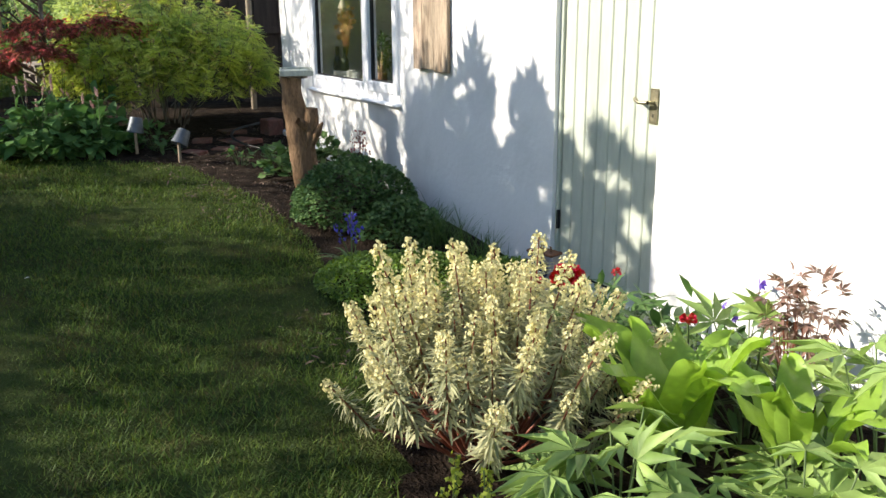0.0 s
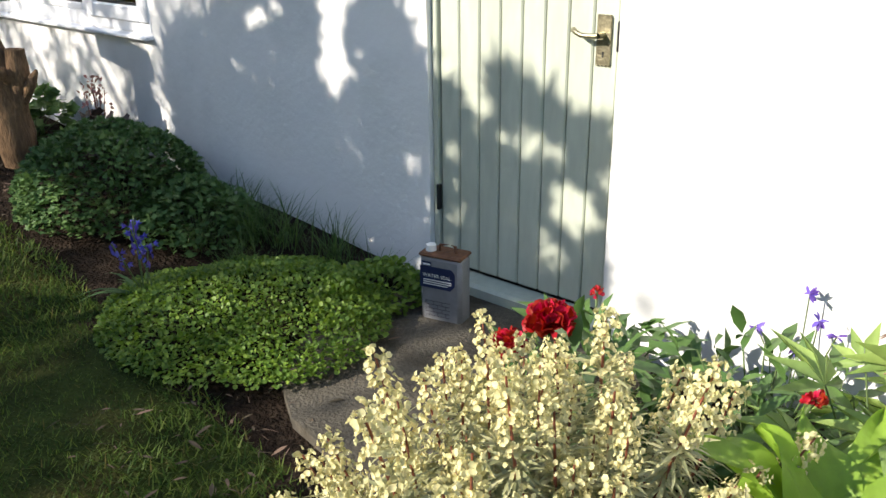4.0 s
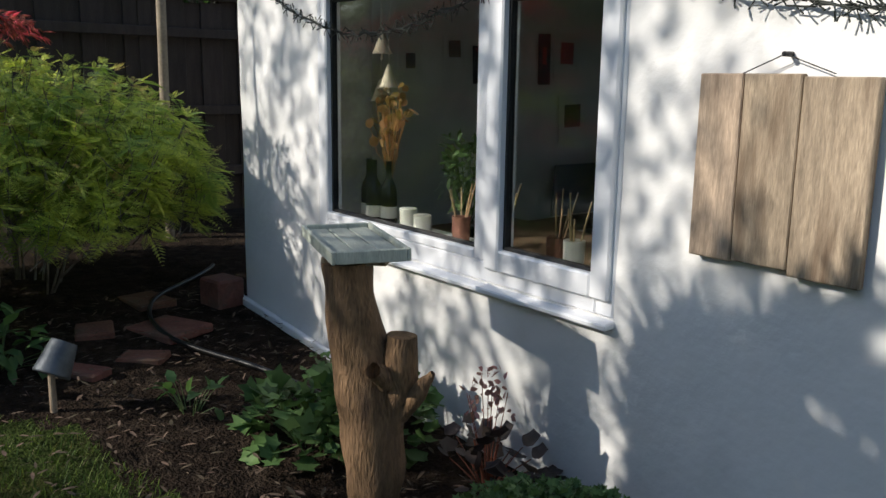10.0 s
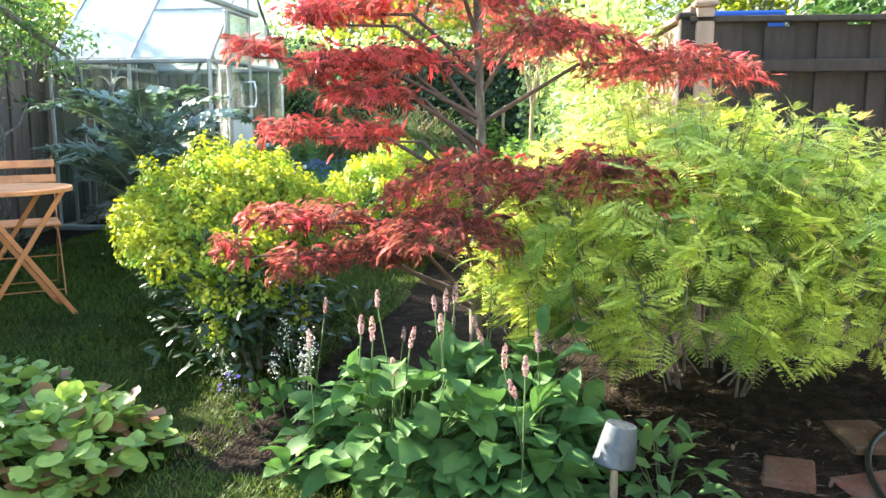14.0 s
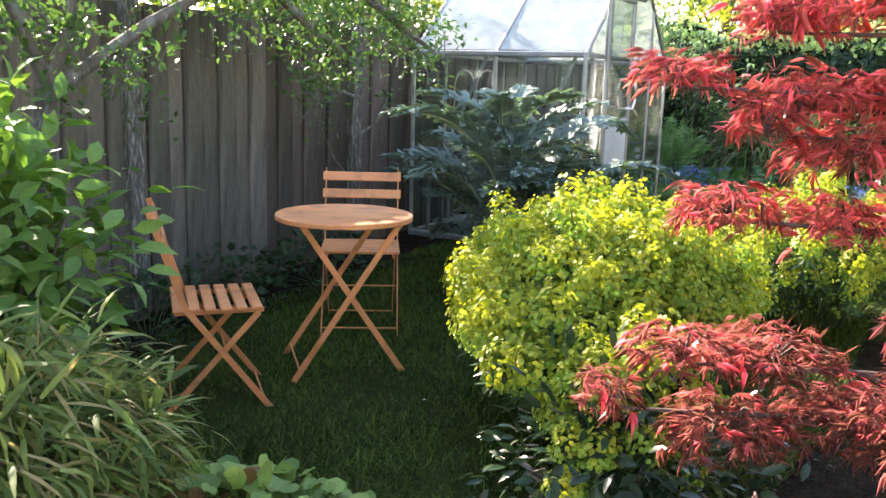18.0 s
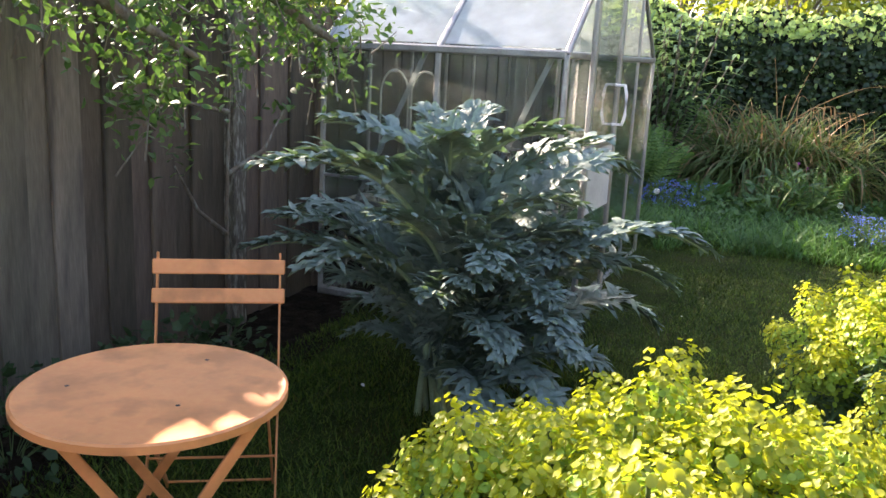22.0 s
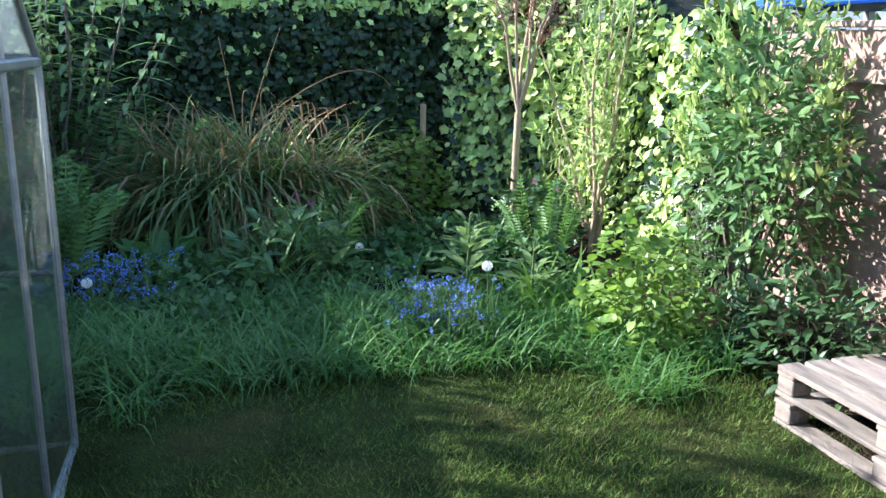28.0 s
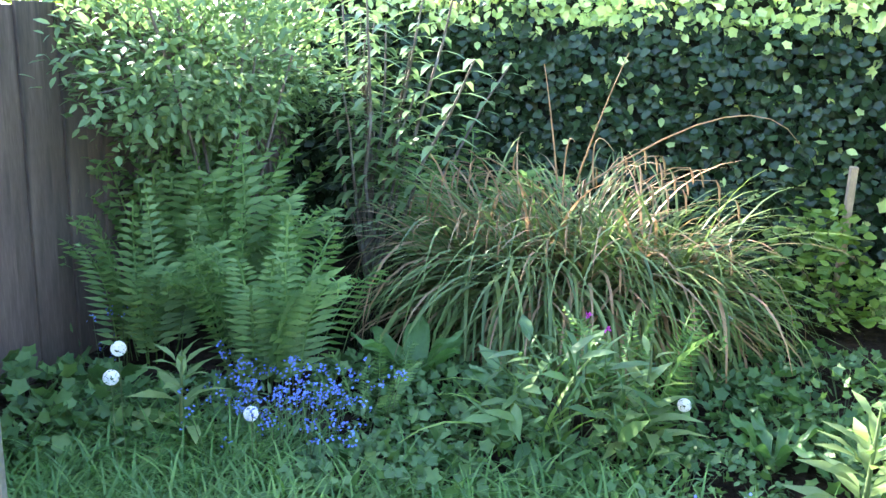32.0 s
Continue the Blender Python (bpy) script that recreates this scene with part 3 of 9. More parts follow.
def build_window():
    w = thing("window_1", pose(0, -0.024, 0), "white plastic double window with a fixed and an opening light", "window", kind="structure")
    part("window_frame", frame_bars(bmesh.new(), WX0, WX1, WZ0, WZ1, 0.07, 0.02, 0.10), UPVC, w)
    part("bottom_rail", bx(WX0 + 0.071, -2.406, 0.017, 0.10, WZ0 + 0.071, WZ0 + 0.103, 0.004), UPVC, w)
    part("mullion", bx(-2.405, -2.335, 0.022, 0.10, WZ0 + 0.07, WZ1 - 0.07, 0.005), UPVC, w)
    sash = part("sash", frame_bars(bmesh.new(), -2.334, WX1 - 0.012, WZ0 + 0.05, WZ1 - 0.06, 0.072, 0.003, 0.085), UPVC, w)
    part("gasket", frame_bars(bmesh.new(), -3.402, -2.403, WZ0 + 0.101, WZ1 - 0.068, 0.012, 0.045, 0.075, 0), GASKET, w)
    part("gasket", frame_bars(bmesh.new(), -2.264, -1.848, WZ0 + 0.120, WZ1 - 0.130, 0.012, 0.03, 0.06, 0), GASKET, sash)
    for nm, par, (x0, x1, z0, z1, y) in (("pane", w, (-3.399, -2.407, WZ0 + 0.105, WZ1 - 0.072, 0.058)), ("pane", sash, (-2.261, -1.851, WZ0 + 0.123, WZ1 - 0.133, 0.042))):
        p = part(nm, bx(x0, x1, y, y + 0.006, z0, z1), PANE, par)
        p.visible_shadow = False
    # thin linings added over the white reveals to keep them dim
    for x in (WX0 + 0.003, WX1 - 0.009):
        tagged(part("reveal_lining", bx(x, x + 0.006, 0.085, 0.272, WZ0 + 0.01, WZ1 - 0.01), ROOMDARK), "thin lining added to darken the inner reveal of the window", "reveal", kind="structure")
    s = bmesh.new()
    box(s, WX0 - 0.02, WX1 + 0.006, -0.022, 0.05, WZ0 - 0.030, WZ0 - 0.003, 0.005)
    for v in s.verts:
        if v.co.y < 0 and v.co.z > WZ0 - 0.02:
            v.co.z -= 0.008
    part("window_sill", s, UPVC, w)


build_window()


def build_door():
    d = thing("door_1", pose(0, 0, 0), "sage green ledged plank door with a tarnished lever handle, closed", "door", kind="structure")
    planks = 8
    wd = (DX1 - DX0 - 0.05) / planks
    for i in range(planks):
        x = DX0 + 0.03 + i * wd
        part("plank", bx(x + 0.002, x + wd - 0.002, 0.034, 0.064, 0.09, DZ1 - 0.02, 0.005), DOORGREEN, d)
    part("jamb", bx(DX0 + 0.002, DX0 + 0.026, 0.022, 0.16, 0.03, DZ1 - 0.002, 0.003), DOORGREEN, d)
    part("jamb", bx(DX1 - 0.018, DX1 - 0.002, 0.022, 0.16, 0.03, DZ1 - 0.002, 0.003), DOORGREEN, d)
    part("backing", bx(DX0 + 0.027, DX1 - 0.02, 0.066, 0.10, 0.05, DZ1 - 0.004), GASKET, d)
    s = bmesh.new()
    box(s, DX0 + 0.02, DX1 + 0.02, -0.05, 0.06, -0.06, 0.075, 0.012)
    part("threshold", s, DOORGREEN, d, "flaking painted sill")
    plate = bmesh.new()
    box(plate, 0.665, 0.716, 0.026, 0.032, 0.914, 1.06, 0.002)
    for k in range(4):
        for z in (0.911, 1.057):
            box(plate, 0.667 + k * 0.0125, 0.675 + k * 0.0125, 0.026, 0.031, z, z + 0.007)
    plate = part("handle_plate", plate, BRASSY, d)
    part("keyhole", bx(0.688, 0.693, 0.0245, 0.0265, 0.938, 0.955), GASKET, plate)
    v, f = joined([tube_arrays([(0.69, 0.03, 1.005), (0.69, -0.01, 1.005)], 0.009, 10), tube_arrays([(0.69, -0.01, 1.005), (0.66, -0.014, 1.003), (0.635, -0.016, 1.004), (0.615, -0.014, 1.012), (0.604, -0.006, 1.016), (0.606, 0.004, 1.012)], [0.009, 0.008, 0.0075, 0.008, 0.009, 0.006], 10)])
    put("lever", arrays_mesh("lever", v, f, BRASSY, True), plate)
    for z in (0.35, 1.6):
        part("hinge", bx(0.02, 0.035, 0.014, 0.033, z - 0.05, z + 0.05, 0.003), IRON, d)
    part("latch", bx(0.742, 0.752, 0.012, 0.033, 0.96, 1.05, 0.003), IRON, d)


build_door()


# ---- fences ----
def fence_run(name, a, b, z0, top, mat, postmat, label, board=0.14, post_every=1.83, side=1, gap=-0.022, rails=True, horizontal=False, cap=False, lean=0.0, late=None):
    """A fence from a to b, its boards on the side of the garden."""
    a, b = Vector((*a, 0)), Vector((*b, 0))
    ln, yaw = (b - a).length, math.degrees(math.atan2(b.y - a.y, b.x - a.x))
    fnc = thing(name, pose(a.x, a.y, 0, 0, 0, yaw), label, "fence", kind="structure")
    rng = random.Random(hash(round(a.x * 10)) % 97)
    za, zb = z0
    shared = {}
    if not horizontal:
        n = int(ln / board)
        for i in range(n):
            s = (i + 0.5) / n
            zz = za + (zb - za) * s
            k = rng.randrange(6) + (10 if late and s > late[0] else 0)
            if k not in shared:
                bm = bmesh.new()
                w = ln / n - gap - rng.random() * 0.006
                box(bm, -w / 2, w / 2, -0.009, 0.009, 0.03, top - 0.03 * rng.random(), 0.003)
                for v in bm.verts:
                    v.co.x += 0.006 * (k % 10 - 2.5) / 2.5 * (v.co.z / top - 0.5)
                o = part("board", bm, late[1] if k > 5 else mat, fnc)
                shared[k] = o.data
            else:
                o = put("board", shared[k], fnc)
            o.matrix_basis = pose(ln * s, side * (0.004 + 0.018 * (i % 2)), zz, 0, 0, rng.uniform(-0.6, 0.6))
    else:
        bays = round(ln / post_every)
        rows = int(top / 0.145)
        for q in range(bays):
            for r in range(rows):
                if "h" not in shared:
                    shared["h"] = part("board", bx(0.0, ln / bays - 0.10, -0.008, 0.008, 0, 0.155, 0.003), mat, fnc)
                    o, shared["h"] = shared["h"], shared["h"].data
                else:
                    o = put("board", shared["h"], fnc)
                s = (q + 0.5) / bays
                o.matrix_basis = pose(ln * q / bays + 0.05, side * 0.012, za + (zb - za) * s + 0.06 + r * 0.145, 5 * side, 0, 0)
    np_ = round(ln / post_every)
    for i in range(np_ + 1):
        s = i / np_
        zz = za + (zb - za) * s
        if "post" not in shared:
            o = part("post", bx(-0.05, 0.05, -0.05, 0.05, 0, top + 0.04, 0.006), postmat, fnc)
            shared["post"] = o.data
        else:
            o = put("post", shared["post"], fnc)
        o.matrix_basis = pose(ln * s, side * 0.035, zz - 0.02, lean, 0, 0)
        if cap:
            if "cap" not in shared:
                shared["cap"] = part("cap", bx(-0.07, 0.07, -0.07, 0.07, 0, 0.035, 0.01), postmat, o, at=pose(0, 0, top + 0.04)).data
            else:
                put("cap", shared["cap"], o, at=pose(0, 0, top + 0.04))
    if rails:
        for zr in (0.35, top / 2, top - 0.25):
            bm = bx(0, ln, -side * 0.055 - 0.018, -side * 0.055 + 0.018, zr - 0.035, zr + 0.035, 0.004)
            for v in bm.verts:
                v.co.z += za + (zb - za) * v.co.x / ln
            part("rail", bm, mat, fnc)
    if cap:
        bm = bx(0, ln, -0.05, 0.05, top - 0.005, top + 0.03, 0.005)
        for v in bm.verts:
            v.co.z += za + (zb - za) * v.co.x / ln
        part("top_rail", bm, mat, fnc)
    return fnc


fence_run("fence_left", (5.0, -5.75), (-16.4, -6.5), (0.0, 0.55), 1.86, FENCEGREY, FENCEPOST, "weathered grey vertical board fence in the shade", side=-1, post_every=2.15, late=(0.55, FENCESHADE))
fence_run("fence_right", (-6.5, -0.80), (-16.4, -0.80), (0.42, 0.55), 1.68, FENCEBROWN, FENCEBROWN, "sunlit brown stained panel fence with a flat top rail", side=-1, horizontal=True, cap=True)
fence_run("fence_house", (-6.5, 2.6), (-6.5, -0.85), (0.4, 0.42), 1.62, FENCEDARK, FENCEDARK, "very dark stained board fence with capped posts", side=-1, cap=True, post_every=1.2)
fence_run("fence_end", (-16.9, 3.0), (-16.9, -6.6), (0.55, 0.55), 1.7, FENCEGREY, FENCEPOST, "grey board fence hidden behind ivy", side=1, rails=False)


# ---- things by the house ----
def gz(x, y=0.0):
    return ground_z(x, y)


def build_board():
    o = thing("hanging_board", pose(0, 0, 0), "weathered three-plank wooden board hung by a cord on the white wall", "board")
    x, ws = -1.503, (0.124, 0.150, 0.176)
    for i, w in enumerate(ws):
        b = bx(x + 0.0015, x + w - 0.0015, -0.034, -0.010, 1.045 - 0.008 * (i == 2) + 0.004 * (i == 1), 1.502 - 0.006 * (i == 2), 0.003)
        part("plank", b, OLDWOOD, o)
        x += w
    for z in (1.13, 1.42):
        part("batten", bx(-1.47, -1.08, -0.010, 0.004, z - 0.03, z + 0.03, 0.002), OLDWOOD, o)
    tubes("cord", [([(-1.39, -0.022, 1.502), (-1.285, -0.022, 1.546)], 0.0015), ([(-1.285, -0.022, 1.546), (-1.16, -0.022, 1.502)], 0.0015), ([(-1.385, -0.028, 1.502), (-1.288, -0.026, 1.543)], 0.0012)], IRON, o, sides=4)
    part("nail", bx(-1.29, -1.279, -0.032, 0.02, 1.54, 1.552, 0.003), IRON, o)


build_board()


def build_hook():
    o = thing("wall_hook", pose(-0.498, 0, 1.5), "small rusty hook with a dangling twist of wire", "hook")
    tubes("shank", [([(0, 0.02, 0.02), (0, -0.03, 0.022), (0.006, -0.045, 0.012), (0.002, -0.045, -0.004)], 0.005)], IRON, o)
    tubes("wire", [([(0.0, -0.035, 0.02), (-0.004, -0.03, -0.02), (0.003, -0.03, -0.05), (-0.002, -0.028, -0.075)], 0.0022), ([(0.002, -0.035, 0.02), (0.005, -0.032, -0.015), (0.0, -0.03, -0.045)], 0.0018)], BRASSY, o, sides=4)


build_hook()


def build_garland():
    """Swags of dark wired fairy lights along the eave."""
    o = thing("fairy_light_garland", pose(0, 0, 0), "dark twiggy fairy-light cable swagged along the wall", "garland")
    r = np.random.default_rng(8)
    wire = material("dark_green_wire", (0.02, 0.025, 0.02), 0.6, bump=0)
    key = [(-4.06, 1.94), (-3.65, 1.758), (-3.23, 1.645), (-2.9, 1.642), (-2.6, 1.69), (-2.30, 1.76), (-2.04, 1.86), (-1.70, 1.765), (-1.41, 1.685), (-1.016, 1.625), (-0.71, 1.665), (-0.28, 1.755), (0.1, 1.90), (0.3, 2.0)]
    kx, kz = zip(*key)
    s = np.linspace(-4.06, 0.3, 150)
    z = np.interp(s, kx, kz)
    z = np.convolve(np.pad(z, 4, "edge"), np.ones(9) / 9, "valid")
    base = np.stack([s, np.full_like(s, -0.03), z], 1)
    lines = [(base + r.normal(0, 0.004, base.shape), 0.003), (base + r.normal(0, 0.008, base.shape), 0.0022)]
    v, f = joined([tube_arrays(p, q, 4) for p, q in lines])
    put("cable", arrays_mesh("cable", v, f, wire, True), o)
    twigs = []
    for i in range(560):
        x = r.uniform(-4.05, 0.28)
        p = np.array([x, -0.03, np.interp(x, s, z)])
        d = unit(r.normal(size=3) * [1, 0.6, 1] + [0.4 * r.choice([-1, 1]), -0.1, 0])
        twigs.append((np.stack([p, p + d * 0.018, p + d * 0.036 + r.normal(0, 0.004, 3)]), [0.0016, 0.0018, 0.0026]))
    v, f = joined([tube_arrays(p, q, 4) for p, q in twigs])
    put("bulb_fringe", arrays_mesh("bulb_fringe", v, f, wire, True), o)["kind"] = "stuff"
    tubes("nail", [([(-2.04, 0.02, 1.875), (-2.04, -0.09, 1.88)], 0.003)], IRON, o)


build_garland()


def build_can():
    o = thing("sealant_can", pose(0.275, -0.235, 0.005, 0, 0, 14), "grey sealant can with rusty top and white cap by the door", "can")
    grey = material("grey_can_paint", (0.20, 0.205, 0.22), 0.45, vary=0.12, scale=9, bump=0.05)
    rust = material("rusted_can_top", (0.16, 0.075, 0.04), 0.7, metal=0.3, vary=0.4, scale=25, bump=0.3)
    navy = material("navy_label", (0.012, 0.02, 0.07), 0.4, vary=0.1, bump=0)
    white = material("white_plastic", (0.8, 0.8, 0.78), 0.4, vary=0.05, bump=0)
    W, D, H = 0.158, 0.085, 0.262
    part("body", bx(-W / 2, W / 2, -D / 2, D / 2, 0, H, 0.014), grey, o, smooth=True)
    rim = bx(-W / 2 - 0.003, W / 2 + 0.003, -D / 2 - 0.003, D / 2 + 0.003, H - 0.006, H + 0.008, 0.006)
    part("top", rim, rust, o)
    b = bmesh.new()
    bmesh.ops.create_cone(b, cap_ends=True, segments=20, radius1=0.019, radius2=0.018, depth=0.022, matrix=pose(-W / 2 + 0.03, -0.008, H + 0.018))
    part("cap", b, white, o)
    tubes("handle", [([(-0.02, 0, H + 0.006), (-0.018, 0, H + 0.03), (0.02, 0.0, H + 0.036), (0.04, 0, H + 0.03), (0.042, 0, H + 0.006)], 0.005)], rust, o)
    b = bmesh.new()
    pts = [(-W / 2 + 0.004, 0.225), (0.045, 0.225), (0.058, 0.21), (0.058, 0.165), (0.04, 0.145), (-W / 2 + 0.004, 0.145)]
    vs = [b.verts.new((x, -D / 2 - 0.0022, z)) for x, z in pts]
    b.faces.new(vs)
    lab = part("label", b, navy, o)
    for x0, x1, z in ((-0.062, 0.045, 0.174), (-0.062, 0.045, 0.166), (-0.062, 0.03, 0.158)):
        part("text_bar", bx(x0, x1, -D / 2 - 0.004, -D / 2 - 0.003, z, z + 0.003), white, lab)
    part("brand_patch", bx(-0.066, -0.03, -D / 2 - 0.0045, -D / 2 - 0.003, 0.228, 0.243), navy, o)
    part("brand_bar", bx(-0.062, -0.034, -D / 2 - 0.0055, -D / 2 - 0.0046, 0.230, 0.236), white, o)
    cu = bpy.data.curves.new("words", "FONT")
    cu.body, cu.size = "WATER SEAL", 0.0185
    tx = new("words_tmp", cu)
    me = bpy.data.meshes.new_from_object(tx.evaluated_get(bpy.context.evaluated_depsgraph_get()))
    bpy.data.objects.remove(tx)
    me.materials.append(white)
    put("lettering", me, lab, at=pose(-0.064, -D / 2 - 0.0042, 0.186, 90, 0, 0))
    dark = material("dark_print", (0.05, 0.05, 0.055), 0.6, bump=0)
    lines = []
    for r in range(5):
        z = 0.04 + r * 0.014
        lines.append(([(-0.055, -D / 2 - 0.002, z), (0.038, -D / 2 - 0.002, z)], 0.0008))
        for k in range(3):
            x = -0.04 + k * 0.031 - 0.015 * (r % 2)
            if r < 4:
                lines.append(([(x, -D / 2 - 0.002, z), (x, -D / 2 - 0.002, z + 0.014)], 0.0008))
    tubes("brick_print", lines, dark, o, sides=4)


build_can()


def build_stump():
    """The log post with its side limb and the bird tray on top."""
    x, y = -2.17, -0.585
    o = thing("bird_table", pose(x, y, gz(x), 0, 0, 43), "bird table of a gnarled log with a grey-green wooden tray", "bird table")

    def gnarly(pts, rad, sides=18):
        pts = np.array(pts, float)
        t = np.linspace(0, 1, 22)
        k = np.linspace(0, 1, len(pts))
        p = np.stack([np.interp(t, k, pts[:, i]) for i in range(3)], 1)
        rr = np.interp(t, k, rad)
        v, f = tube_arrays(p, rr, sides)
        for i in range(len(v)):
            n = noise.noise(Vector(v[i] * 9)) * 0.014 + noise.noise(Vector((v[i][0] * 40, v[i][1] * 40, v[i][2] * 5))) * 0.006
            c = p[i // sides]
            d = v[i] - c
            v[i] += d / (np.linalg.norm(d) + 1e-6) * n
        return v, f, sides
    v, f, sd = gnarly([(0.015, 0, 0.04), (0.02, 0, 0.2), (-0.005, 0, 0.42), (-0.03, 0, 0.56), (-0.055, 0, 0.70), (-0.06, 0, 0.80)], [0.078, 0.086, 0.092, 0.085, 0.075, 0.074])
    b = bmesh.new()
    vs = [b.verts.new(q) for q in v]
    for q in f:
        b.faces.new([vs[i] for i in q])
    b.faces.new(vs[:sd][::-1])
    b.faces.new(vs[-sd:])
    part("log", b, LOG, o, smooth=True)
    v, f, sd = gnarly([(0.05, -0.01, 0.30), (0.085, -0.015, 0.42), (0.10, -0.02, 0.52), (0.105, -0.02, 0.60)], [0.045, 0.05, 0.042, 0.044])
    b = bmesh.new()
    vs = [b.verts.new(q) for q in v]
    for q in f:
        b.faces.new([vs[i] for i in q])
    b.faces.new(vs[-sd:])
    limb = part("limb", b, LOG, o, smooth=True)
    v, f, sd = gnarly([(0.10, -0.02, 0.36), (0.14, -0.04, 0.41), (0.175, -0.05, 0.47), (0.20, -0.06, 0.505)], [0.03, 0.022, 0.016, 0.012], 10)
    put("twig", arrays_mesh("twig", v, f, LOG, True), limb)
    v, f, sd = gnarly([(0.06, -0.05, 0.46), (0.05, -0.085, 0.50), (0.04, -0.11, 0.515)], [0.03, 0.028, 0.026], 10)
    put("knot", arrays_mesh("knot", v, f, LOG, True), o)
    tubes("spike", [([(0.015, 0, -0.1), (0.015, 0, 0.06)], 0.012)], IRON, o)
    tray = part("tray", bx(-0.212, 0.212, -0.10, 0.10, 0.815, 0.832, 0.003), TRAY, o, at=pose(-0.076, 0.12, 0, 0, 0, -61.5))
    for k in range(3):
        part("slat", bx(-0.205, 0.205, -0.097 + k * 0.065, -0.037 + k * 0.065, 0.832, 0.84, 0.002), TRAY, tray)
    for d in ((-0.225, 0.225, -0.113, -0.10), (-0.225, 0.225, 0.10, 0.113), (-0.225, -0.212, -0.10, 0.10), (0.212, 0.225, -0.10, 0.10)):
        part("lip", bx(*d, 0.815, 0.852, 0.003), TRAY, tray)
    part("bracket", bx(-0.13, 0.06, -0.03, 0.03, 0.797, 0.816, 0.003), OLDWOOD, o)


build_stump()


def build_pots():
    galv = material("galvanised_pot", (0.10, 0.115, 0.13), 0.5, metal=0.45, vary=0.25, scale=9, fine=60, bump=0.15, stain=(0.14, 0.155, 0.17), stain_scale=12)
    def pot(x, y, tilt, yaw, h):
        o = thing("upturned_pot", pose(x, y, gz(x)), "small grey metal pot upturned and tilted on a wooden stake", "pot", "pots on stakes")
        tubes("stake", [([(0, 0, -0.06), (0.004, 0, h * 0.6), (0.0, 0, h + 0.02)], [0.014, 0.013, 0.012])], OLDWOOD, o, sides=8)
        b = bmesh.new()
        segs, rings = 20, []
        for r0, z in [(0.055, 0.0), (0.057, 0.004), (0.0555, 0.010), (0.0415, 0.10), (0.039, 0.106), (0.012, 0.106)]:
            rings.append([b.verts.new((r0 * math.cos(2 * math.pi * k / segs), r0 * math.sin(2 * math.pi * k / segs), z)) for k in range(segs)])
        inner = [[b.verts.new((r0 * math.cos(2 * math.pi * k / segs), r0 * math.sin(2 * math.pi * k / segs), z)) for k in range(segs)] for r0, z in ((0.0525, 0.001), (0.039, 0.10))]
        seq = [inner[1], inner[0]] + rings
        for p, q in zip(seq, seq[1:]):
            for k in range(segs):
                b.faces.new((p[k], p[(k + 1) % segs], q[(k + 1) % segs], q[k]))
        b.faces.new(rings[-1])
        p = part("pot", b, galv, o, smooth=True, at=pose(0, 0, h - 0.03, tilt, 0, yaw) @ Matrix.Diagonal((1.2, 1.2, 1.2, 1)))
        for k in range(5):
            a = 2 * math.pi * k / 5
            bb = bmesh.new()
            bmesh.ops.create_circle(bb, cap_ends=True, segments=8, radius=0.0045, matrix=Matrix.Translation((0.026 * math.cos(a), 0.026 * math.sin(a), 0.1068)))
            part("drain_hole", bb, GASKET, p)
    pot(-3.40, -1.17, -32, 25, 0.175)
    pot(-3.85, -1.42, -10, 20, 0.205)


build_pots()


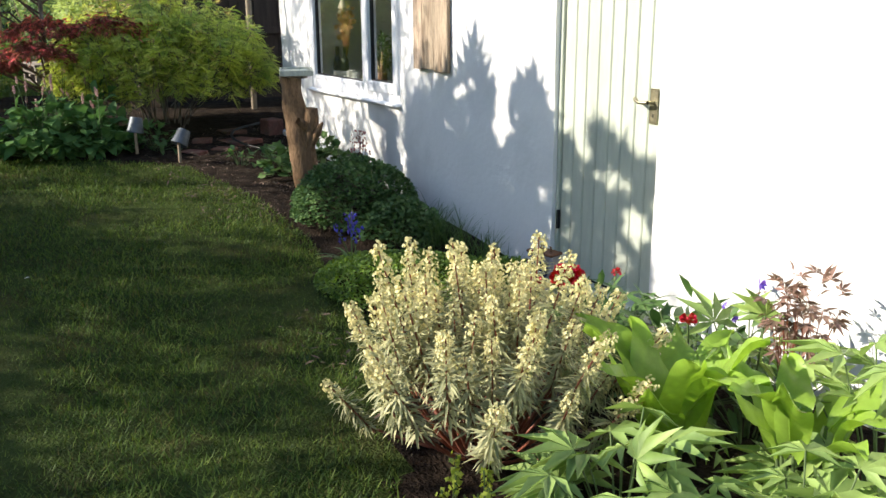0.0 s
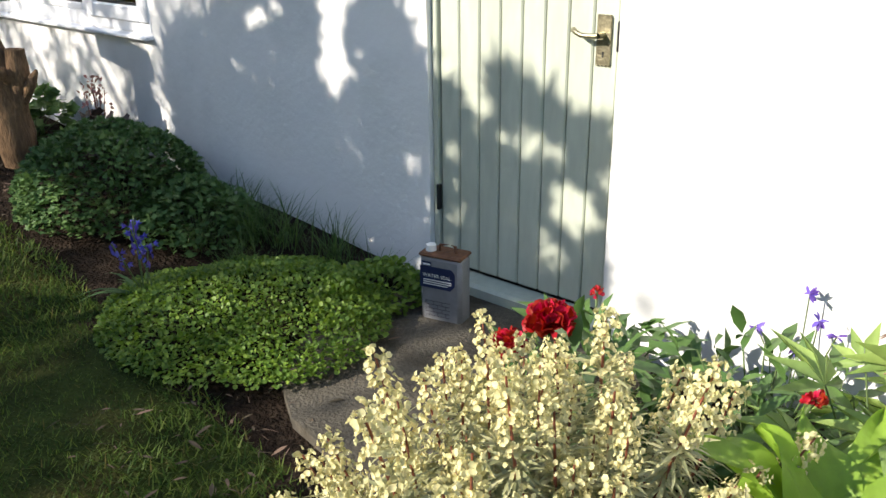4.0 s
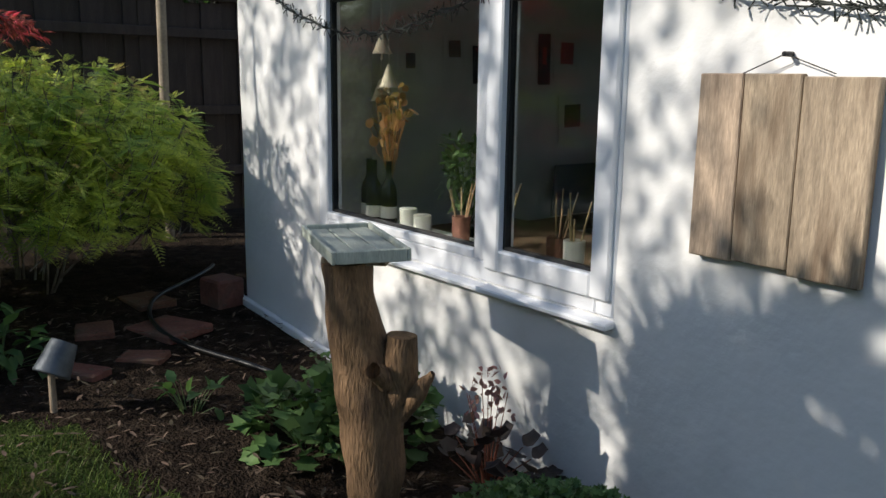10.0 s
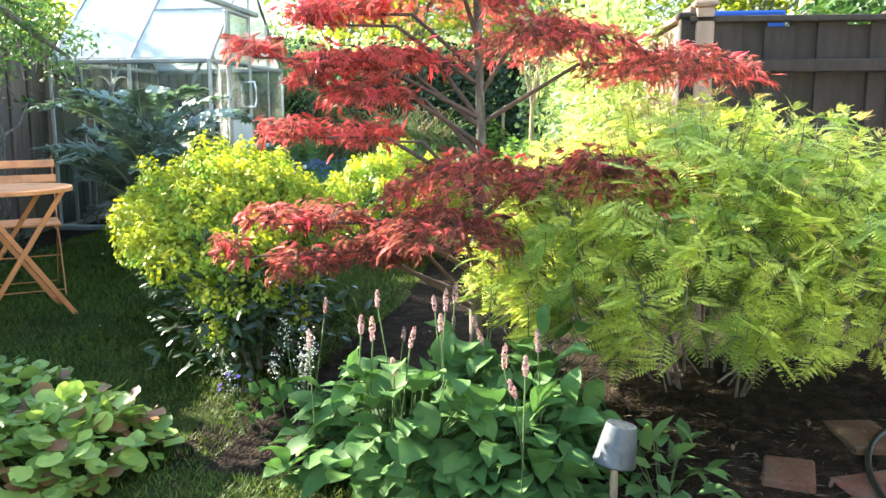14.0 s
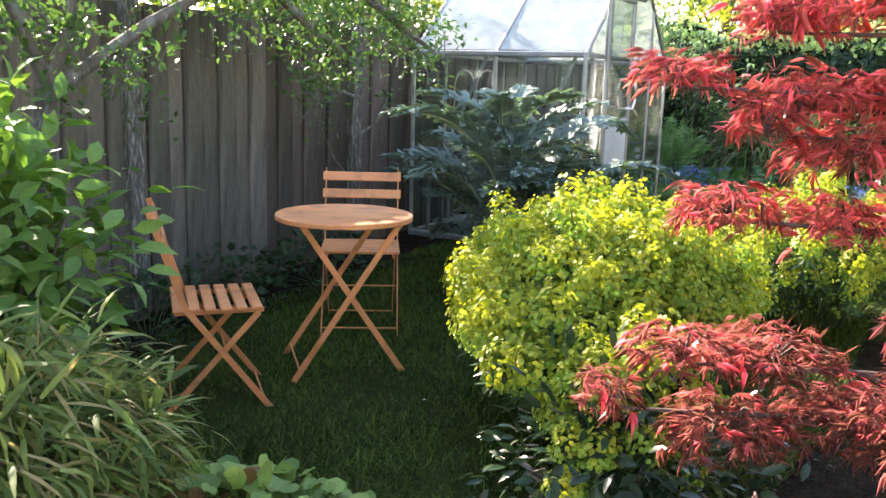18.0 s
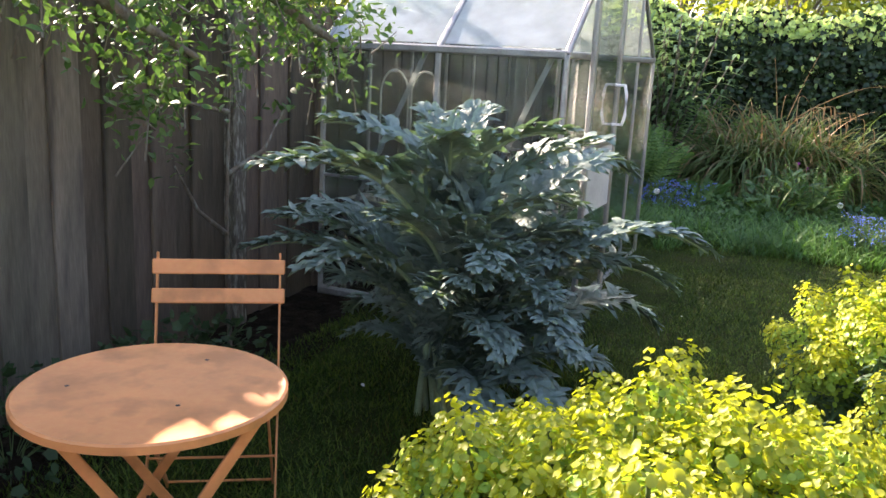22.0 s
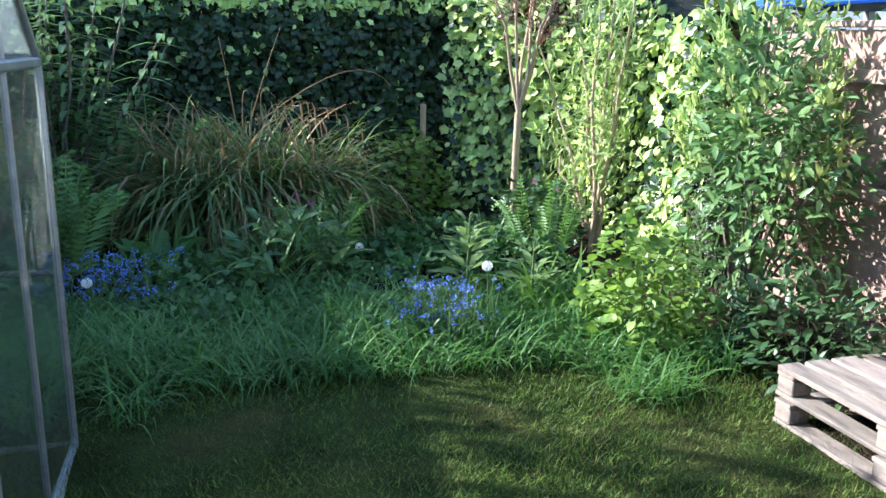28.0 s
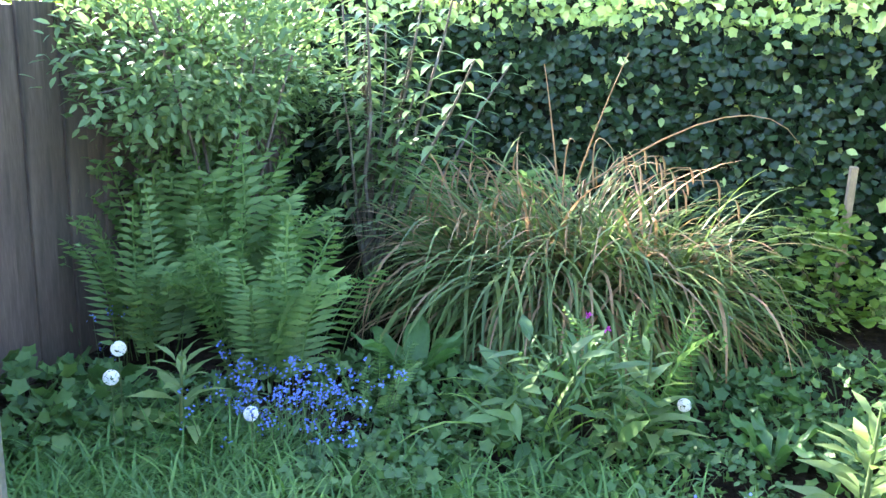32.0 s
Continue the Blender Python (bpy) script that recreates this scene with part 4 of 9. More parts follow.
def build_ground_bits():
    spots = [(-4.05, -0.50, 0.34, 0.26, 20), (-3.75, -0.72, 0.20, 0.13, 48), (-4.18, -0.80, 0.24, 0.17, -15), (-3.72, -0.98, 0.22, 0.11, 30), (-4.5, -0.45, 0.3, 0.2, 5)]
    for i, (x, y, a, b, r) in enumerate(spots):
        o = part("paving_slab", bx(-a / 2, a / 2, -b / 2, b / 2, -0.02, 0.022, 0.008), TERRACOTTA, at=pose(x, y, gz(x) - 0.002, 1.5, -2, r))
        tagged(o, "old terracotta slab sunk in the dark soil", "slab", "terracotta slabs")
    o = part("clay_block", bx(-0.09, 0.09, -0.08, 0.08, 0, 0.17, 0.012), TERRACOTTA, at=pose(-4.30, -0.12, 0.28, 0, 0, 12))
    tagged(o, "dark red clay block standing against the house corner", "block")
    hose = material("black_hose", (0.015, 0.015, 0.015), 0.45, bump=0)
    t = np.linspace(0, 1, 40)
    u = [0, 0.1, 0.2, 0.3, 0.45, 0.6, 0.75, 0.88, 1]
    px = np.interp(t, u, [-4.95, -4.72, -4.57, -4.37, -4.0, -3.7, -3.4, -3.1, -2.75])
    py = np.interp(t, u, [0.12, -0.04, -0.32, -0.50, -0.58, -0.53, -0.38, -0.30, -0.25])
    k = np.ones(7) / 7
    px, py = np.convolve(np.pad(px, 3, "edge"), k, "valid"), np.convolve(np.pad(py, 3, "edge"), k, "valid")
    p = np.stack([px, py, [gz(x) + 0.03 for x in px]], 1)
    tagged(tubes("hose", [(p, 0.011)], hose), "thin black hose snaking over the soil", "hose")
    # concrete apron before the door
    rr = random.Random(2)
    b = bmesh.new()
    edge = [(-0.02, -0.02), (0.02, -0.28), (-0.08, -0.42), (-0.02, -0.62), (0.1, -0.85), (0.35, -1.0), (0.8, -1.1), (1.2, -1.0), (1.25, -0.8), (1.2, -0.5), (1.0, -0.1), (0.95, -0.02)]
    top = [b.verts.new((x, y, 0.028 + rr.uniform(-0.003, 0.003) - 0.006 * max(0, -x))) for x, y in edge]
    low = [b.verts.new((x * 1.0, y, -0.05)) for x, y in edge]
    b.faces.new(top[::-1])
    n = len(edge)
    for i in range(n):
        b.faces.new((top[i], top[(i + 1) % n], low[(i + 1) % n], low[i]))
    bmesh.ops.recalc_face_normals(b, faces=b.faces[:])
    bmesh.ops.triangulate(b, faces=b.faces[:])
    tagged(part("path", b, CONCRETE), "worn brown concrete apron at the door with crumbs of soil", "path", kind="structure")
    litter_m = material("dry_litter", (0.12, 0.085, 0.055), 0.9, vary=0.4, bump=0, island=0.5)
    r = np.random.default_rng(12)
    n = 2600
    x = np.concatenate([r.uniform(-4.6, -1.6, 1700), r.uniform(-0.1, 1.4, 500), r.uniform(-8, -4.5, 400)])
    y = np.concatenate([r.uniform(-1.4, -0.05, 1700), r.uniform(-1.5, -0.1, 500), r.uniform(-3.2, -0.9, 400)])
    pos = np.stack([x, y, [gz(a) + 0.035 for a in x]], 1)
    way = unit(r.normal(size=(n, 3)) * [1, 1, 0.12])
    scatter("leaf_litter", [tri_leaf(0.3, 0.1, 0.1), blade(0.06, 0.2, 3)], oriented(pos, way, np.tile([0.0, 0, 1], (n, 1)), r.uniform(0.015, 0.06, n)), litter_m, kind="stuff")
    tagged(bpy.data.objects["leaf_litter"], "scattered dry leaf bits and twigs on the soil", "litter")


build_ground_bits()


# ---- inside the window ----
def build_room():
    ply = material("paper", (0.62, 0.60, 0.56), 0.9, vary=0.1, bump=0.05)
    red = material("red_print", (0.45, 0.05, 0.03), 0.8, vary=0.2, bump=0)
    black = material("black_print", (0.02, 0.02, 0.022), 0.7, vary=0.2, bump=0)
    desk_m = material("desk_wood", (0.20, 0.13, 0.08), 0.6, vary=0.3, bump=0.1)
    ceramic = material("white_ceramic", (0.62, 0.6, 0.55), 0.5, vary=0.1, bump=0.05)
    bottle_m = material("dark_bottle", (0.012, 0.016, 0.012), 0.08, vary=0.1, bump=0, spec=0.6)
    sill = part("window_board", bx(WX0 + 0.01, WX1 - 0.01, 0.105, 0.30, WZ0 - 0.02, WZ0 + 0.055, 0.004), UPVC)
    tagged(sill, "white inner window board crowded with small things", "window sill", kind="structure")
    zs = WZ0 + 0.055
    o = thing("desk", pose(-2.6, 0.75, 0.08), "brown wooden work desk under the window", "desk")
    part("desktop", bx(-0.85, 0.85, -0.4, 0.35, 0.66, 0.70, 0.005), desk_m, o)
    for sx in (-0.8, 0.8):
        for sy in (-0.35, 0.3):
            part("leg", bx(sx - 0.03, sx + 0.03, sy - 0.03, sy + 0.03, 0, 0.66, 0.004), desk_m, o)

    def lathe(name, prof, mat, x, y, z, label, cat, segs=14, parent=None):
        b = bmesh.new()
        rings = [[b.verts.new((r * math.cos(2 * math.pi * k / segs), r * math.sin(2 * math.pi * k / segs), h)) for k in range(segs)] for r, h in prof]
        for p, q in zip(rings, rings[1:]):
            for k in range(segs):
                b.faces.new((p[k], p[(k + 1) % segs], q[(k + 1) % segs], q[k]))
        b.faces.new(rings[0][::-1])
        b.faces.new(rings[-1])
        o = part(name, b, mat, parent, smooth=True, at=pose(x, y, z))
        if not parent:
            tagged(o, label, cat)
        return o
    bot = [(0.033, 0), (0.036, 0.01), (0.036, 0.14), (0.03, 0.17), (0.013, 0.20), (0.013, 0.27), (0.015, 0.275)]
    for x, y in ((-3.36, 0.19), (-3.29, 0.17), (-3.22, 0.20)):
        b = lathe("bottle", bot, bottle_m, x, y, zs, "dark glass wine bottle on the window board", "bottle")
        lathe("bottle_label", [(0.0368, 0.03), (0.0368, 0.08)], ply, 0, 0, 0, "", "", parent=b)
    for x, h in ((-3.06, 0.09), (-2.96, 0.075)):
        lathe("candle_pot", [(0.03, 0), (0.036, 0.005), (0.037, h), (0.033, h + 0.002)], ceramic, x, 0.19, zs, "small white ceramic pot on the window board", "pot")
    stick = material("brush_wood", (0.4, 0.28, 0.15), 0.6, vary=0.3, bump=0, each=0.5)
    r = np.random.default_rng(6)
    for x, n in ((-2.72, 6), (-2.55, 5), (-2.48, 7), (-2.2, 6), (-2.12, 5)):
        o = thing("brush_jar", pose(x, 0.2, zs), "jar full of paint brushes and pencils", "jar", "brush jars")
        b = bmesh.new()
        bmesh.ops.create_cone(b, cap_ends=True, segments=14, radius1=0.035, radius2=0.037, depth=0.1, matrix=pose(0, 0, 0.052))
        part("jar", b, ceramic if n == 5 else TERRACOTTA, o, smooth=True)
        for k in range(n):
            a = r.uniform(0, 6.28)
            d = np.array([math.cos(a) * 0.3, math.sin(a) * 0.2, 1.0]) * r.uniform(0.12, 0.22)
            p0 = np.array([math.cos(a) * 0.012, math.sin(a) * 0.012, 0.05])
            tubes("brush", [([p0, p0 + d], [0.0035, 0.003])], stick, o, sides=5)
    plant_m = leafy("houseplant_leaf", (0.05, 0.10, 0.03))
    o = thing("potted_plant", pose(-2.88, 0.36, 0.78), "leafy green houseplant in a dark pot behind the glass", "plant")
    lathe("pot", [(0.05, 0), (0.065, 0.1), (0.06, 0.102)], bottle_m, 0, 0, 0, "", "", parent=o)
    p, d = crown(r, 300, (0.13, 0.11, 0.17), (0, 0, 0.33))
    tubes("stemwork", [(bent((0, 0, 0.08), q, 0.0, 5), 0.003) for q in p[:16]], plant_m, o, sides=4)
    scatter("foliage", tri_leaf(0.6), oriented(p, unit(d + r.normal(size=d.shape) * 0.7), d + [0, 0, 1], r.uniform(0.025, 0.055, len(p))), plant_m, o)
    o = thing("succulent", pose(-2.0, 0.22, zs), "small succulent in a white bowl", "plant")
    lathe("bowl", [(0.03, 0), (0.05, 0.05), (0.046, 0.052)], ceramic, 0, 0, 0, "", "", parent=o)
    p, d = crown(r, 60, (0.045, 0.045, 0.03), (0, 0, 0.06), low=0)
    scatter("foliage", tri_leaf(0.5), oriented(p * [0.5, 0.5, 1], d, d + [0, 0, 1], 0.04), plant_m, o)
    lathe("tin", [(0.036, 0), (0.036, 0.035), (0.034, 0.036)], ALU, -1.93, 0.23, zs, "shallow round tin on the window board", "tin")
    # hanging clay bells and dried stems
    clay = material("pale_clay", (0.50, 0.43, 0.33), 0.85, vary=0.15, bump=0.2)
    dried = material("dried_honesty", (0.42, 0.24, 0.10), 0.8, vary=0.3, bump=0, island=0.4, translucent=0.3)
    for x, y, z, s in ((-3.30, 0.22, 1.64, 1.0), (-3.22, 0.2, 1.50, 0.95), (-3.34, 0.24, 1.44, 1.05)):
        o = thing("clay_bell", pose(x, y, z), "pale clay bell hanging on a string inside the window", "bell", "clay bells")
        lathe("bell", [(0.045 * s, -0.06), (0.036 * s, -0.045), (0.024 * s, -0.01), (0.010, 0.025), (0.005, 0.035)], clay, 0, 0, 0, "", "", parent=o)
        tubes("string", [([(0, 0, 0.03), (0, 0, 2.12 - z)], 0.0015)], clay, o, sides=4)
        lathe("clapper", [(0.004, -0.085), (0.008, -0.075), (0.003, -0.06)], clay, 0, 0, 0, "", "", parent=o)
    o = thing("dried_bunch", pose(-3.24, 0.22, zs + 0.27), "bunch of dried honesty stems standing in a bottle", "dried flowers")
    p, d = crown(r, 46, (0.12, 0.06, 0.16), (0, 0, 0.2), shell=0.2)
    tubes("stemwork", [(bent((0, 0, -0.1), q, -0.02, 5, 0.006, r), 0.0018) for q in p], dried, o, sides=4)
    scatter("seed_foliage", lobed(8, 0.05, 0.05, 0.0), oriented(p, unit(r.normal(size=d.shape)), r.normal(size=d.shape), r.uniform(0.025, 0.05, len(p))), dried, o)
    # prints pinned on the side wall: along the wall, up, breadth, height
    wx = HX0 + 0.279
    for y, z, w, h, sheet, motif, mw, mh in ((1.84, 1.60, 0.10, 0.30, black, red, 0.03, 0.10), (2.03, 1.62, 0.22, 0.27, ply, red, 0.11, 0.13), (2.10, 1.24, 0.24, 0.30, ply, black, 0.14, 0.14), (1.38, 1.54, 0.24, 0.26, ply, black, 0.20, 0.21), (1.15, 1.62, 0.15, 0.20, ply, desk_m, 0.08, 0.09),
                                       (1.13, 1.07, 0.16, 0.20, ply, desk_m, 0.05, 0.06), (0.85, 1.55, 0.16, 0.22, ply, black, 0.06, 0.08), (2.55, 1.55, 0.12, 0.30, ply, black, 0.05, 0.05), (1.55, 1.72, 0.14, 0.10, ply, red, 0.10, 0.05)):
        o = thing("poster", pose(wx, y, z, (y * 37 % 9) - 4, 0, 0), "paper print pinned on the workroom wall", "poster", "prints on the wall")
        part("sheet", bx(0.001, 0.005, -w / 2, w / 2, -h / 2, h / 2), sheet, o)
        part("motif", bx(0.0055, 0.008, -mw / 2, mw / 2, -mh / 2 + 0.02, mh / 2 + 0.02), motif, o)
    grey = material("grey_blue_board", (0.16, 0.19, 0.22), 0.7, vary=0.15, bump=0.05)
    o = part("folder", bx(-0.01, 0.01, -0.22, 0.22, -0.16, 0.16, 0.003), grey, at=pose(wx + 0.03, 2.15, 0.80, 0, 4, 0))
    tagged(o, "grey-blue folder leaning against the workroom wall", "folder")
    o = thing("side_shelf", pose(wx + 0.17, 2.05, 0.08), "low wooden shelf under the prints", "shelf")
    part("shelf_board", bx(-0.15, 0.15, -0.5, 0.5, 0.52, 0.55, 0.004), desk_m, o)
    for y in (-0.47, 0.47):
        part("shelf_side", bx(-0.15, 0.15, y - 0.015, y + 0.015, 0, 0.52), desk_m, o)
    o = thing("cabinet", pose(wx + 0.25, 2.95, 0.08), "dark brown wooden cabinet in the workroom", "cabinet")
    part("body", bx(-0.23, 0.23, -0.35, 0.35, 0, 1.0, 0.006), desk_m, o)
    for y in (-0.17, 0.17):
        door = part("door", bx(0.231, 0.245, y - 0.155, y + 0.155, 0.05, 0.95, 0.004), desk_m, o)
        part("knob", bx(0.2455, 0.262, y - 0.01, y + 0.01, 0.5, 0.52, 0.004), BRASSY, door)
    o = thing("armchair", pose(-1.75, 1.5, 0.08), "dark high-backed chair in the workroom", "chair")
    part("seat", bx(-0.3, 0.3, -0.3, 0.3, 0.15, 0.45, 0.06), black, o, smooth=True)
    part("backrest", bx(-0.3, 0.3, 0.2, 0.34, 0.4, 1.1, 0.06), black, o, smooth=True)
    for sx in (-0.26, 0.26):
        for sy in (-0.26, 0.26):
            part("leg", bx(sx - 0.02, sx + 0.02, sy - 0.02, sy + 0.02, 0, 0.16), desk_m, o)


build_room()


# ---- garden furniture ----
def bar(bm, a, b, w, t, side):
    """A flat bar from a to b, w wide across the side direction and t thick."""
    a, b, side = Vector(a), Vector(b), Vector(side).normalized()
    d = (b - a).normalized()
    s = (side - d * side.dot(d)).normalized()
    n = d.cross(s)
    m = Matrix((s, n, d)).transposed().to_4x4()
    m.translation = (a + b) / 2
    return box(bm, -w / 2, w / 2, -t / 2, t / 2, -(b - a).length / 2, (b - a).length / 2, min(w, t) * 0.2, m)


def build_table():
    c = (-5.73, -4.65)
    o = thing("folding_table", pose(*c, gz(c[0]), 0, 0, 136.2), "round orange metal folding cafe table on crossed legs", "table")
    b = bmesh.new()
    segs, prof = 56, [(0.0, 0.743), (0.306, 0.743), (0.318, 0.748), (0.325, 0.744), (0.325, 0.725), (0.321, 0.723), (0.318, 0.735), (0.30, 0.737), (0.0, 0.737)]
    rings = []
    for r, z in prof:
        rings.append([b.verts.new((r * math.cos(2 * math.pi * k / segs), r * math.sin(2 * math.pi * k / segs), z)) for k in range(segs)] if r else [b.verts.new((0, 0, z))])
    for p, q in zip(rings, rings[1:]):
        for k in range(segs):
            k2 = (k + 1) % segs
            if len(p) == 1:
                b.faces.new((p[0], q[k], q[k2]))
            elif len(q) == 1:
                b.faces.new((p[k], q[0], p[k2]))
            else:
                b.faces.new((p[k], q[k], q[k2], p[k2]))
    bmesh.ops.recalc_face_normals(b, faces=b.faces[:])
    top = part("tabletop", b, ORANGE, o, smooth=True)
    for x, y in ((-0.2, 0.06), (0.05, -0.12), (0.14, 0.17)):
        bb = bmesh.new()
        bmesh.ops.create_circle(bb, cap_ends=True, segments=10, radius=0.006, matrix=Matrix.Translation((x, y, 0.7438)))
        part("rivet", bb, IRON, top)
    for s, dy in ((1, 0.205), (-1, 0.165)):
        for y in (-dy, dy):
            part("leg", bar(bmesh.new(), (-0.262 * s, y, 0.0), (0.225 * s, y, 0.731), 0.028, 0.009, (1, 0, 0)), ORANGE, o)
        part("stretcher", bar(bmesh.new(), (-0.235 * s, -dy, 0.055), (-0.235 * s, dy, 0.055), 0.012, 0.008, (0, 0, 1)), ORANGE, o)
        part("top_rail", bar(bmesh.new(), (0.225 * s, -dy, 0.729), (0.225 * s, dy, 0.729), 0.02, 0.01, (1, 0, 0)), ORANGE, o)
    for y in (-0.186, 0.186):
        tubes("pivot", [([(-0.02, y - 0.026, 0.345), (-0.02, y + 0.026, 0.345)], 0.005)], IRON, o)


def build_chair(x, y, yaw, tag):
    o = thing("folding_chair", pose(x, y, gz(x), 0, 0, yaw), tag, "chair", "chairs at the cafe table")
    W = 0.205
    for sx in (-1, 1):
        b = bmesh.new()
        bar(b, (sx * W, 0.215, 0), (sx * W, -0.13, 0.46), 0.026, 0.007, (0, 1, 0))
        bar(b, (sx * W, -0.127, 0.455), (sx * W, -0.255, 0.855), 0.026, 0.007, (0, 1, 0))
        part("long_leg", b, ORANGE, o)
        part("leg", bar(bmesh.new(), (sx * (W - 0.02), -0.215, 0), (sx * (W - 0.02), 0.17, 0.425), 0.026, 0.007, (0, 1, 0)), ORANGE, o)
        part("seat_rail", bar(bmesh.new(), (sx * (W - 0.03), -0.17, 0.432), (sx * (W - 0.03), 0.19, 0.432), 0.02, 0.007, (0, 0, 1)), ORANGE, o)
    for k in range(6):
        y0 = -0.178 + k * 0.063
        b = bx(-0.212, 0.212, y0, y0 + 0.046, 0.440, 0.456, 0.004)
        part("seat_slat", b, ORANGE, o)
    for z in (0.715, 0.810):
        yb = -0.127 - (z - 0.455) / (0.855 - 0.455) * 0.128
        part("back_slat", bx(-0.222, 0.222, -0.006, 0.008, -0.026, 0.026, 0.004, pose(0, yb + 0.008, z, 17, 0, 0)), ORANGE, o)
    for y0, z0, w in ((0.19, 0.035, W), (-0.19, 0.028, W - 0.02), (0.04, 0.235, W)):
        tubes("stretcher", [([(-w, y0, z0), (w, y0, z0)], 0.0045)], ORANGE, o)


build_table()
build_chair(-5.105, -4.875, 49.5, "orange slatted folding chair beside the table, seen from its side")
build_chair(-6.30, -4.965, -55.0, "orange slatted folding chair standing behind the table by the fence")


# ---- greenhouse ----
def build_greenhouse():
    """The glasshouse; its wall panes let the sun through."""
    L, W, E, R = 1.47, 2.3, 1.52, 2.5        # along the eave, across the gable, eave and ridge heights
    o = thing("greenhouse", pose(-8.62, -4.62, 0.46, 0, 0, -178.0), "old aluminium greenhouse with grimy glass and a sliding door", "greenhouse")
    # local: +x runs along the gable away from the path, +y along the eave towards the fence
    def rail(name, a, b, w=0.032, side=(0, 0, 1), par=o):
        return part(name, bar(bmesh.new(), a, b, w, w, side if abs(Vector(side).dot((Vector(b) - Vector(a)).normalized())) < 0.9 else (1, 0.2, 0)), ALU, par)
    for x in (0, W):
        for y in (0, L / 2, L):
            rail("post", (x, y, 0), (x, y, E))
        rail("eave_rail", (x, 0, E), (x, L, E), 0.045)
        rail("base_rail", (x, 0, 0.03), (x, L, 0.03), 0.05)
        rail("mid_rail", (x, 0, 0.75), (x, L, 0.75), 0.02)
        for y in (0, L / 2, L):
            rail("rafter", (x, y, E), (W / 2, y, R))
    rail("ridge", (W / 2, 0, R), (W / 2, L, R), 0.05)
    for y in (0, L):
        rail("gable_rail", (0, y, E), (W, y, E), 0.035)
        rail("gable_base", (0, y, 0.03), (W, y, 0.03), 0.05)
        for x in (0.55, 1.15, 1.75):
            zt = E + (R - E) * (1 - abs(x - W / 2) / (W / 2))
            rail("gable_bar", (x, y, 0), (x, y, zt), 0.026)
    for a, b in (((0, 0.08, E), (0, 0.62, 0.3)), ((0, L / 2 + 0.08, E), (0, L - 0.1, 0.35))):
        part("brace", bar(bmesh.new(), (a[0] + 0.03, *a[1:]), (b[0] + 0.03, *b[1:]), 0.03, 0.006, (0, 1, 0)), ALU, o)
    for k in range(2):
        y0, y1 = L / 2 * k + 0.02, L / 2 * (k + 1) - 0.02
        for x in (0, W):
            part("pane", bx(x - 0.003, x + 0.003, y0, y1, 0.06, 0.74), ALGAE, o).visible_shadow = False
            part("pane", bx(x - 0.003, x + 0.003, y0, y1, 0.76, E - 0.025), ALGAE, o).visible_shadow = False
        for sx in (0, 1):
            for h0, h1 in ((0.03, 0.5), (0.5, 0.98)):
                b = bmesh.new()
                x0, x1 = (h0 * W / 2, h1 * W / 2) if not sx else (W - h0 * W / 2, W - h1 * W / 2)
                z0, z1 = E + (R - E) * h0, E + (R - E) * h1 + (0.012 if h0 < 0.1 else 0)
                q = [(x0, y0, z0), (x0, y1, z0), (x1, y1, z1), (x1, y0, z1)]
                lo, hi = [b.verts.new(p) for p in q], [b.verts.new((p[0], p[1], p[2] + 0.005)) for p in q]
                b.faces.new(lo[::-1])
                b.faces.new(hi)
                for i in range(4):
                    b.faces.new((lo[i], lo[(i + 1) % 4], hi[(i + 1) % 4], hi[i]))
                bmesh.ops.recalc_face_normals(b, faces=b.faces[:])
                part("roof_pane", b, ALGAE_ROOF, o)
    rail("roof_bar", (W * 0.25, L / 2, (E + R) / 2 + 0.01), (W * 0.25, 0, (E + R) / 2 + 0.01), 0.03)
    for y in (0, L):
        for x0, x1 in ((0.02, 0.54), (0.56, 1.14), (1.16, 1.74), (1.76, W - 0.02)):
            if y == 0 and x0 == 0.56:
                continue
            part("pane", bx(x0, x1, y - 0.003, y + 0.003, 0.06, E - 0.02), ALGAE, o).visible_shadow = False
        for x0, x1 in ((0.02, W / 2), (W / 2, W - 0.02)):
            b = bmesh.new()
            pts = [(x0, E + 0.02), (x1, E + 0.02), (W / 2, R - 0.04)]
            lo, hi = [b.verts.new((p, y - 0.003, z)) for p, z in pts], [b.verts.new((p, y + 0.003, z)) for p, z in pts]
            b.faces.new(lo)
            b.faces.new(hi[::-1])
            for i in range(3):
                b.faces.new((lo[i], hi[i], hi[(i + 1) % 3], lo[(i + 1) % 3]))
            part("gable_pane", b, ALGAE, o).visible_shadow = False
    # sliding door hung outside the gable from a rail that runs past the corner
    door = part("door_frame", bmesh.new(), ALU, o)
    y = -0.055
    b = bmesh.new()
    for a, c in (((0.34, y, 0.05), (0.34, y, 1.98)), ((0.96, y, 0.05), (0.96, y, 1.98)), ((0.34, y, 1.98), (0.96, y, 1.98)), ((0.34, y, 0.07), (0.96, y, 0.07)), ((0.34, y, 1.02), (0.96, y, 1.02))):
        bar(b, a, c, 0.05, 0.03, (0, 1, 0) if a[2] == c[2] else (1, 0, 0))
    b.to_mesh(door.data)
    b.free()
    part("pane", bx(0.365, 0.935, y - 0.003, y + 0.003, 1.05, 1.955), ALGAE, door).visible_shadow = False
    part("kick_panel", bx(0.365, 0.935, y - 0.006, y + 0.006, 0.62, 1.0), material("white_panel", (0.55, 0.56, 0.55), 0.6, vary=0.15, bump=0.1), door)
    part("pane", bx(0.365, 0.935, y - 0.003, y + 0.003, 0.1, 0.6), ALGAE, door).visible_shadow = False
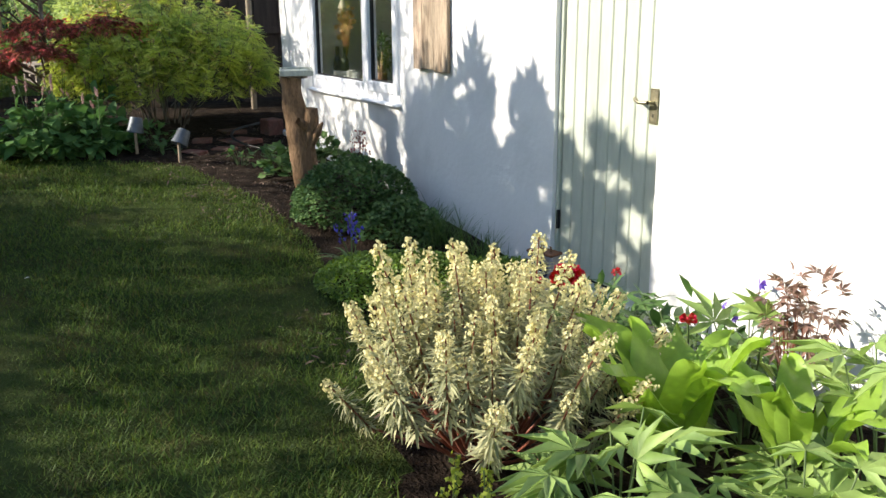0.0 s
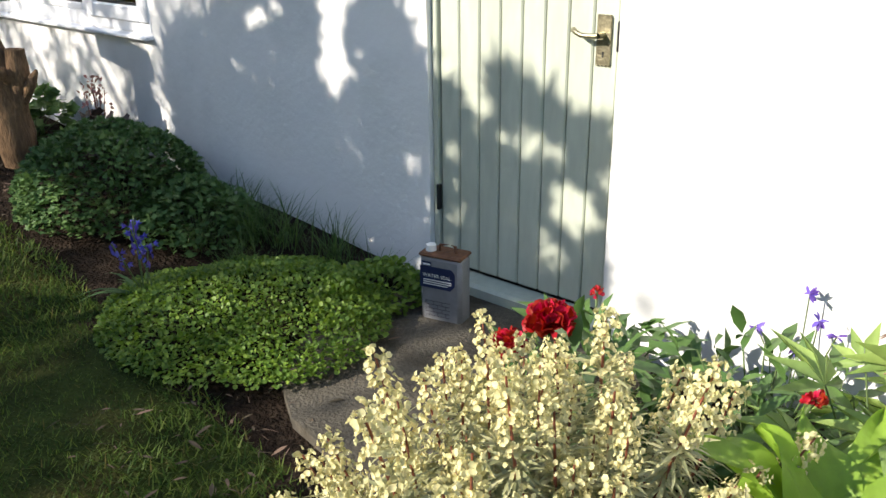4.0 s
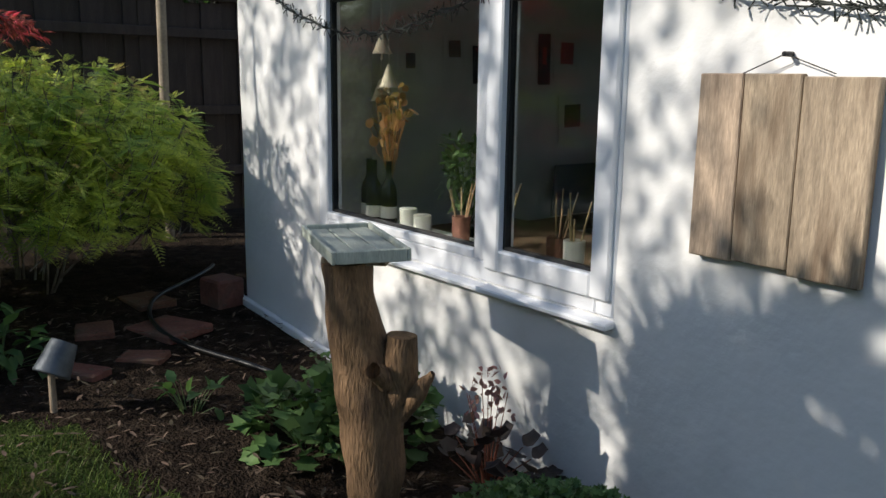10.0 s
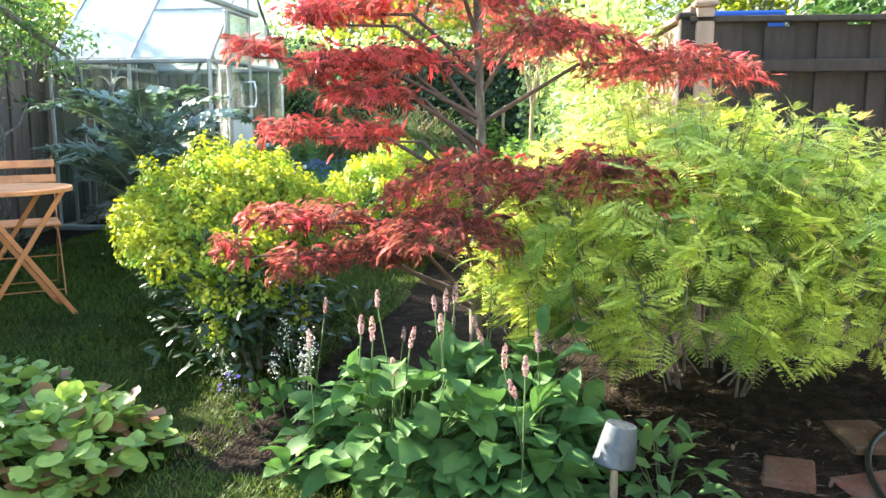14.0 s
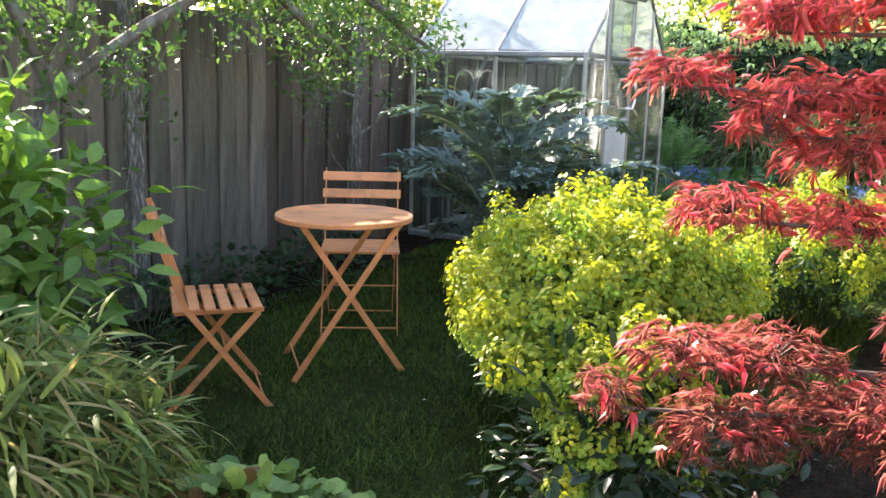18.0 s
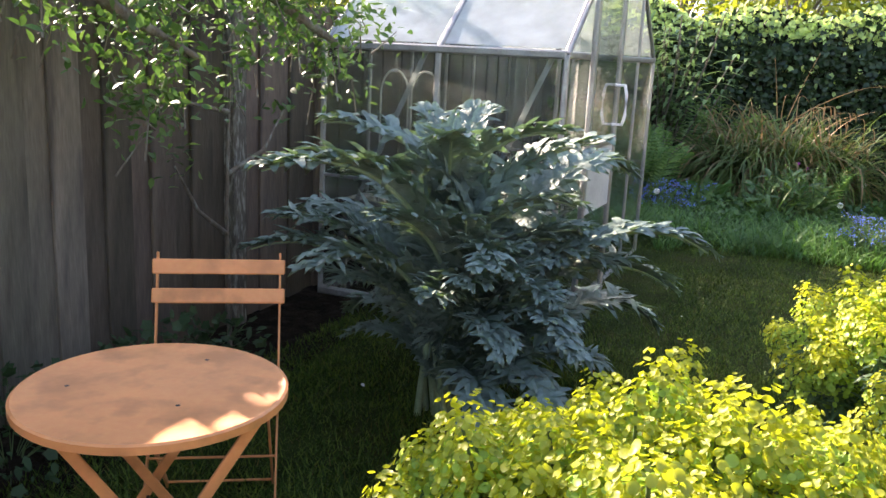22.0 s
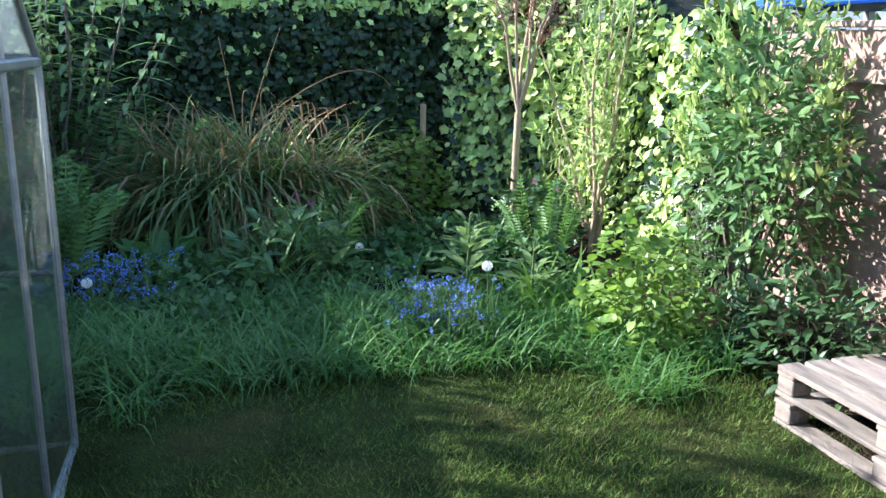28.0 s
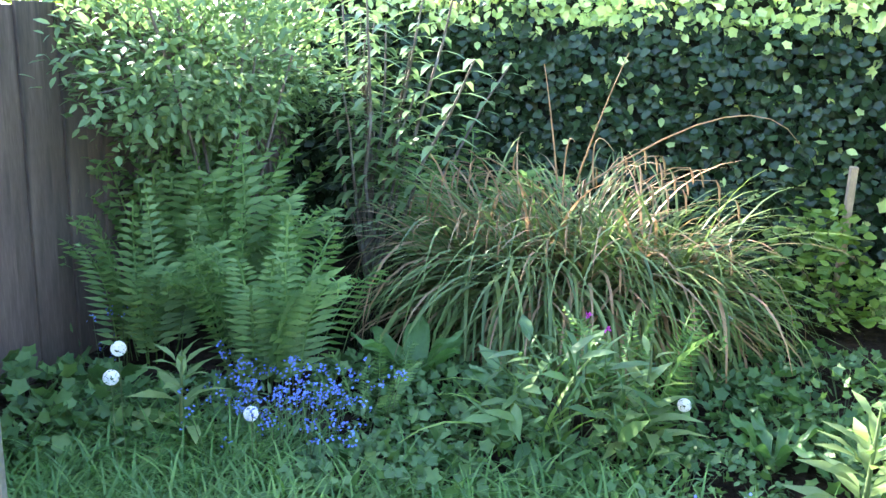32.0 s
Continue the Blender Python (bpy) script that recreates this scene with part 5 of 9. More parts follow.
    part("top_track", bar(bmesh.new(), (-0.22, y, 2.03), (1.25, y, 2.03), 0.05, 0.05, (0, 0, 1)), ALU, o)
    tubes("handle", [([(0.90, y, 1.36), (0.90, y - 0.06, 1.36), (0.90, y - 0.075, 1.30), (0.90, y - 0.075, 1.18), (0.90, y - 0.06, 1.12), (0.90, y, 1.12)], 0.011)], UPVC, door, "white looped door handle")
    for q in o.children_recursive:
        if q.name.startswith(("pane", "gable_pane")):
            q.visible_shadow = False
    hoop = material("white_hoop", (0.55, 0.52, 0.45), 0.6, bump=0)
    for y0 in (0.86, 1.06):
        t = np.linspace(0, math.pi, 14)
        p = np.concatenate([[[0.12, y0 - 0.09, 0.4]], np.stack([np.full(14, 0.12), y0 - 0.09 * np.cos(t), 1.25 + 0.14 * np.sin(t)], 1), [[0.12, y0 + 0.09, 0.4]]])
        oo = tubes("cloche_hoop", [(p, 0.006)], hoop)
        oo.matrix_basis = o.matrix_basis.copy()
        tagged(oo, "pale wire hoop stored inside the greenhouse", "hoop", "hoops")
    st = bmesh.new()
    for z in (0.55, 0.58):
        box(st, 0.1, 0.5, 0.1, L - 0.08, z, z + 0.02, 0.003)
    oo = thing("staging", o.matrix_basis.copy(), "low metal staging bench inside the greenhouse", "bench")
    part("shelf", st, ALU, oo)
    for x in (0.12, 0.48):
        for y0 in (0.12, L - 0.1):
            part("leg", bx(x - 0.012, x + 0.012, y0 - 0.012, y0 + 0.012, -0.04, 0.55), ALU, oo)


build_greenhouse()


# ---- pallet bench ----
def build_pallet():
    grey = material("grey_pallet_wood", (0.27, 0.225, 0.185), 0.9, vary=0.35, scale=5, fine=50, bump=0.5, stretch=(0.8, 5, 5), stain=(0.12, 0.10, 0.085), stain_scale=4, each=0.2)
    o = thing("pallet_bench", pose(-10.57, -1.84, gz(-10.2), 0, 0, 4), "low seat of stacked grey weathered wooden pallets", "bench")
    for k in range(7):
        part("deck_board", bx(0, 1.2, k * 0.135, k * 0.135 + 0.105 + 0.01 * (k % 3), 0.235, 0.257, 0.003), grey, o)
    for z in (0.125, 0.0):
        for x in (0.0, 0.55, 1.10):
            for y in (0.0, 0.40, 0.80):
                part("block", bx(x + 0.004, x + 0.10, y + 0.004, y + 0.10, z + 0.022, z + 0.088, 0.004), grey, o)
        for y in (0.0, 0.4, 0.8):
            part("runner", bx(0, 1.2, y, y + 0.105, z, z + 0.02, 0.003), grey, o)
        for x in (0.0, 0.55, 1.1):
            part("cross_board", bx(x, x + 0.1, 0, 0.9, z + 0.09, z + 0.108, 0.003), grey, o)


build_pallet()


# ---- feeders ----
def build_feeders():
    wire = material("green_feeder_wire", (0.02, 0.035, 0.03), 0.5, metal=0.3, bump=0)
    fat = material("fat_ball", (0.50, 0.36, 0.23), 0.9, vary=0.3, scale=30, fine=120, bump=0.8)
    wool = material("white_wool", (0.80, 0.82, 0.85), 0.95, vary=0.05, bump=0, translucent=0.4)
    pole_m = material("black_pole", (0.012, 0.012, 0.013), 0.4, metal=0.4, bump=0.05)
    base, top = np.array([-2.62, -3.34, gz(-2.62) - 0.1]), np.array([-2.965, -3.08, 1.95])
    o = thing("feeder_pole", pose(0, 0, 0), "leaning black metal crook pole for hanging bird feeders", "pole")
    lines = [(np.stack([base, base * 0.5 + top * 0.5, top, top + [-0.03, 0.03, 0.27]]), 0.011)]
    k = np.linspace(0, math.pi, 12)
    up = top + [-0.03, 0.03, 0.27]
    hooks = [np.array([-2.54, -2.74, 2.2]), np.array([-2.722, -2.684, 2.25])]
    for h in hooks:
        m = (up + h) / 2
        lines.append((np.stack([m[0] + (up - h)[0] / 2 * np.cos(k), m[1] + (up - h)[1] / 2 * np.cos(k), m[2] + (up - h)[2] / 2 * np.cos(k) + 0.12 * np.sin(k)], 1), 0.007))
    tubes("pole", lines, pole_m, o, sides=10)
    r = np.random.default_rng(5)
    for (x, y, zb), hook, woolly in (((-2.54, -2.74, 1.48), hooks[0], True), ((-2.722, -2.684, 1.60), hooks[1], False)):
        o = thing("cage_feeder", pose(x, y, zb), "green wire cage bird feeder " + ("stuffed with white wool" if woolly else "holding a single fat ball"), "bird feeder", "bird feeders")
        R, H = 0.052, 0.40
        ls = []
        for i in range(12):
            a = 2 * math.pi * i / 12
            ls.append(([(R * math.cos(a), R * math.sin(a), -0.045), (R * math.cos(a), R * math.sin(a), H)], 0.0013))
        a = np.linspace(0, 2 * math.pi, 25)
        for i in range(12):
            z = -0.045 + i * 0.0405
            ls.append((np.stack([R * np.cos(a), R * np.sin(a), np.full(25, z)], 1), 0.0013))
        tubes("cage", ls, wire, o, sides=4)
        b = bmesh.new()
        bmesh.ops.create_cone(b, cap_ends=True, segments=24, radius1=0.075, radius2=0.02, depth=0.03, matrix=pose(0, 0, H + 0.012))
        part("lid", b, wire, o)
        tubes("base", [([(-R, 0, -0.045), (R, 0, -0.045)], 0.0013), ([(0, -R, -0.045), (0, R, -0.045)], 0.0013)], wire, o, sides=4)
        b = bmesh.new()
        bmesh.ops.create_icosphere(b, subdivisions=3, radius=0.036 if woolly else 0.029)
        for v in b.verts:
            v.co *= 1 + 0.05 * noise.noise(v.co * 40)
        part("fat_ball", b, fat, o, smooth=True)
        p = np.array(hook) - np.array([x, y, zb])
        tubes("hanger", [([(0, 0, H + 0.02), (p[0] * 0.5, p[1] * 0.5, (p[2] + H) / 2), tuple(p)], 0.002)], wire, o, sides=4)
        if woolly:
            n = 7000
            c = np.array([(0.0, 0, 0.13), (0.01, 0, 0.17), (-0.035, 0.01, 0.12), (-0.065, 0.0, 0.09), (-0.01, 0, 0.235), (0.0, 0.01, 0.08)])
            s = np.array([0.034, 0.03, 0.035, 0.025, 0.012, 0.025])
            i = r.integers(0, 6, n)
            pos = c[i] + r.normal(size=(n, 3)) * s[i][:, None] * 0.5
            way = unit(r.normal(size=(n, 3)))
            scatter("wool", blade(0.022, 2.0, 4), oriented(pos, way, r.normal(size=(n, 3)), r.uniform(0.015, 0.035, n)), wool, o)


build_feeders()


# ---- beyond the fences ----
def build_beyond():
    wall_m = material("far_white_render", (0.78, 0.78, 0.76), 0.9, vary=0.06, bump=0.1)
    roof_m = material("far_roof", (0.16, 0.10, 0.08), 0.9, vary=0.3, bump=0.2)
    dark = material("far_glass", (0.05, 0.06, 0.07), 0.1, vary=0.1, bump=0)

    def house(x, y, w, d, h, yaw, tag):
        o = thing("neighbour_house", pose(x, y, 0.4, 0, 0, yaw), tag, "house")
        part("wall", bx(-w / 2, w / 2, -d / 2, d / 2, 0, h), wall_m, o)
        b = bmesh.new()
        v = [b.verts.new(p) for p in ((-w / 2 - .3, -d / 2 - .3, h), (w / 2 + .3, -d / 2 - .3, h), (w / 2 + .3, d / 2 + .3, h), (-w / 2 - .3, d / 2 + .3, h), (-w / 2 - .3, 0, h + d * 0.4), (w / 2 + .3, 0, h + d * 0.4))]
        for q in ((0, 1, 5, 4), (2, 3, 4, 5), (0, 4, 3), (1, 2, 5), (3, 2, 1, 0)):
            b.faces.new([v[i] for i in q])
        part("roof", b, roof_m, o)
        for side in (-1, 1):
            for k in range(3):
                for z in (0.9, 3.3):
                    xx = -w / 2 + w * (k + 0.5) / 3
                    win = part("window", frame_bars(bmesh.new(), xx - 0.6, xx + 0.6, z, z + 1.2, 0.08, side * d / 2 - 0.03, side * d / 2 + 0.03), UPVC, o)
                    part("pane", bx(xx - 0.54, xx + 0.54, side * d / 2 - 0.01, side * d / 2 + 0.01, z + 0.06, z + 1.14), dark, win)
    house(-24, 6.0, 8, 7, 5.2, 60, "white rendered two-storey house beyond the garden fence")
    house(-33, -3.0, 9, 7, 5.0, 85, "white rendered house far behind the hedge")
    blue = material("blue_sheet", (0.02, 0.09, 0.42), 0.5, vary=0.15, bump=0.1)
    o = thing("blue_shelter", pose(-13.4, 0.6, 0.4), "blue sheeted garden shelter behind the brown fence", "shelter")
    b = bx(-0.7, 0.9, -0.5, 0.6, 1.95, 2.32, 0.02)
    part("cover", b, blue, o)
    for x in (-0.65, 0.85):
        for y in (-0.45, 0.55):
            part("post", bx(x - 0.03, x + 0.03, y - 0.03, y + 0.03, -0.05, 1.97), ALU, o)
    pole = tubes("drainpipe", [([(-5.85, 0.18, 0.3), (-5.80, 0.17, 1.4), (-5.74, 0.16, 2.6)], 0.032)], material("pale_pole", (0.30, 0.24, 0.17), 0.7, vary=0.3, bump=0.2), sides=10)
    pole.name = "timber_pole"
    tagged(pole, "thin pale upright pole before the dark fence", "pole")


build_beyond()


# ---- plants ----
RNG = np.random.default_rng(21)
UP = np.array([0.0, 0, 1])
BARK = material("grey_bark", (0.16, 0.13, 0.10), 0.9, vary=0.35, scale=12, fine=60, bump=0.6, stretch=(3, 3, 1), stain=(0.25, 0.25, 0.21), stain_scale=9)
PALEBARK = material("pale_tan_bark", (0.42, 0.31, 0.20), 0.85, vary=0.25, scale=12, fine=60, bump=0.4, stretch=(3, 3, 1))
STEM = material("green_stem", (0.10, 0.15, 0.05), 0.6, vary=0.25, bump=0)
REDSTEM = material("red_stem", (0.22, 0.07, 0.04), 0.6, vary=0.3, bump=0)


def plant(name, x, y, label, category="plant", group="", z=None):
    return thing(name, pose(x, y, gz(x) if z is None else z), label, category, group)


def jit(d, s):
    return unit(d + RNG.normal(size=d.shape) * s)


def stems_to(points, base_r=0.04, rad=0.003, sag=0.0, n=5):
    """Thin stems from near the foot to the given points."""
    out = []
    for p in points:
        a = np.array([p[0] * base_r / (abs(p[0]) + abs(p[1]) + 0.05), p[1] * base_r / (abs(p[0]) + abs(p[1]) + 0.05), -0.02])
        q = bent(a, p, sag, n)
        q[:, :2] = a[:2] + (p[:2] - a[:2]) * (np.linspace(0, 1, n) ** 1.5)[:, None]
        out.append((q, np.linspace(rad, rad * 0.6, n)))
    return out


def mound(name, x, y, rx, ry, h, mat, leaf, size, n, label, shell=0.75, spread=0.5, stems=24, category="plant", lumps=0.2, droop=-0.15):
    """A low dome of leaves."""
    o = plant(name, x, y, label, category)
    p, d = crown(RNG, n, (rx, ry, h), (0, 0, 0.02), shell=shell, lumps=lumps, low=0.02, seeds=30)
    tubes("stemwork", stems_to(p[:stems], 0.05, 0.0025), STEM, o, sides=4)
    scatter("foliage", leaf, oriented(p, jit(d * [1, 1, 0.5] + [0, 0, droop + 0.2], spread), jit(d + UP * 1.2, 0.35), RNG.uniform(*size, len(p))), mat, o)
    return o


def bush(name, x, y, radii, zc, mat, leaf, size, n, label, shell=0.4, lumps=0.35, stems=14, bark=BARK, category="shrub", spread=0.6, clumps=9, rad=0.012, seeds=16, z=None, low=-1.0):
    """A shrub: limbs up into its crown, and leaves in clumps along twigs."""
    o = plant(name, x, y, label, category, z=z)
    c, dc = crown(RNG, max(1, n // clumps), radii, (0, 0, zc), shell=shell, lumps=lumps, seeds=seeds, low=low)
    limbs("branch", stems_to(c[:stems], 0.08, rad, 0, 6), bark, o, sides=5)
    k = RNG.integers(0, len(c), n)
    p = c[k] + RNG.normal(size=(n, 3)) * size[1] * 0.85
    d = jit(dc[k] + [0, 0, 0.15], spread)
    scatter("foliage", leaf, oriented(p, d, jit(UP + dc[k] * 0.5, 0.45), RNG.uniform(*size, n)), mat, o)
    tw = [(np.stack([c[i] * 0.82 + np.array([0, 0, zc]) * 0.18, c[i]]), [rad * 0.35, rad * 0.15]) for i in range(min(len(c), 160))]
    tubes("twigwork", tw, bark, o, sides=4)
    return o


def long_leaf(length, width, bend=0.6, wave=0.02, cup=0.25, n=12, lobes=0, depth=0.0, seed=0):
    """A large leaf with a rib, built along +y and arching over; lobes cut its edge into teeth."""
    s = np.linspace(0, 1, n + 1)
    ang = 1.05 - bend * 1.9 * s
    y = np.concatenate([[0], np.cumsum(np.cos(ang[1:]) * length / n)])
    z = np.concatenate([[0], np.cumsum(np.sin(ang[1:]) * length / n)])
    v, f = [], []
    for i in range(n + 1):
        w = width / 2 * math.sin(math.pi * (0.06 + 0.94 * s[i]) ** 0.85) + 0.002
        for j, u in enumerate((-1, -0.5, 0, 0.5, 1)):
            zz = z[i] + cup * w * u * u + wave * math.sin(9 * s[i] + 3 * u + seed) * abs(u) - 0.004 * (u == 0)
            v.append((u * w, y[i] + abs(u) * w * 0.25, zz))
    for i in range(n):
        for j in range(4):
            a = i * 5 + j
            f.append((a, a + 1, a + 6, a + 5))
    return np.array(v), np.array(f)


def cardoon_leaf(length, seed, bend, rise=1.36, width=0.17):
    """A silvery thistle leaf: a thick rib that arches over, and a blade cut into jagged, twisted lobes."""
    r = np.random.default_rng(seed)
    s = np.linspace(0, 1, 25)
    ang = rise - bend * s ** 1.5
    y = np.concatenate([[0], np.cumsum(np.cos(ang[1:]) / 24)]) * length
    z = np.concatenate([[0], np.cumsum(np.sin(ang[1:]) / 24)]) * length
    v, f = [], []
    lobes, t0 = 13, 0.30
    step = length * (1 - t0) / lobes

    def at(t):
        a = np.interp(t, s, ang)
        return np.array([0, np.interp(t, s, y), np.interp(t, s, z)]), np.array([0, math.cos(a), math.sin(a)]), np.array([0, -math.sin(a), math.cos(a)])

    def tongue(root, axis, across, up, ln, half, lift, hang, twist):
        """A pointed, creased tooth of the blade."""
        o = len(v)
        for q, w in ((0.0, 0.85), (0.3, 1.0), (0.65, 0.62), (1.0, 0.0)):
            mid, tilt = root + axis * ln * q + up * ln * (lift * q - hang * q * q), twist * q
            for sw in (-w * half, 0.0, w * half):
                v.append(mid + across * sw * math.cos(tilt) + up * (sw * math.sin(tilt) + abs(sw) * 0.3))
        for i in range(3):
            for j in (0, 1):
                p = o + i * 3 + j
                f.extend([(p, p + 1, p + 4), (p, p + 4, p + 3)])
    for sg in (-1, 1):
        for k in range(lobes):
            t = t0 + (1 - t0) * (k + 0.3 + 0.3 * (sg > 0)) / lobes
            c, fwd, up = at(min(t, 0.995))
            u = k / (lobes - 1)
            ln = width * (0.42 + 0.75 * math.sin(math.pi * min(1, 0.15 + 0.78 * u)) ** 0.8) * r.uniform(0.85, 1.15)
            yaw = math.radians(24 + 34 * u + r.uniform(-8, 8))
            side = np.array([sg, 0.0, 0.0])
            axis, across = side * math.cos(yaw) + fwd * math.sin(yaw), sg * (fwd * math.cos(yaw) - side * math.sin(yaw))
            lift, hang, twist = r.uniform(0.25, 0.55), r.uniform(0.25, 0.75), r.uniform(-0.5, 0.5)
            tongue(c, axis, across, up, ln, step * 0.40, lift, hang, twist)
            # two pairs of teeth on each lobe
            for q, sw, tl in ((0.25, 1, 0.62), (0.32, -1, 0.66), (0.55, 1, 0.54), (0.62, -1, 0.50)):
                root = c + axis * ln * q * 0.92 + up * ln * (lift * q - hang * q * q)
                turn = r.uniform(0.5, 0.85) * sw
                ta, tc = axis * math.cos(turn) + across * math.sin(turn), across * math.cos(turn) - axis * math.sin(turn)
                tongue(root, ta, tc, up, ln * tl * r.uniform(0.8, 1.2), step * 0.24, r.uniform(-0.1, 0.5), r.uniform(0.0, 0.6), r.uniform(-0.5, 0.5))
    for sg in (-1, 1):
        o, m = len(v), 34
        for i in range(m):
            t = t0 * 0.6 + (0.99 - t0 * 0.6) * i / (m - 1)
            c, fwd, up = at(t)
            w = width * (0.34 + 0.08 * math.sin(i * 3.1 + seed)) * math.sin(math.pi * (0.05 + 0.90 * i / (m - 1))) ** 0.7
            for q in (0.0, 0.5, 1.0):
                v.append(c + np.array([sg * w * q, 0, 0]) + fwd * w * q * 0.35 + up * w * (0.55 * q - 0.15 * q * q + 0.2 * q * math.sin(i * 1.9 + seed)))
        for i in range(m - 1):
            for j in (0, 1):
                p = o + i * 3 + j
                quad = (p, p + 1, p + 4, p + 3) if sg > 0 else (p, p + 3, p + 4, p + 1)
                f += [(quad[0], quad[1], quad[2]), (quad[0], quad[2], quad[3])]
    rib, rf = tube_arrays(np.stack([np.zeros(25), y, z - 0.008], 1), np.linspace(0.017, 0.003, 25) * (0.6 + 0.4 * length), 6)
    rf = np.concatenate([rf[:, [0, 1, 2]], rf[:, [0, 2, 3]]])
    return (np.array(v), np.array(f)), (rib, rf)


# -- before the house --
def build_cream_spurge():
    leaf_m = leafy("variegated_leaf", (0.37, 0.37, 0.19), island=0.4, translucent=0.2)
    bract_m = leafy("cream_bract", (0.64, 0.60, 0.33), island=0.25, translucent=0.3)
    o = plant("variegated_spurge", 1.36, -1.24, "bushy cream and grey-green variegated spurge on reddish stems", "shrub")
    shoots = []
    for i in range(6):
        hl = (0.09, 0.12, 0.15, 0.11, 0.17, 0.07)[i]
        k = 110
        t = np.sort(RNG.uniform(0.0, 0.20, k))
        ph = np.arange(k) * 2.4 + RNG.normal(0, 0.3, k)
        pos = np.stack([0.004 * np.cos(ph), 0.004 * np.sin(ph), t], 1)
        way = np.stack([np.cos(ph), np.sin(ph), RNG.uniform(-0.6, 0.45, k) + 1.2 * np.clip(t - 0.14, 0, 1) / 0.06], 1)
        leaf = copies([tri_leaf(0.20, 0.3, 0.3), tri_leaf(0.17, 0.35, 0.5)], oriented(pos, way, UP + RNG.normal(size=way.shape) * 0.2, RNG.uniform(0.04, 0.066, k)))
        tufts, each = int(hl / 0.0062) + 6, 5
        u = np.repeat(np.linspace(0, 1, tufts), each)
        ph = np.repeat(np.arange(tufts) * 2.4, each)
        rad = 0.023 - 0.010 * u
        mid = np.stack([np.cos(ph) * rad, np.sin(ph) * rad, 0.19 + u * hl], 1)
        out = unit(np.stack([np.cos(ph), np.sin(ph), 0.5 + 0 * ph], 1))
        mid = mid + RNG.normal(0, 0.005, mid.shape)
        cup = copies([lobed(6, 0.12, 0.9, 0), lobed(2, 0.15, 0.8, 0)], oriented(mid, unit(np.cross(out, RNG.normal(size=out.shape))), jit(out, 0.4), RNG.uniform(0.009, 0.014, len(mid))))
        stem = tri_tubes([(np.array([(0, 0, -0.02), (0, 0, 0.12), (0, 0, 0.19 + hl)]), [0.0042, 0.0036, 0.002])], 5)
        shoots.append(multi_mesh("flower_shoot", [(*leaf, leaf_m), (*cup, bract_m), (*stem, REDSTEM)]))
    for i in range(64):
        a, rr = i * 2.4, math.sqrt((i + 0.5) / 64) * RNG.uniform(0.9, 1.05)
        top = np.array([math.cos(a) * rr * 0.37, math.sin(a) * rr * 0.37, 0.34 - 0.17 * rr ** 2 + RNG.normal(0, 0.045)])
        foot = np.array([math.cos(a) * 0.07, math.sin(a) * 0.06, -0.02])
        u = np.linspace(0, 1, 7)[:, None]
        q = foot + (top - foot) * u
        q[:, :2] = foot[:2] + (top - foot)[:2] * u ** 0.8
        tubes("stem", [(q, np.linspace(0.0065, 0.0042, 7))], REDSTEM, o, sides=5)
        ax = unit(unit(q[-1] - q[-2]) * [0.7, 0.7, 1] + UP * 0.35 + RNG.normal(0, 0.1, 3))
        put("flower_shoot", shoots[int(RNG.integers(0, 6))], o, at=aimed(top - ax * 0.01, ax, RNG.uniform(0.85, 1.1), RNG.uniform(0, 6.28)))


def leaf_rosette(name, x, y, specs, mat, label, stalk=STEM):
    """A plant of large leaves, each a part; specs of (yaw, tilt, length, width, foot offset)."""
    o = plant(name, x, y, label)
    for i, (yaw, tilt, ln, wd, fx, fy, fz) in enumerate(specs):
        v, f = long_leaf(ln, wd, bend=0.35 + 0.25 * (i % 3) / 2, wave=0.024, seed=i * 3 + 1)
        put("leaf", arrays_mesh("leaf", v, f, mat, True), o, at=pose(fx, fy, fz, tilt, 0, yaw))
        tubes("stalk", [(np.array([(fx * 0.3, fy * 0.3, -0.02), (fx * 0.8, fy * 0.8, fz * 0.6), (fx, fy, fz + 0.005)]), [0.008, 0.007, 0.005])], stalk, o)
    return o


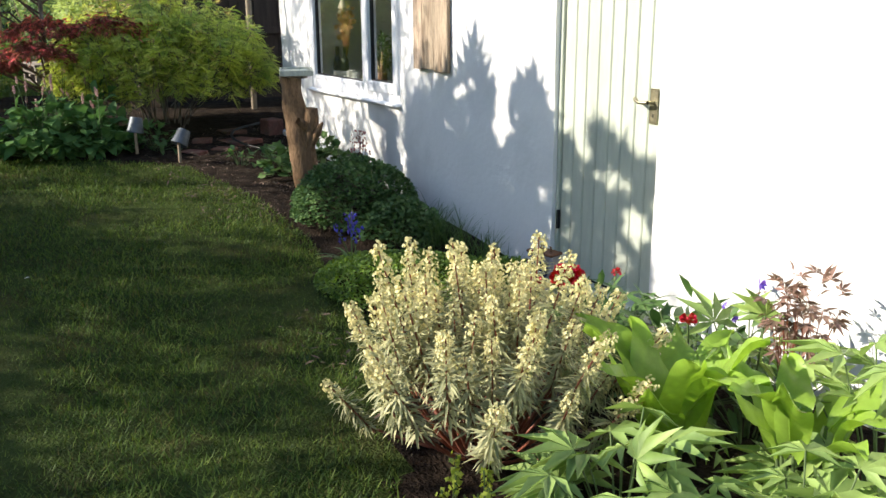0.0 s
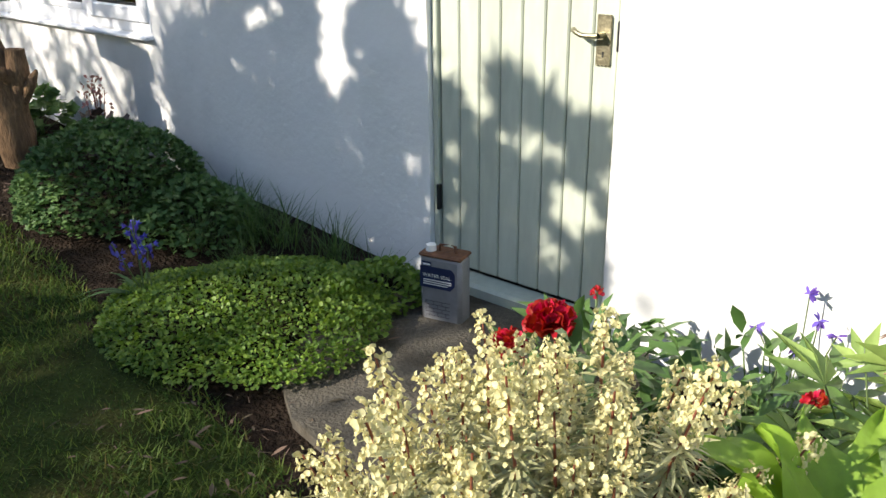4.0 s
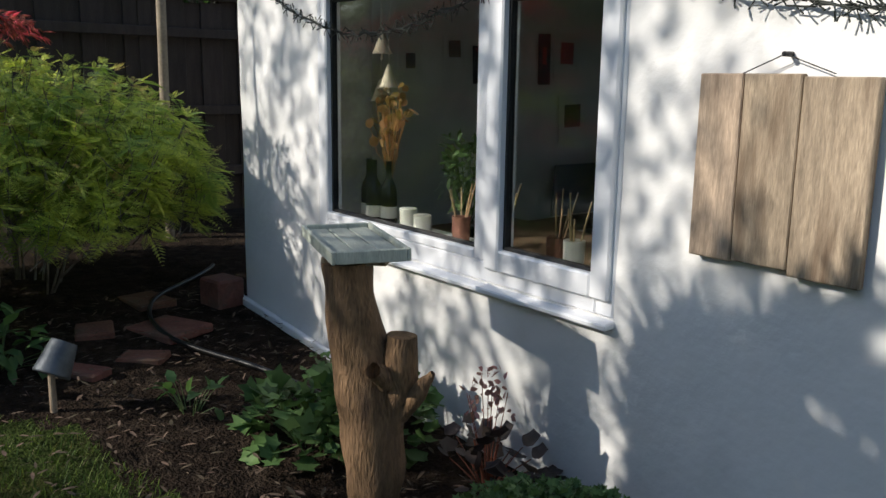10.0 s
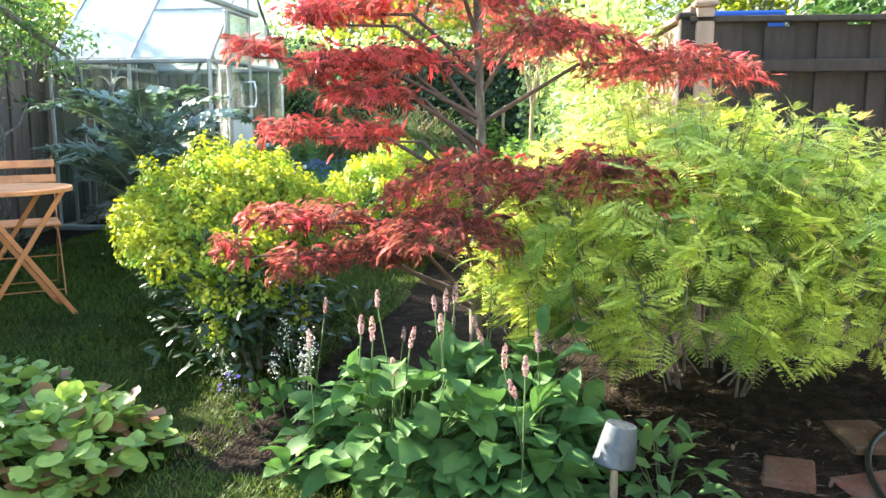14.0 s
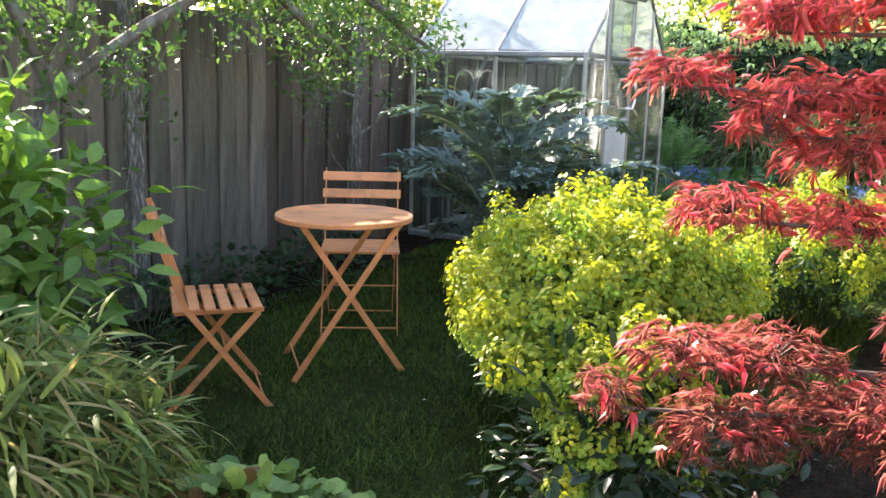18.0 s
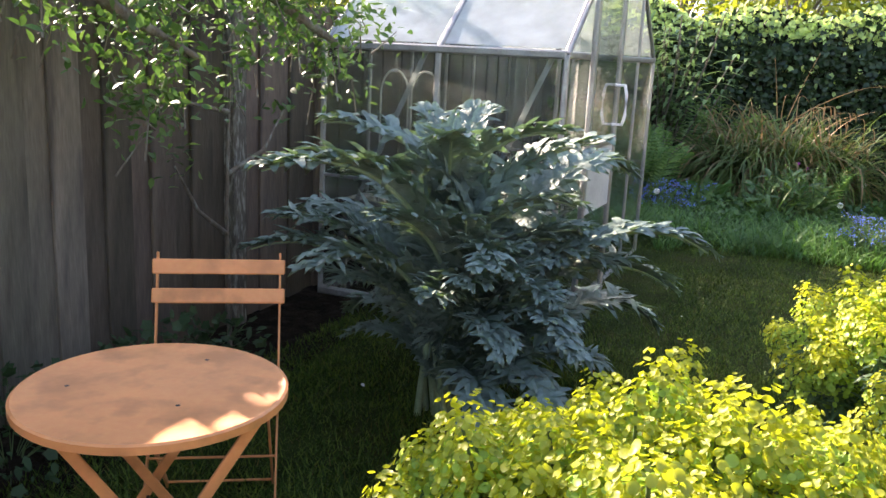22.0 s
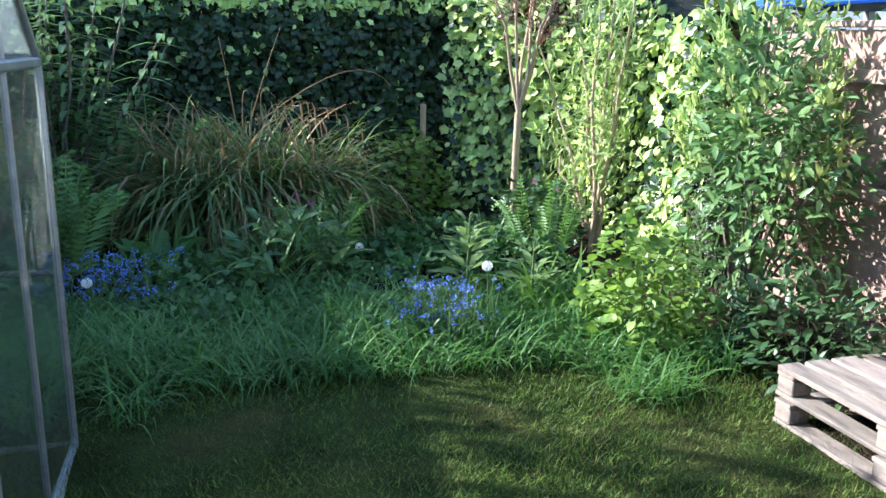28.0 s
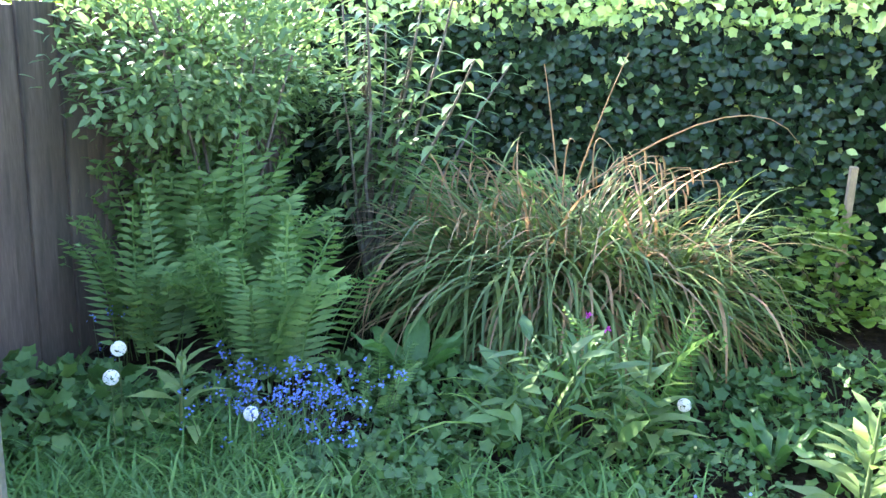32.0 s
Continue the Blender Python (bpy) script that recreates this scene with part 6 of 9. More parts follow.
def build_front_bed():
    bright = leafy("bright_lily_leaf", (0.24, 0.37, 0.055), island=0.0, translucent=0.35, rough=0.4)
    r = random.Random(9)
    specs = []
    for i in range(11):
        a = -150 + i * 33 + r.uniform(-8, 8)
        specs.append((a, r.uniform(8, 30), r.uniform(0.34, 0.46), r.uniform(0.11, 0.15), 0.05 * math.sin(-radians(a)), 0.05 * math.cos(radians(a)), r.uniform(0.10, 0.24)))
    leaf_rosette("broad_leaf_plant", 1.80, -0.85, specs, bright, "lush plant with broad wavy bright green leaves")
    specs = [(a, r.uniform(-5, 20), r.uniform(0.28, 0.36), r.uniform(0.09, 0.12), 0.06 * math.sin(-radians(a)), 0.06 * math.cos(radians(a)), r.uniform(0.12, 0.3)) for a in range(-160, 180, 42)]
    leaf_rosette("broad_leaf_plant", 2.15, -0.70, specs, bright, "lush plant with broad wavy bright green leaves")
    # hellebore-like star leaves
    star = leafy("star_leaf", (0.27, 0.38, 0.11), island=0.2, translucent=0.3)
    for x, y, n, h in ((2.05, -1.25, 46, 0.38), (2.45, -1.05, 40, 0.42), (2.3, -0.55, 30, 0.5), (1.75, -0.45, 26, 0.38)):
        o = plant("hellebore", x, y, "clump of fingered pale green leaves on arching stalks")
        p, d = crown(RNG, n, (0.30, 0.30, h), (0, 0, 0.03), shell=0.7, low=0.1)
        tubes("stalkwork", stems_to(p, 0.04, 0.004), STEM, o, sides=5)
        scatter("foliage", palmate(7, 0.13, 3.6, 0.35, 0.75), oriented(p, jit(d * [1, 1, 0.2], 0.3), jit(UP + d * 0.4, 0.2), RNG.uniform(0.11, 0.17, len(p))), star, o)
    # peonies
    peony = leafy("peony_leaf", (0.085, 0.16, 0.045), island=0.2, translucent=0.2, rough=0.4)
    redpetal = leafy("red_petal", (0.42, 0.012, 0.018), island=0.3, translucent=0.25)
    for x, y, rx, ry, h, flowers in ((1.02, -0.50, 0.24, 0.30, 0.34, [(0.95, -0.61, 0.38, 0.05), (0.93, -0.76, 0.37, 0.036), (0.93, -0.34, 0.36, 0.016)]), (1.45, -0.42, 0.30, 0.25, 0.38, [(1.62, -0.62, 0.42, 0.022)])):
        o = plant("peony", x, y, "peony with dark divided leaves" + (" and full red blooms" if len(flowers) > 1 else " and a red bud"))
        p, d = crown(RNG, 260, (rx, ry, h), (0, 0, 0.02), shell=0.6, low=0.05)
        tubes("stemwork", stems_to(p[:40], 0.05, 0.004), STEM, o, sides=5)
        scatter("foliage", tri_leaf(0.36, 0.2, 0.3), oriented(p, jit(d * [1, 1, 0.4], 0.5), jit(UP + d * 0.3, 0.3), RNG.uniform(0.07, 0.125, len(p))), peony, o)
        for fx, fy, fz, fr in flowers:
            c = np.array([fx - x, fy - y, fz])
            tubes("flower_stalk", [(bent((0, 0, 0), c, 0, 5), 0.004)], STEM, o, sides=5)
            n = 130 if fr > 0.03 else 26
            pp, dd = crown(RNG, n, (fr, fr, fr * 0.75), c, shell=0.35, lumps=0.1, low=-0.4)
            scatter("bloom", lobed(3, 0.12, 0.9, 0.0), oriented(c + (pp - c) * 0.75, jit(dd + UP * 0.4, 0.4), jit(dd, 0.4), fr * 0.75), redpetal, o)
    # columbine
    purple = leafy("purple_petal", (0.16, 0.09, 0.42), island=0.3)
    for x, y, pts in ((1.42, -0.12, [(0.0, 0.06, 0.40), (0.05, 0.0, 0.36), (-0.1, -0.02, 0.3), (0.1, 0.0, 0.33), (0.03, -0.1, 0.31)]), (-3.05, -0.18, [(0, 0, 0.38), (0.01, 0.0, 0.34), (-0.015, 0.01, 0.30)])):
        o = plant("columbine", x, y, "thin-stemmed columbine with nodding purple flowers by the wall")
        tubes("stemwork", [(bent((0, 0, -0.02), p, 0, 5, 0.006, RNG), 0.002) for p in pts], STEM, o, sides=4)
        for p in pts:
            d = unit(RNG.normal(size=(9, 3)) + [0, 0, -0.4])
            scatter("flower", tri_leaf(0.5), oriented(np.tile(p, (9, 1)), d, jit(UP + 0 * d, 0.6), 0.028), purple, o)
        pp, dd = crown(RNG, 70, (0.16, 0.13, 0.15), (0, 0, 0.02), low=0.1)
        scatter("foliage", lobed(3, 0.5, 0.1, 0.2), oriented(pp, jit(dd, 0.5), jit(UP + 0 * dd, 0.3), 0.04), peony, o)
    bronze = leafy("bronze_leaf", (0.24, 0.15, 0.11), island=0.3, translucent=0.2)
    o = plant("bronze_foliage", 1.81, -0.32, "brownish purple-leaved plant on thin stems against the wall")
    p, d = crown(RNG, 90, (0.15, 0.12, 0.14), (0, 0, 0.45), shell=0.4)
    tubes("stemwork", stems_to(p[:20], 0.03, 0.003), REDSTEM, o, sides=4)
    scatter("foliage", palmate(5, 0.16, 3.2, 0.3, 0.7), oriented(p, jit(d, 0.4), jit(UP + 0 * d, 0.3), RNG.uniform(0.035, 0.06, len(p))), bronze, o)
    # lime spikes at the bed's edge
    lime = leafy("lime_spike", (0.36, 0.42, 0.06), island=0.2)
    o = plant("lime_spikes", 1.75, -1.55, "small lime-green flower spikes at the bed edge")
    st, bp = [], []
    for i in range(9):
        a = np.array([RNG.normal(0, 0.09), RNG.normal(0, 0.05), 0])
        t = a + [RNG.normal(0, 0.03), RNG.normal(0, 0.03), RNG.uniform(0.14, 0.24)]
        st.append((bent(a, t, 0, 4), 0.003))
        k = RNG.uniform(0.3, 1, 34)[:, None]
        bp.append(a + (t - a) * k + RNG.normal(0, 0.008, (34, 3)))
    tubes("stemwork", st, STEM, o, sides=4)
    bp = np.concatenate(bp)
    scatter("blossom", floret(4), oriented(bp, unit(RNG.normal(size=bp.shape)), RNG.normal(size=bp.shape), 0.018), lime, o)


build_cream_spurge()
build_front_bed()


def build_wall_bed():
    gold = leafy("golden_marjoram_leaf", (0.135, 0.22, 0.032), island=0.3, translucent=0.25)
    dark = leafy("cranesbill_leaf", (0.085, 0.155, 0.05), spec=0.2, island=0.3, translucent=0.2)
    mound("golden_marjoram", -0.24, -0.71, 0.49, 0.43, 0.10, gold, [tri_leaf(0.75, 0.1, 0.15), lobed(6, 0.03, 0.2, 0.1)], (0.010, 0.019), 14000, "low spreading mound of golden marjoram", shell=0.85, category="herb")
    mound("golden_marjoram", 0.00, -0.33, 0.16, 0.22, 0.12, gold, [tri_leaf(0.75, 0.1, 0.15), lobed(6, 0.03, 0.2, 0.1)], (0.016, 0.03), 1300, "low spreading mound of golden marjoram", shell=0.85, category="herb")
    mound("cranesbill_mound", -1.42, -0.50, 0.46, 0.36, 0.34, dark, lobed(5, 0.5, 0.12, 0.2), (0.02, 0.036), 6800, "dense dark green cranesbill mound beside the wall", shell=0.85)
    mound("cranesbill_mound", -0.95, -0.42, 0.24, 0.24, 0.2, dark, lobed(5, 0.42, 0.12, 0.2), (0.025, 0.04), 1100, "dense dark green cranesbill mound beside the wall", shell=0.8)
    grass = leafy("fine_grass", (0.08, 0.14, 0.035), island=0.3)
    for x, y, n, h in ((-0.75, -0.30, 190, 0.30), (-0.35, -0.18, 110, 0.28), (-1.05, -0.13, 60, 0.3), (-0.55, -0.5, 120, 0.2), (-0.12, -0.12, 26, 0.22), (-0.85, -0.48, 120, 0.24), (-0.62, -0.22, 90, 0.32)):
        o = plant("grass_tuft", x, y, "thin tuft of wild grass at the wall foot", "grass", "grass tufts")
        a = RNG.uniform(0, 6.283, n)
        d = np.stack([np.cos(a) * 0.35, np.sin(a) * 0.35, RNG.uniform(0.7, 1.2, n)], 1)
        pos = np.stack([RNG.normal(0, 0.06, n), RNG.normal(0, 0.04, n), np.zeros(n)], 1)
        scatter("grass_foliage", [blade(0.018, 0.6, 5), blade(0.014, 1.1, 5)], oriented(pos, d, UP + 0 * d + RNG.normal(size=d.shape) * 0.1, RNG.uniform(0.5, 1, n) * h), grass, o)
    bluebell("bluebell", -0.57, -0.88, 0.33, 5)
    wine = leafy("wine_leaf", (0.055, 0.04, 0.035), island=0.3, translucent=0.15)
    rose = leafy("dusky_flower", (0.30, 0.17, 0.15), island=0.3)
    o = plant("coral_bells", -2.12, -0.16, "dark-leaved coral bells with dusky pink flower sprays by the wall")
    p, d = crown(RNG, 44, (0.2, 0.12, 0.2), (0.05, 0, 0.05), shell=0.6, low=0.0)
    tubes("stemwork", stems_to(p, 0.03, 0.003) + [(bent((0, 0, 0), (RNG.normal(0, 0.05), RNG.normal(0, 0.02), RNG.uniform(0.3, 0.4)), 0, 5), 0.002) for i in range(7)], REDSTEM, o, sides=4)
    scatter("foliage", lobed(5, 0.2, 0.2, 0.2, 0.02), oriented(p, jit(d, 0.4), jit(UP + d * 0.5, 0.3), RNG.uniform(0.05, 0.09, len(p))), wine, o)
    p = np.stack([RNG.normal(0, 0.045, 60), RNG.normal(0, 0.03, 60), RNG.uniform(0.25, 0.42, 60)], 1)
    scatter("blossom", tri_leaf(0.7), oriented(p, unit(RNG.normal(size=p.shape)), RNG.normal(size=p.shape), 0.028), rose, o)
    mid = leafy("geranium_leaf", (0.075, 0.15, 0.045), island=0.3)
    mound("cranesbill_clump", -2.62, -0.30, 0.25, 0.2, 0.26, dark, lobed(5, 0.3, 0.15, 0.2), (0.06, 0.10), 170, "rounded dark green leafy clump behind the bird table", shell=0.7)
    mound("cranesbill_clump", -2.72, -0.50, 0.22, 0.2, 0.18, dark, lobed(5, 0.45, 0.12, 0.2), (0.07, 0.12), 120, "clump of lobed mid-green leaves on dark soil", shell=0.7)
    mound("cranesbill_clump", -1.75, -0.45, 0.22, 0.2, 0.16, wine, lobed(5, 0.3, 0.15, 0.2), (0.04, 0.07), 120, "low dark leaves under the wall", shell=0.7)
    mound("weed_clump", -3.95, -1.25, 0.2, 0.18, 0.2, mid, tri_leaf(0.6, 0.2, 0.3), (0.07, 0.12), 60, "young green leaves sprouting from the soil", shell=0.6)
    mound("weed_clump", -3.15, -0.75, 0.12, 0.12, 0.1, mid, tri_leaf(0.6, 0.2, 0.3), (0.05, 0.09), 26, "young green leaves sprouting from the soil", shell=0.6)


def bluebell(name, x, y, h, n):
    blue = leafy("bluebell_petal", (0.11, 0.09, 0.42), island=0.25) if "bluebell_petal" not in bpy.data.materials else bpy.data.materials["bluebell_petal"]
    strap = leafy("strap_leaf", (0.09, 0.17, 0.06), island=0.2) if "strap_leaf" not in bpy.data.materials else bpy.data.materials["strap_leaf"]
    o = plant(name, x, y, "bluebells with strap leaves and violet-blue bells", "flower", "bluebells")
    st, bp = [], []
    for i in range(n):
        t = np.array([RNG.normal(0, 0.06), RNG.normal(0, 0.04), h * RNG.uniform(0.7, 1.05)])
        st.append((bent((RNG.normal(0, 0.02), RNG.normal(0, 0.02), 0), t, -0.01, 5), 0.003))
        k = RNG.uniform(0.6, 1.0, 12)
        bp.append(np.stack([t[0] * k + RNG.normal(0, 0.012, 12), t[1] * k + RNG.normal(0, 0.012, 12), t[2] * k], 1))
    tubes("stemwork", st, STEM, o, sides=4)
    bp = np.concatenate(bp)
    d = jit(np.tile([0.0, 0, -1], (len(bp), 1)), 0.5)
    scatter("blossom", [floret(5, 1.6), tri_leaf(0.6)], oriented(bp, d, jit(UP + 0 * d, 0.8), 0.026), blue, o)
    a = RNG.uniform(0, 6.283, 26)
    d = np.stack([np.cos(a), np.sin(a), RNG.uniform(0.5, 1.4, 26)], 1)
    scatter("foliage", blade(0.07, 1.3, 6), oriented(np.zeros((26, 3)), d, UP + 0 * d, RNG.uniform(0.16, 0.28, 26)), strap, o)


build_wall_bed()


# -- the middle bed --
def build_sorbaria():
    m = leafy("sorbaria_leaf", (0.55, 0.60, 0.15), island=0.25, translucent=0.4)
    # darker copy of the leaf, with the crown's inner shade in its colour
    m2 = leafy("sorbaria_shaded_leaf", (0.30, 0.40, 0.09), island=0.1, translucent=0.35)
    tip = leafy("sorbaria_tip", (0.52, 0.40, 0.16), island=0.3, translucent=0.4)
    o = plant("false_spirea", -5.0, -0.92, "broad false spirea shrub with feathery yellow-green leaves", "shrub")
    fronds = [pinnate(11, 0.24, 0.40, 0.25, 0.6), pinnate(10, 0.26, 0.38, 0.50, 0.6), pinnate(12, 0.23, 0.42, 0.10, 0.6)]
    small = pinnate(8, 0.2, 0.26, 0.2, 0.6)
    shoots = []
    for i in range(9):
        # a few feathery leaves fan out to one side of the shoot, the young ones stand up at its end
        k = 8
        ph = RNG.normal(0, 0.95, k)
        up = RNG.uniform(-0.2, 0.35, k)
        pos = np.stack([0 * ph, 0 * ph, RNG.uniform(-0.16, 0.04, k)], 1)
        way = np.stack([np.cos(ph), np.sin(ph), up], 1)
        mt = oriented(pos, way, np.stack([-np.cos(ph) * up, -np.sin(ph) * up, 1 + 0 * ph], 1) + RNG.normal(0, 0.18, (k, 3)), RNG.uniform(0.12, 0.19, k))
        ph = RNG.normal(0, 1.3, 4)
        way = np.stack([np.cos(ph) * 0.7, np.sin(ph) * 0.7, RNG.uniform(0.3, 0.9, 4)], 1)
        young = copies(small, oriented(np.tile([0.0, 0, 0.04], (4, 1)), way, np.stack([-np.cos(ph), -np.sin(ph), 0.8 + 0 * ph], 1), RNG.uniform(0.06, 0.11, 4)))
        stem = tri_tubes([(np.array([(-0.08, 0, -0.24), (-0.01, 0, -0.1), (0, 0, 0.05)]), [0.004, 0.003, 0.002])], 4)
        v, f = copies(fronds, mt)
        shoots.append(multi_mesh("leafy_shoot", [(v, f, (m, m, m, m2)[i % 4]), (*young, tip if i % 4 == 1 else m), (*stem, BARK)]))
    c, d = crown(RNG, 620, (0.78, 0.88, 0.54), (0, 0, 0.58), shell=0.78, lumps=0.34, low=-0.32, seeds=40)
    limbs("stem", stems_to(c[:22], 0.25, 0.007, 0, 6), BARK, o, sides=5)
    for i, (p, w) in enumerate(zip(c, d)):
        yaw = math.atan2(w[1], w[0]) + RNG.normal(0, 0.5)
        lean = Matrix.Rotation(RNG.uniform(-0.1, 0.45), 4, "Y") @ Matrix.Rotation(RNG.normal(0, 0.25), 4, "X")
        k = RNG.uniform(0.7, 1.05)
        put("leafy_shoot", shoots[int(RNG.integers(0, 9))], o, at=Matrix.Translation(p.tolist()) @ Matrix.Rotation(yaw, 4, "Z") @ lean @ Matrix.Diagonal((k, k, k, 1)))
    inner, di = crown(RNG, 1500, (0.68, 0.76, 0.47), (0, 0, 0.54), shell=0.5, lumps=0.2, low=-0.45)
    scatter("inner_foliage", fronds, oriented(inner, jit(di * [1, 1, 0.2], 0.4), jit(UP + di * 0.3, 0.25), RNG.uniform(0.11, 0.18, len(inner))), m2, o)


# centre, reach and share of bright leaves of each tier
MAPLE_TIERS = [(-4.93, -2.10, 2.08, 0.50, 0.75), (-4.78, -1.95, 1.30, 0.46, 0.5),
               (-4.98, -1.62, 1.86, 0.46, 0.55), (-5.05, -1.12, 1.74, 0.42, 0.6), (-4.66, -1.42, 1.32, 0.43, 0.6), (-4.55, -2.05, 1.10, 0.40, 0.4), (-4.95, -2.05, 2.30, 0.45, 0.6),
               (-4.90, -2.50, 1.95, 0.24, 0.9), (-4.80, -2.62, 1.90, 0.16, 1.0), (-4.66, -2.82, 1.76, 0.13, 1.0), (-4.80, -2.52, 1.72, 0.20, 0.9), (-4.85, -2.40, 1.60, 0.26, 0.8), (-4.76, -2.62, 1.65, 0.13, 0.9),
               (-4.68, -2.68, 1.44, 0.16, 0.9), (-4.85, -2.42, 1.42, 0.2, 0.9), (-4.9, -2.3, 1.75, 0.3, 0.9), (-4.54, -2.72, 1.10, 0.16, 0.6), (-4.74, -2.55, 1.08, 0.22, 0.5), (-4.58, -2.62, 0.93, 0.20, 0.5), (-4.74, -2.36, 0.95, 0.26, 0.4), (-4.45, -2.88, 0.98, 0.09, 0.7)]


def build_maple():
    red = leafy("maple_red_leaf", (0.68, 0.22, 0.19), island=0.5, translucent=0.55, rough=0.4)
    dark = leafy("maple_shaded_wine_leaf", (0.31, 0.125, 0.10), island=0.5, translucent=0.5, rough=0.4)
    bx0, by0 = -4.95, -1.95
    o = plant("japanese_maple", bx0, by0, "layered Japanese maple with finely cut red leaves", "tree")
    base = np.array([bx0, by0, gz(bx0)])
    tiers = MAPLE_TIERS
    trunk = np.array([(0, 0, -0.03), (0.02, 0.0, 0.5), (-0.02, 0.02, 1.1), (0.01, 0, 1.7), (0.0, 0.02, 2.5)])
    lines = [(trunk, [0.032, 0.026, 0.02, 0.015, 0.008])]
    lp, lw, kinds = [], [], []
    for i, (x, y, z, rx, shade) in enumerate(tiers):
        c = np.array([x, y, z]) - base
        fz = max(0.25, c[2] - 0.25)
        foot = np.array([np.interp(fz, trunk[:, 2], trunk[:, k]) for k in range(3)])
        mid = foot * 0.5 + c * 0.5 + [0, 0, 0.12]
        lines.append((np.stack([foot, mid, c]), [0.012, 0.008, 0.004]))
        k = int(800 * (rx / 0.45) ** 1.5)
        a, rr = RNG.uniform(0, 6.283, k), np.sqrt(RNG.random(k))
        bumps = 0.75 + 0.25 * np.sin(3 * a + i) * np.sin(5 * a + 2 * i)
        p = np.stack([np.cos(a) * rr * rx * bumps, np.sin(a) * rr * rx * bumps, 0.05 - 0.30 * (rr * rx) ** 2 / 0.45 + RNG.normal(0, 0.024, k)], 1)
        for q in range(7):
            e = p[q] * [1, 1, 1] * 0.9
            lines.append((np.stack([c, c + e * 0.5 + [0, 0, 0.04], c + e]), [0.005, 0.0035, 0.0015]))
        out = np.stack([np.cos(a), np.sin(a), -0.12 - 0.3 * rr], 1)
        lp.append(p + c)
        lw.append(out)
        kinds.append(np.full(k, shade))
    MBARK = material("maple_bark", (0.12, 0.075, 0.055), 0.8, vary=0.3, bump=0.3)
    tubes("trunk", lines[:1], BARK, o, sides=8)
    limbs("branch", lines[1::8], MBARK, o, sides=5)
    tubes("twigwork", [q for i, q in enumerate(lines[1:]) if i % 8], MBARK, o, sides=4)
    lp, lw, kinds = np.concatenate(lp), np.concatenate(lw), np.concatenate(kinds)
    # lower leaves take the darker colour, which paints the shade of the tiers
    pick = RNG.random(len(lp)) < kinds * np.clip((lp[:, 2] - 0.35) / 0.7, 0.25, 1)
    tm = [palmate(7, 0.014, 2.9, 0.3, 0.5), palmate(5, 0.016, 2.2, 0.5, 0.55), palmate(7, 0.014, 3.4, 0.55, 0.45), palmate(5, 0.015, 2.6, 0.15, 0.5)]
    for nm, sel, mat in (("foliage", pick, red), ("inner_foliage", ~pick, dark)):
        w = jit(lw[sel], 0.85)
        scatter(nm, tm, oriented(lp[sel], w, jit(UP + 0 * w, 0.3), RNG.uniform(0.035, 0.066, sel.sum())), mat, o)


build_sorbaria()
build_maple()


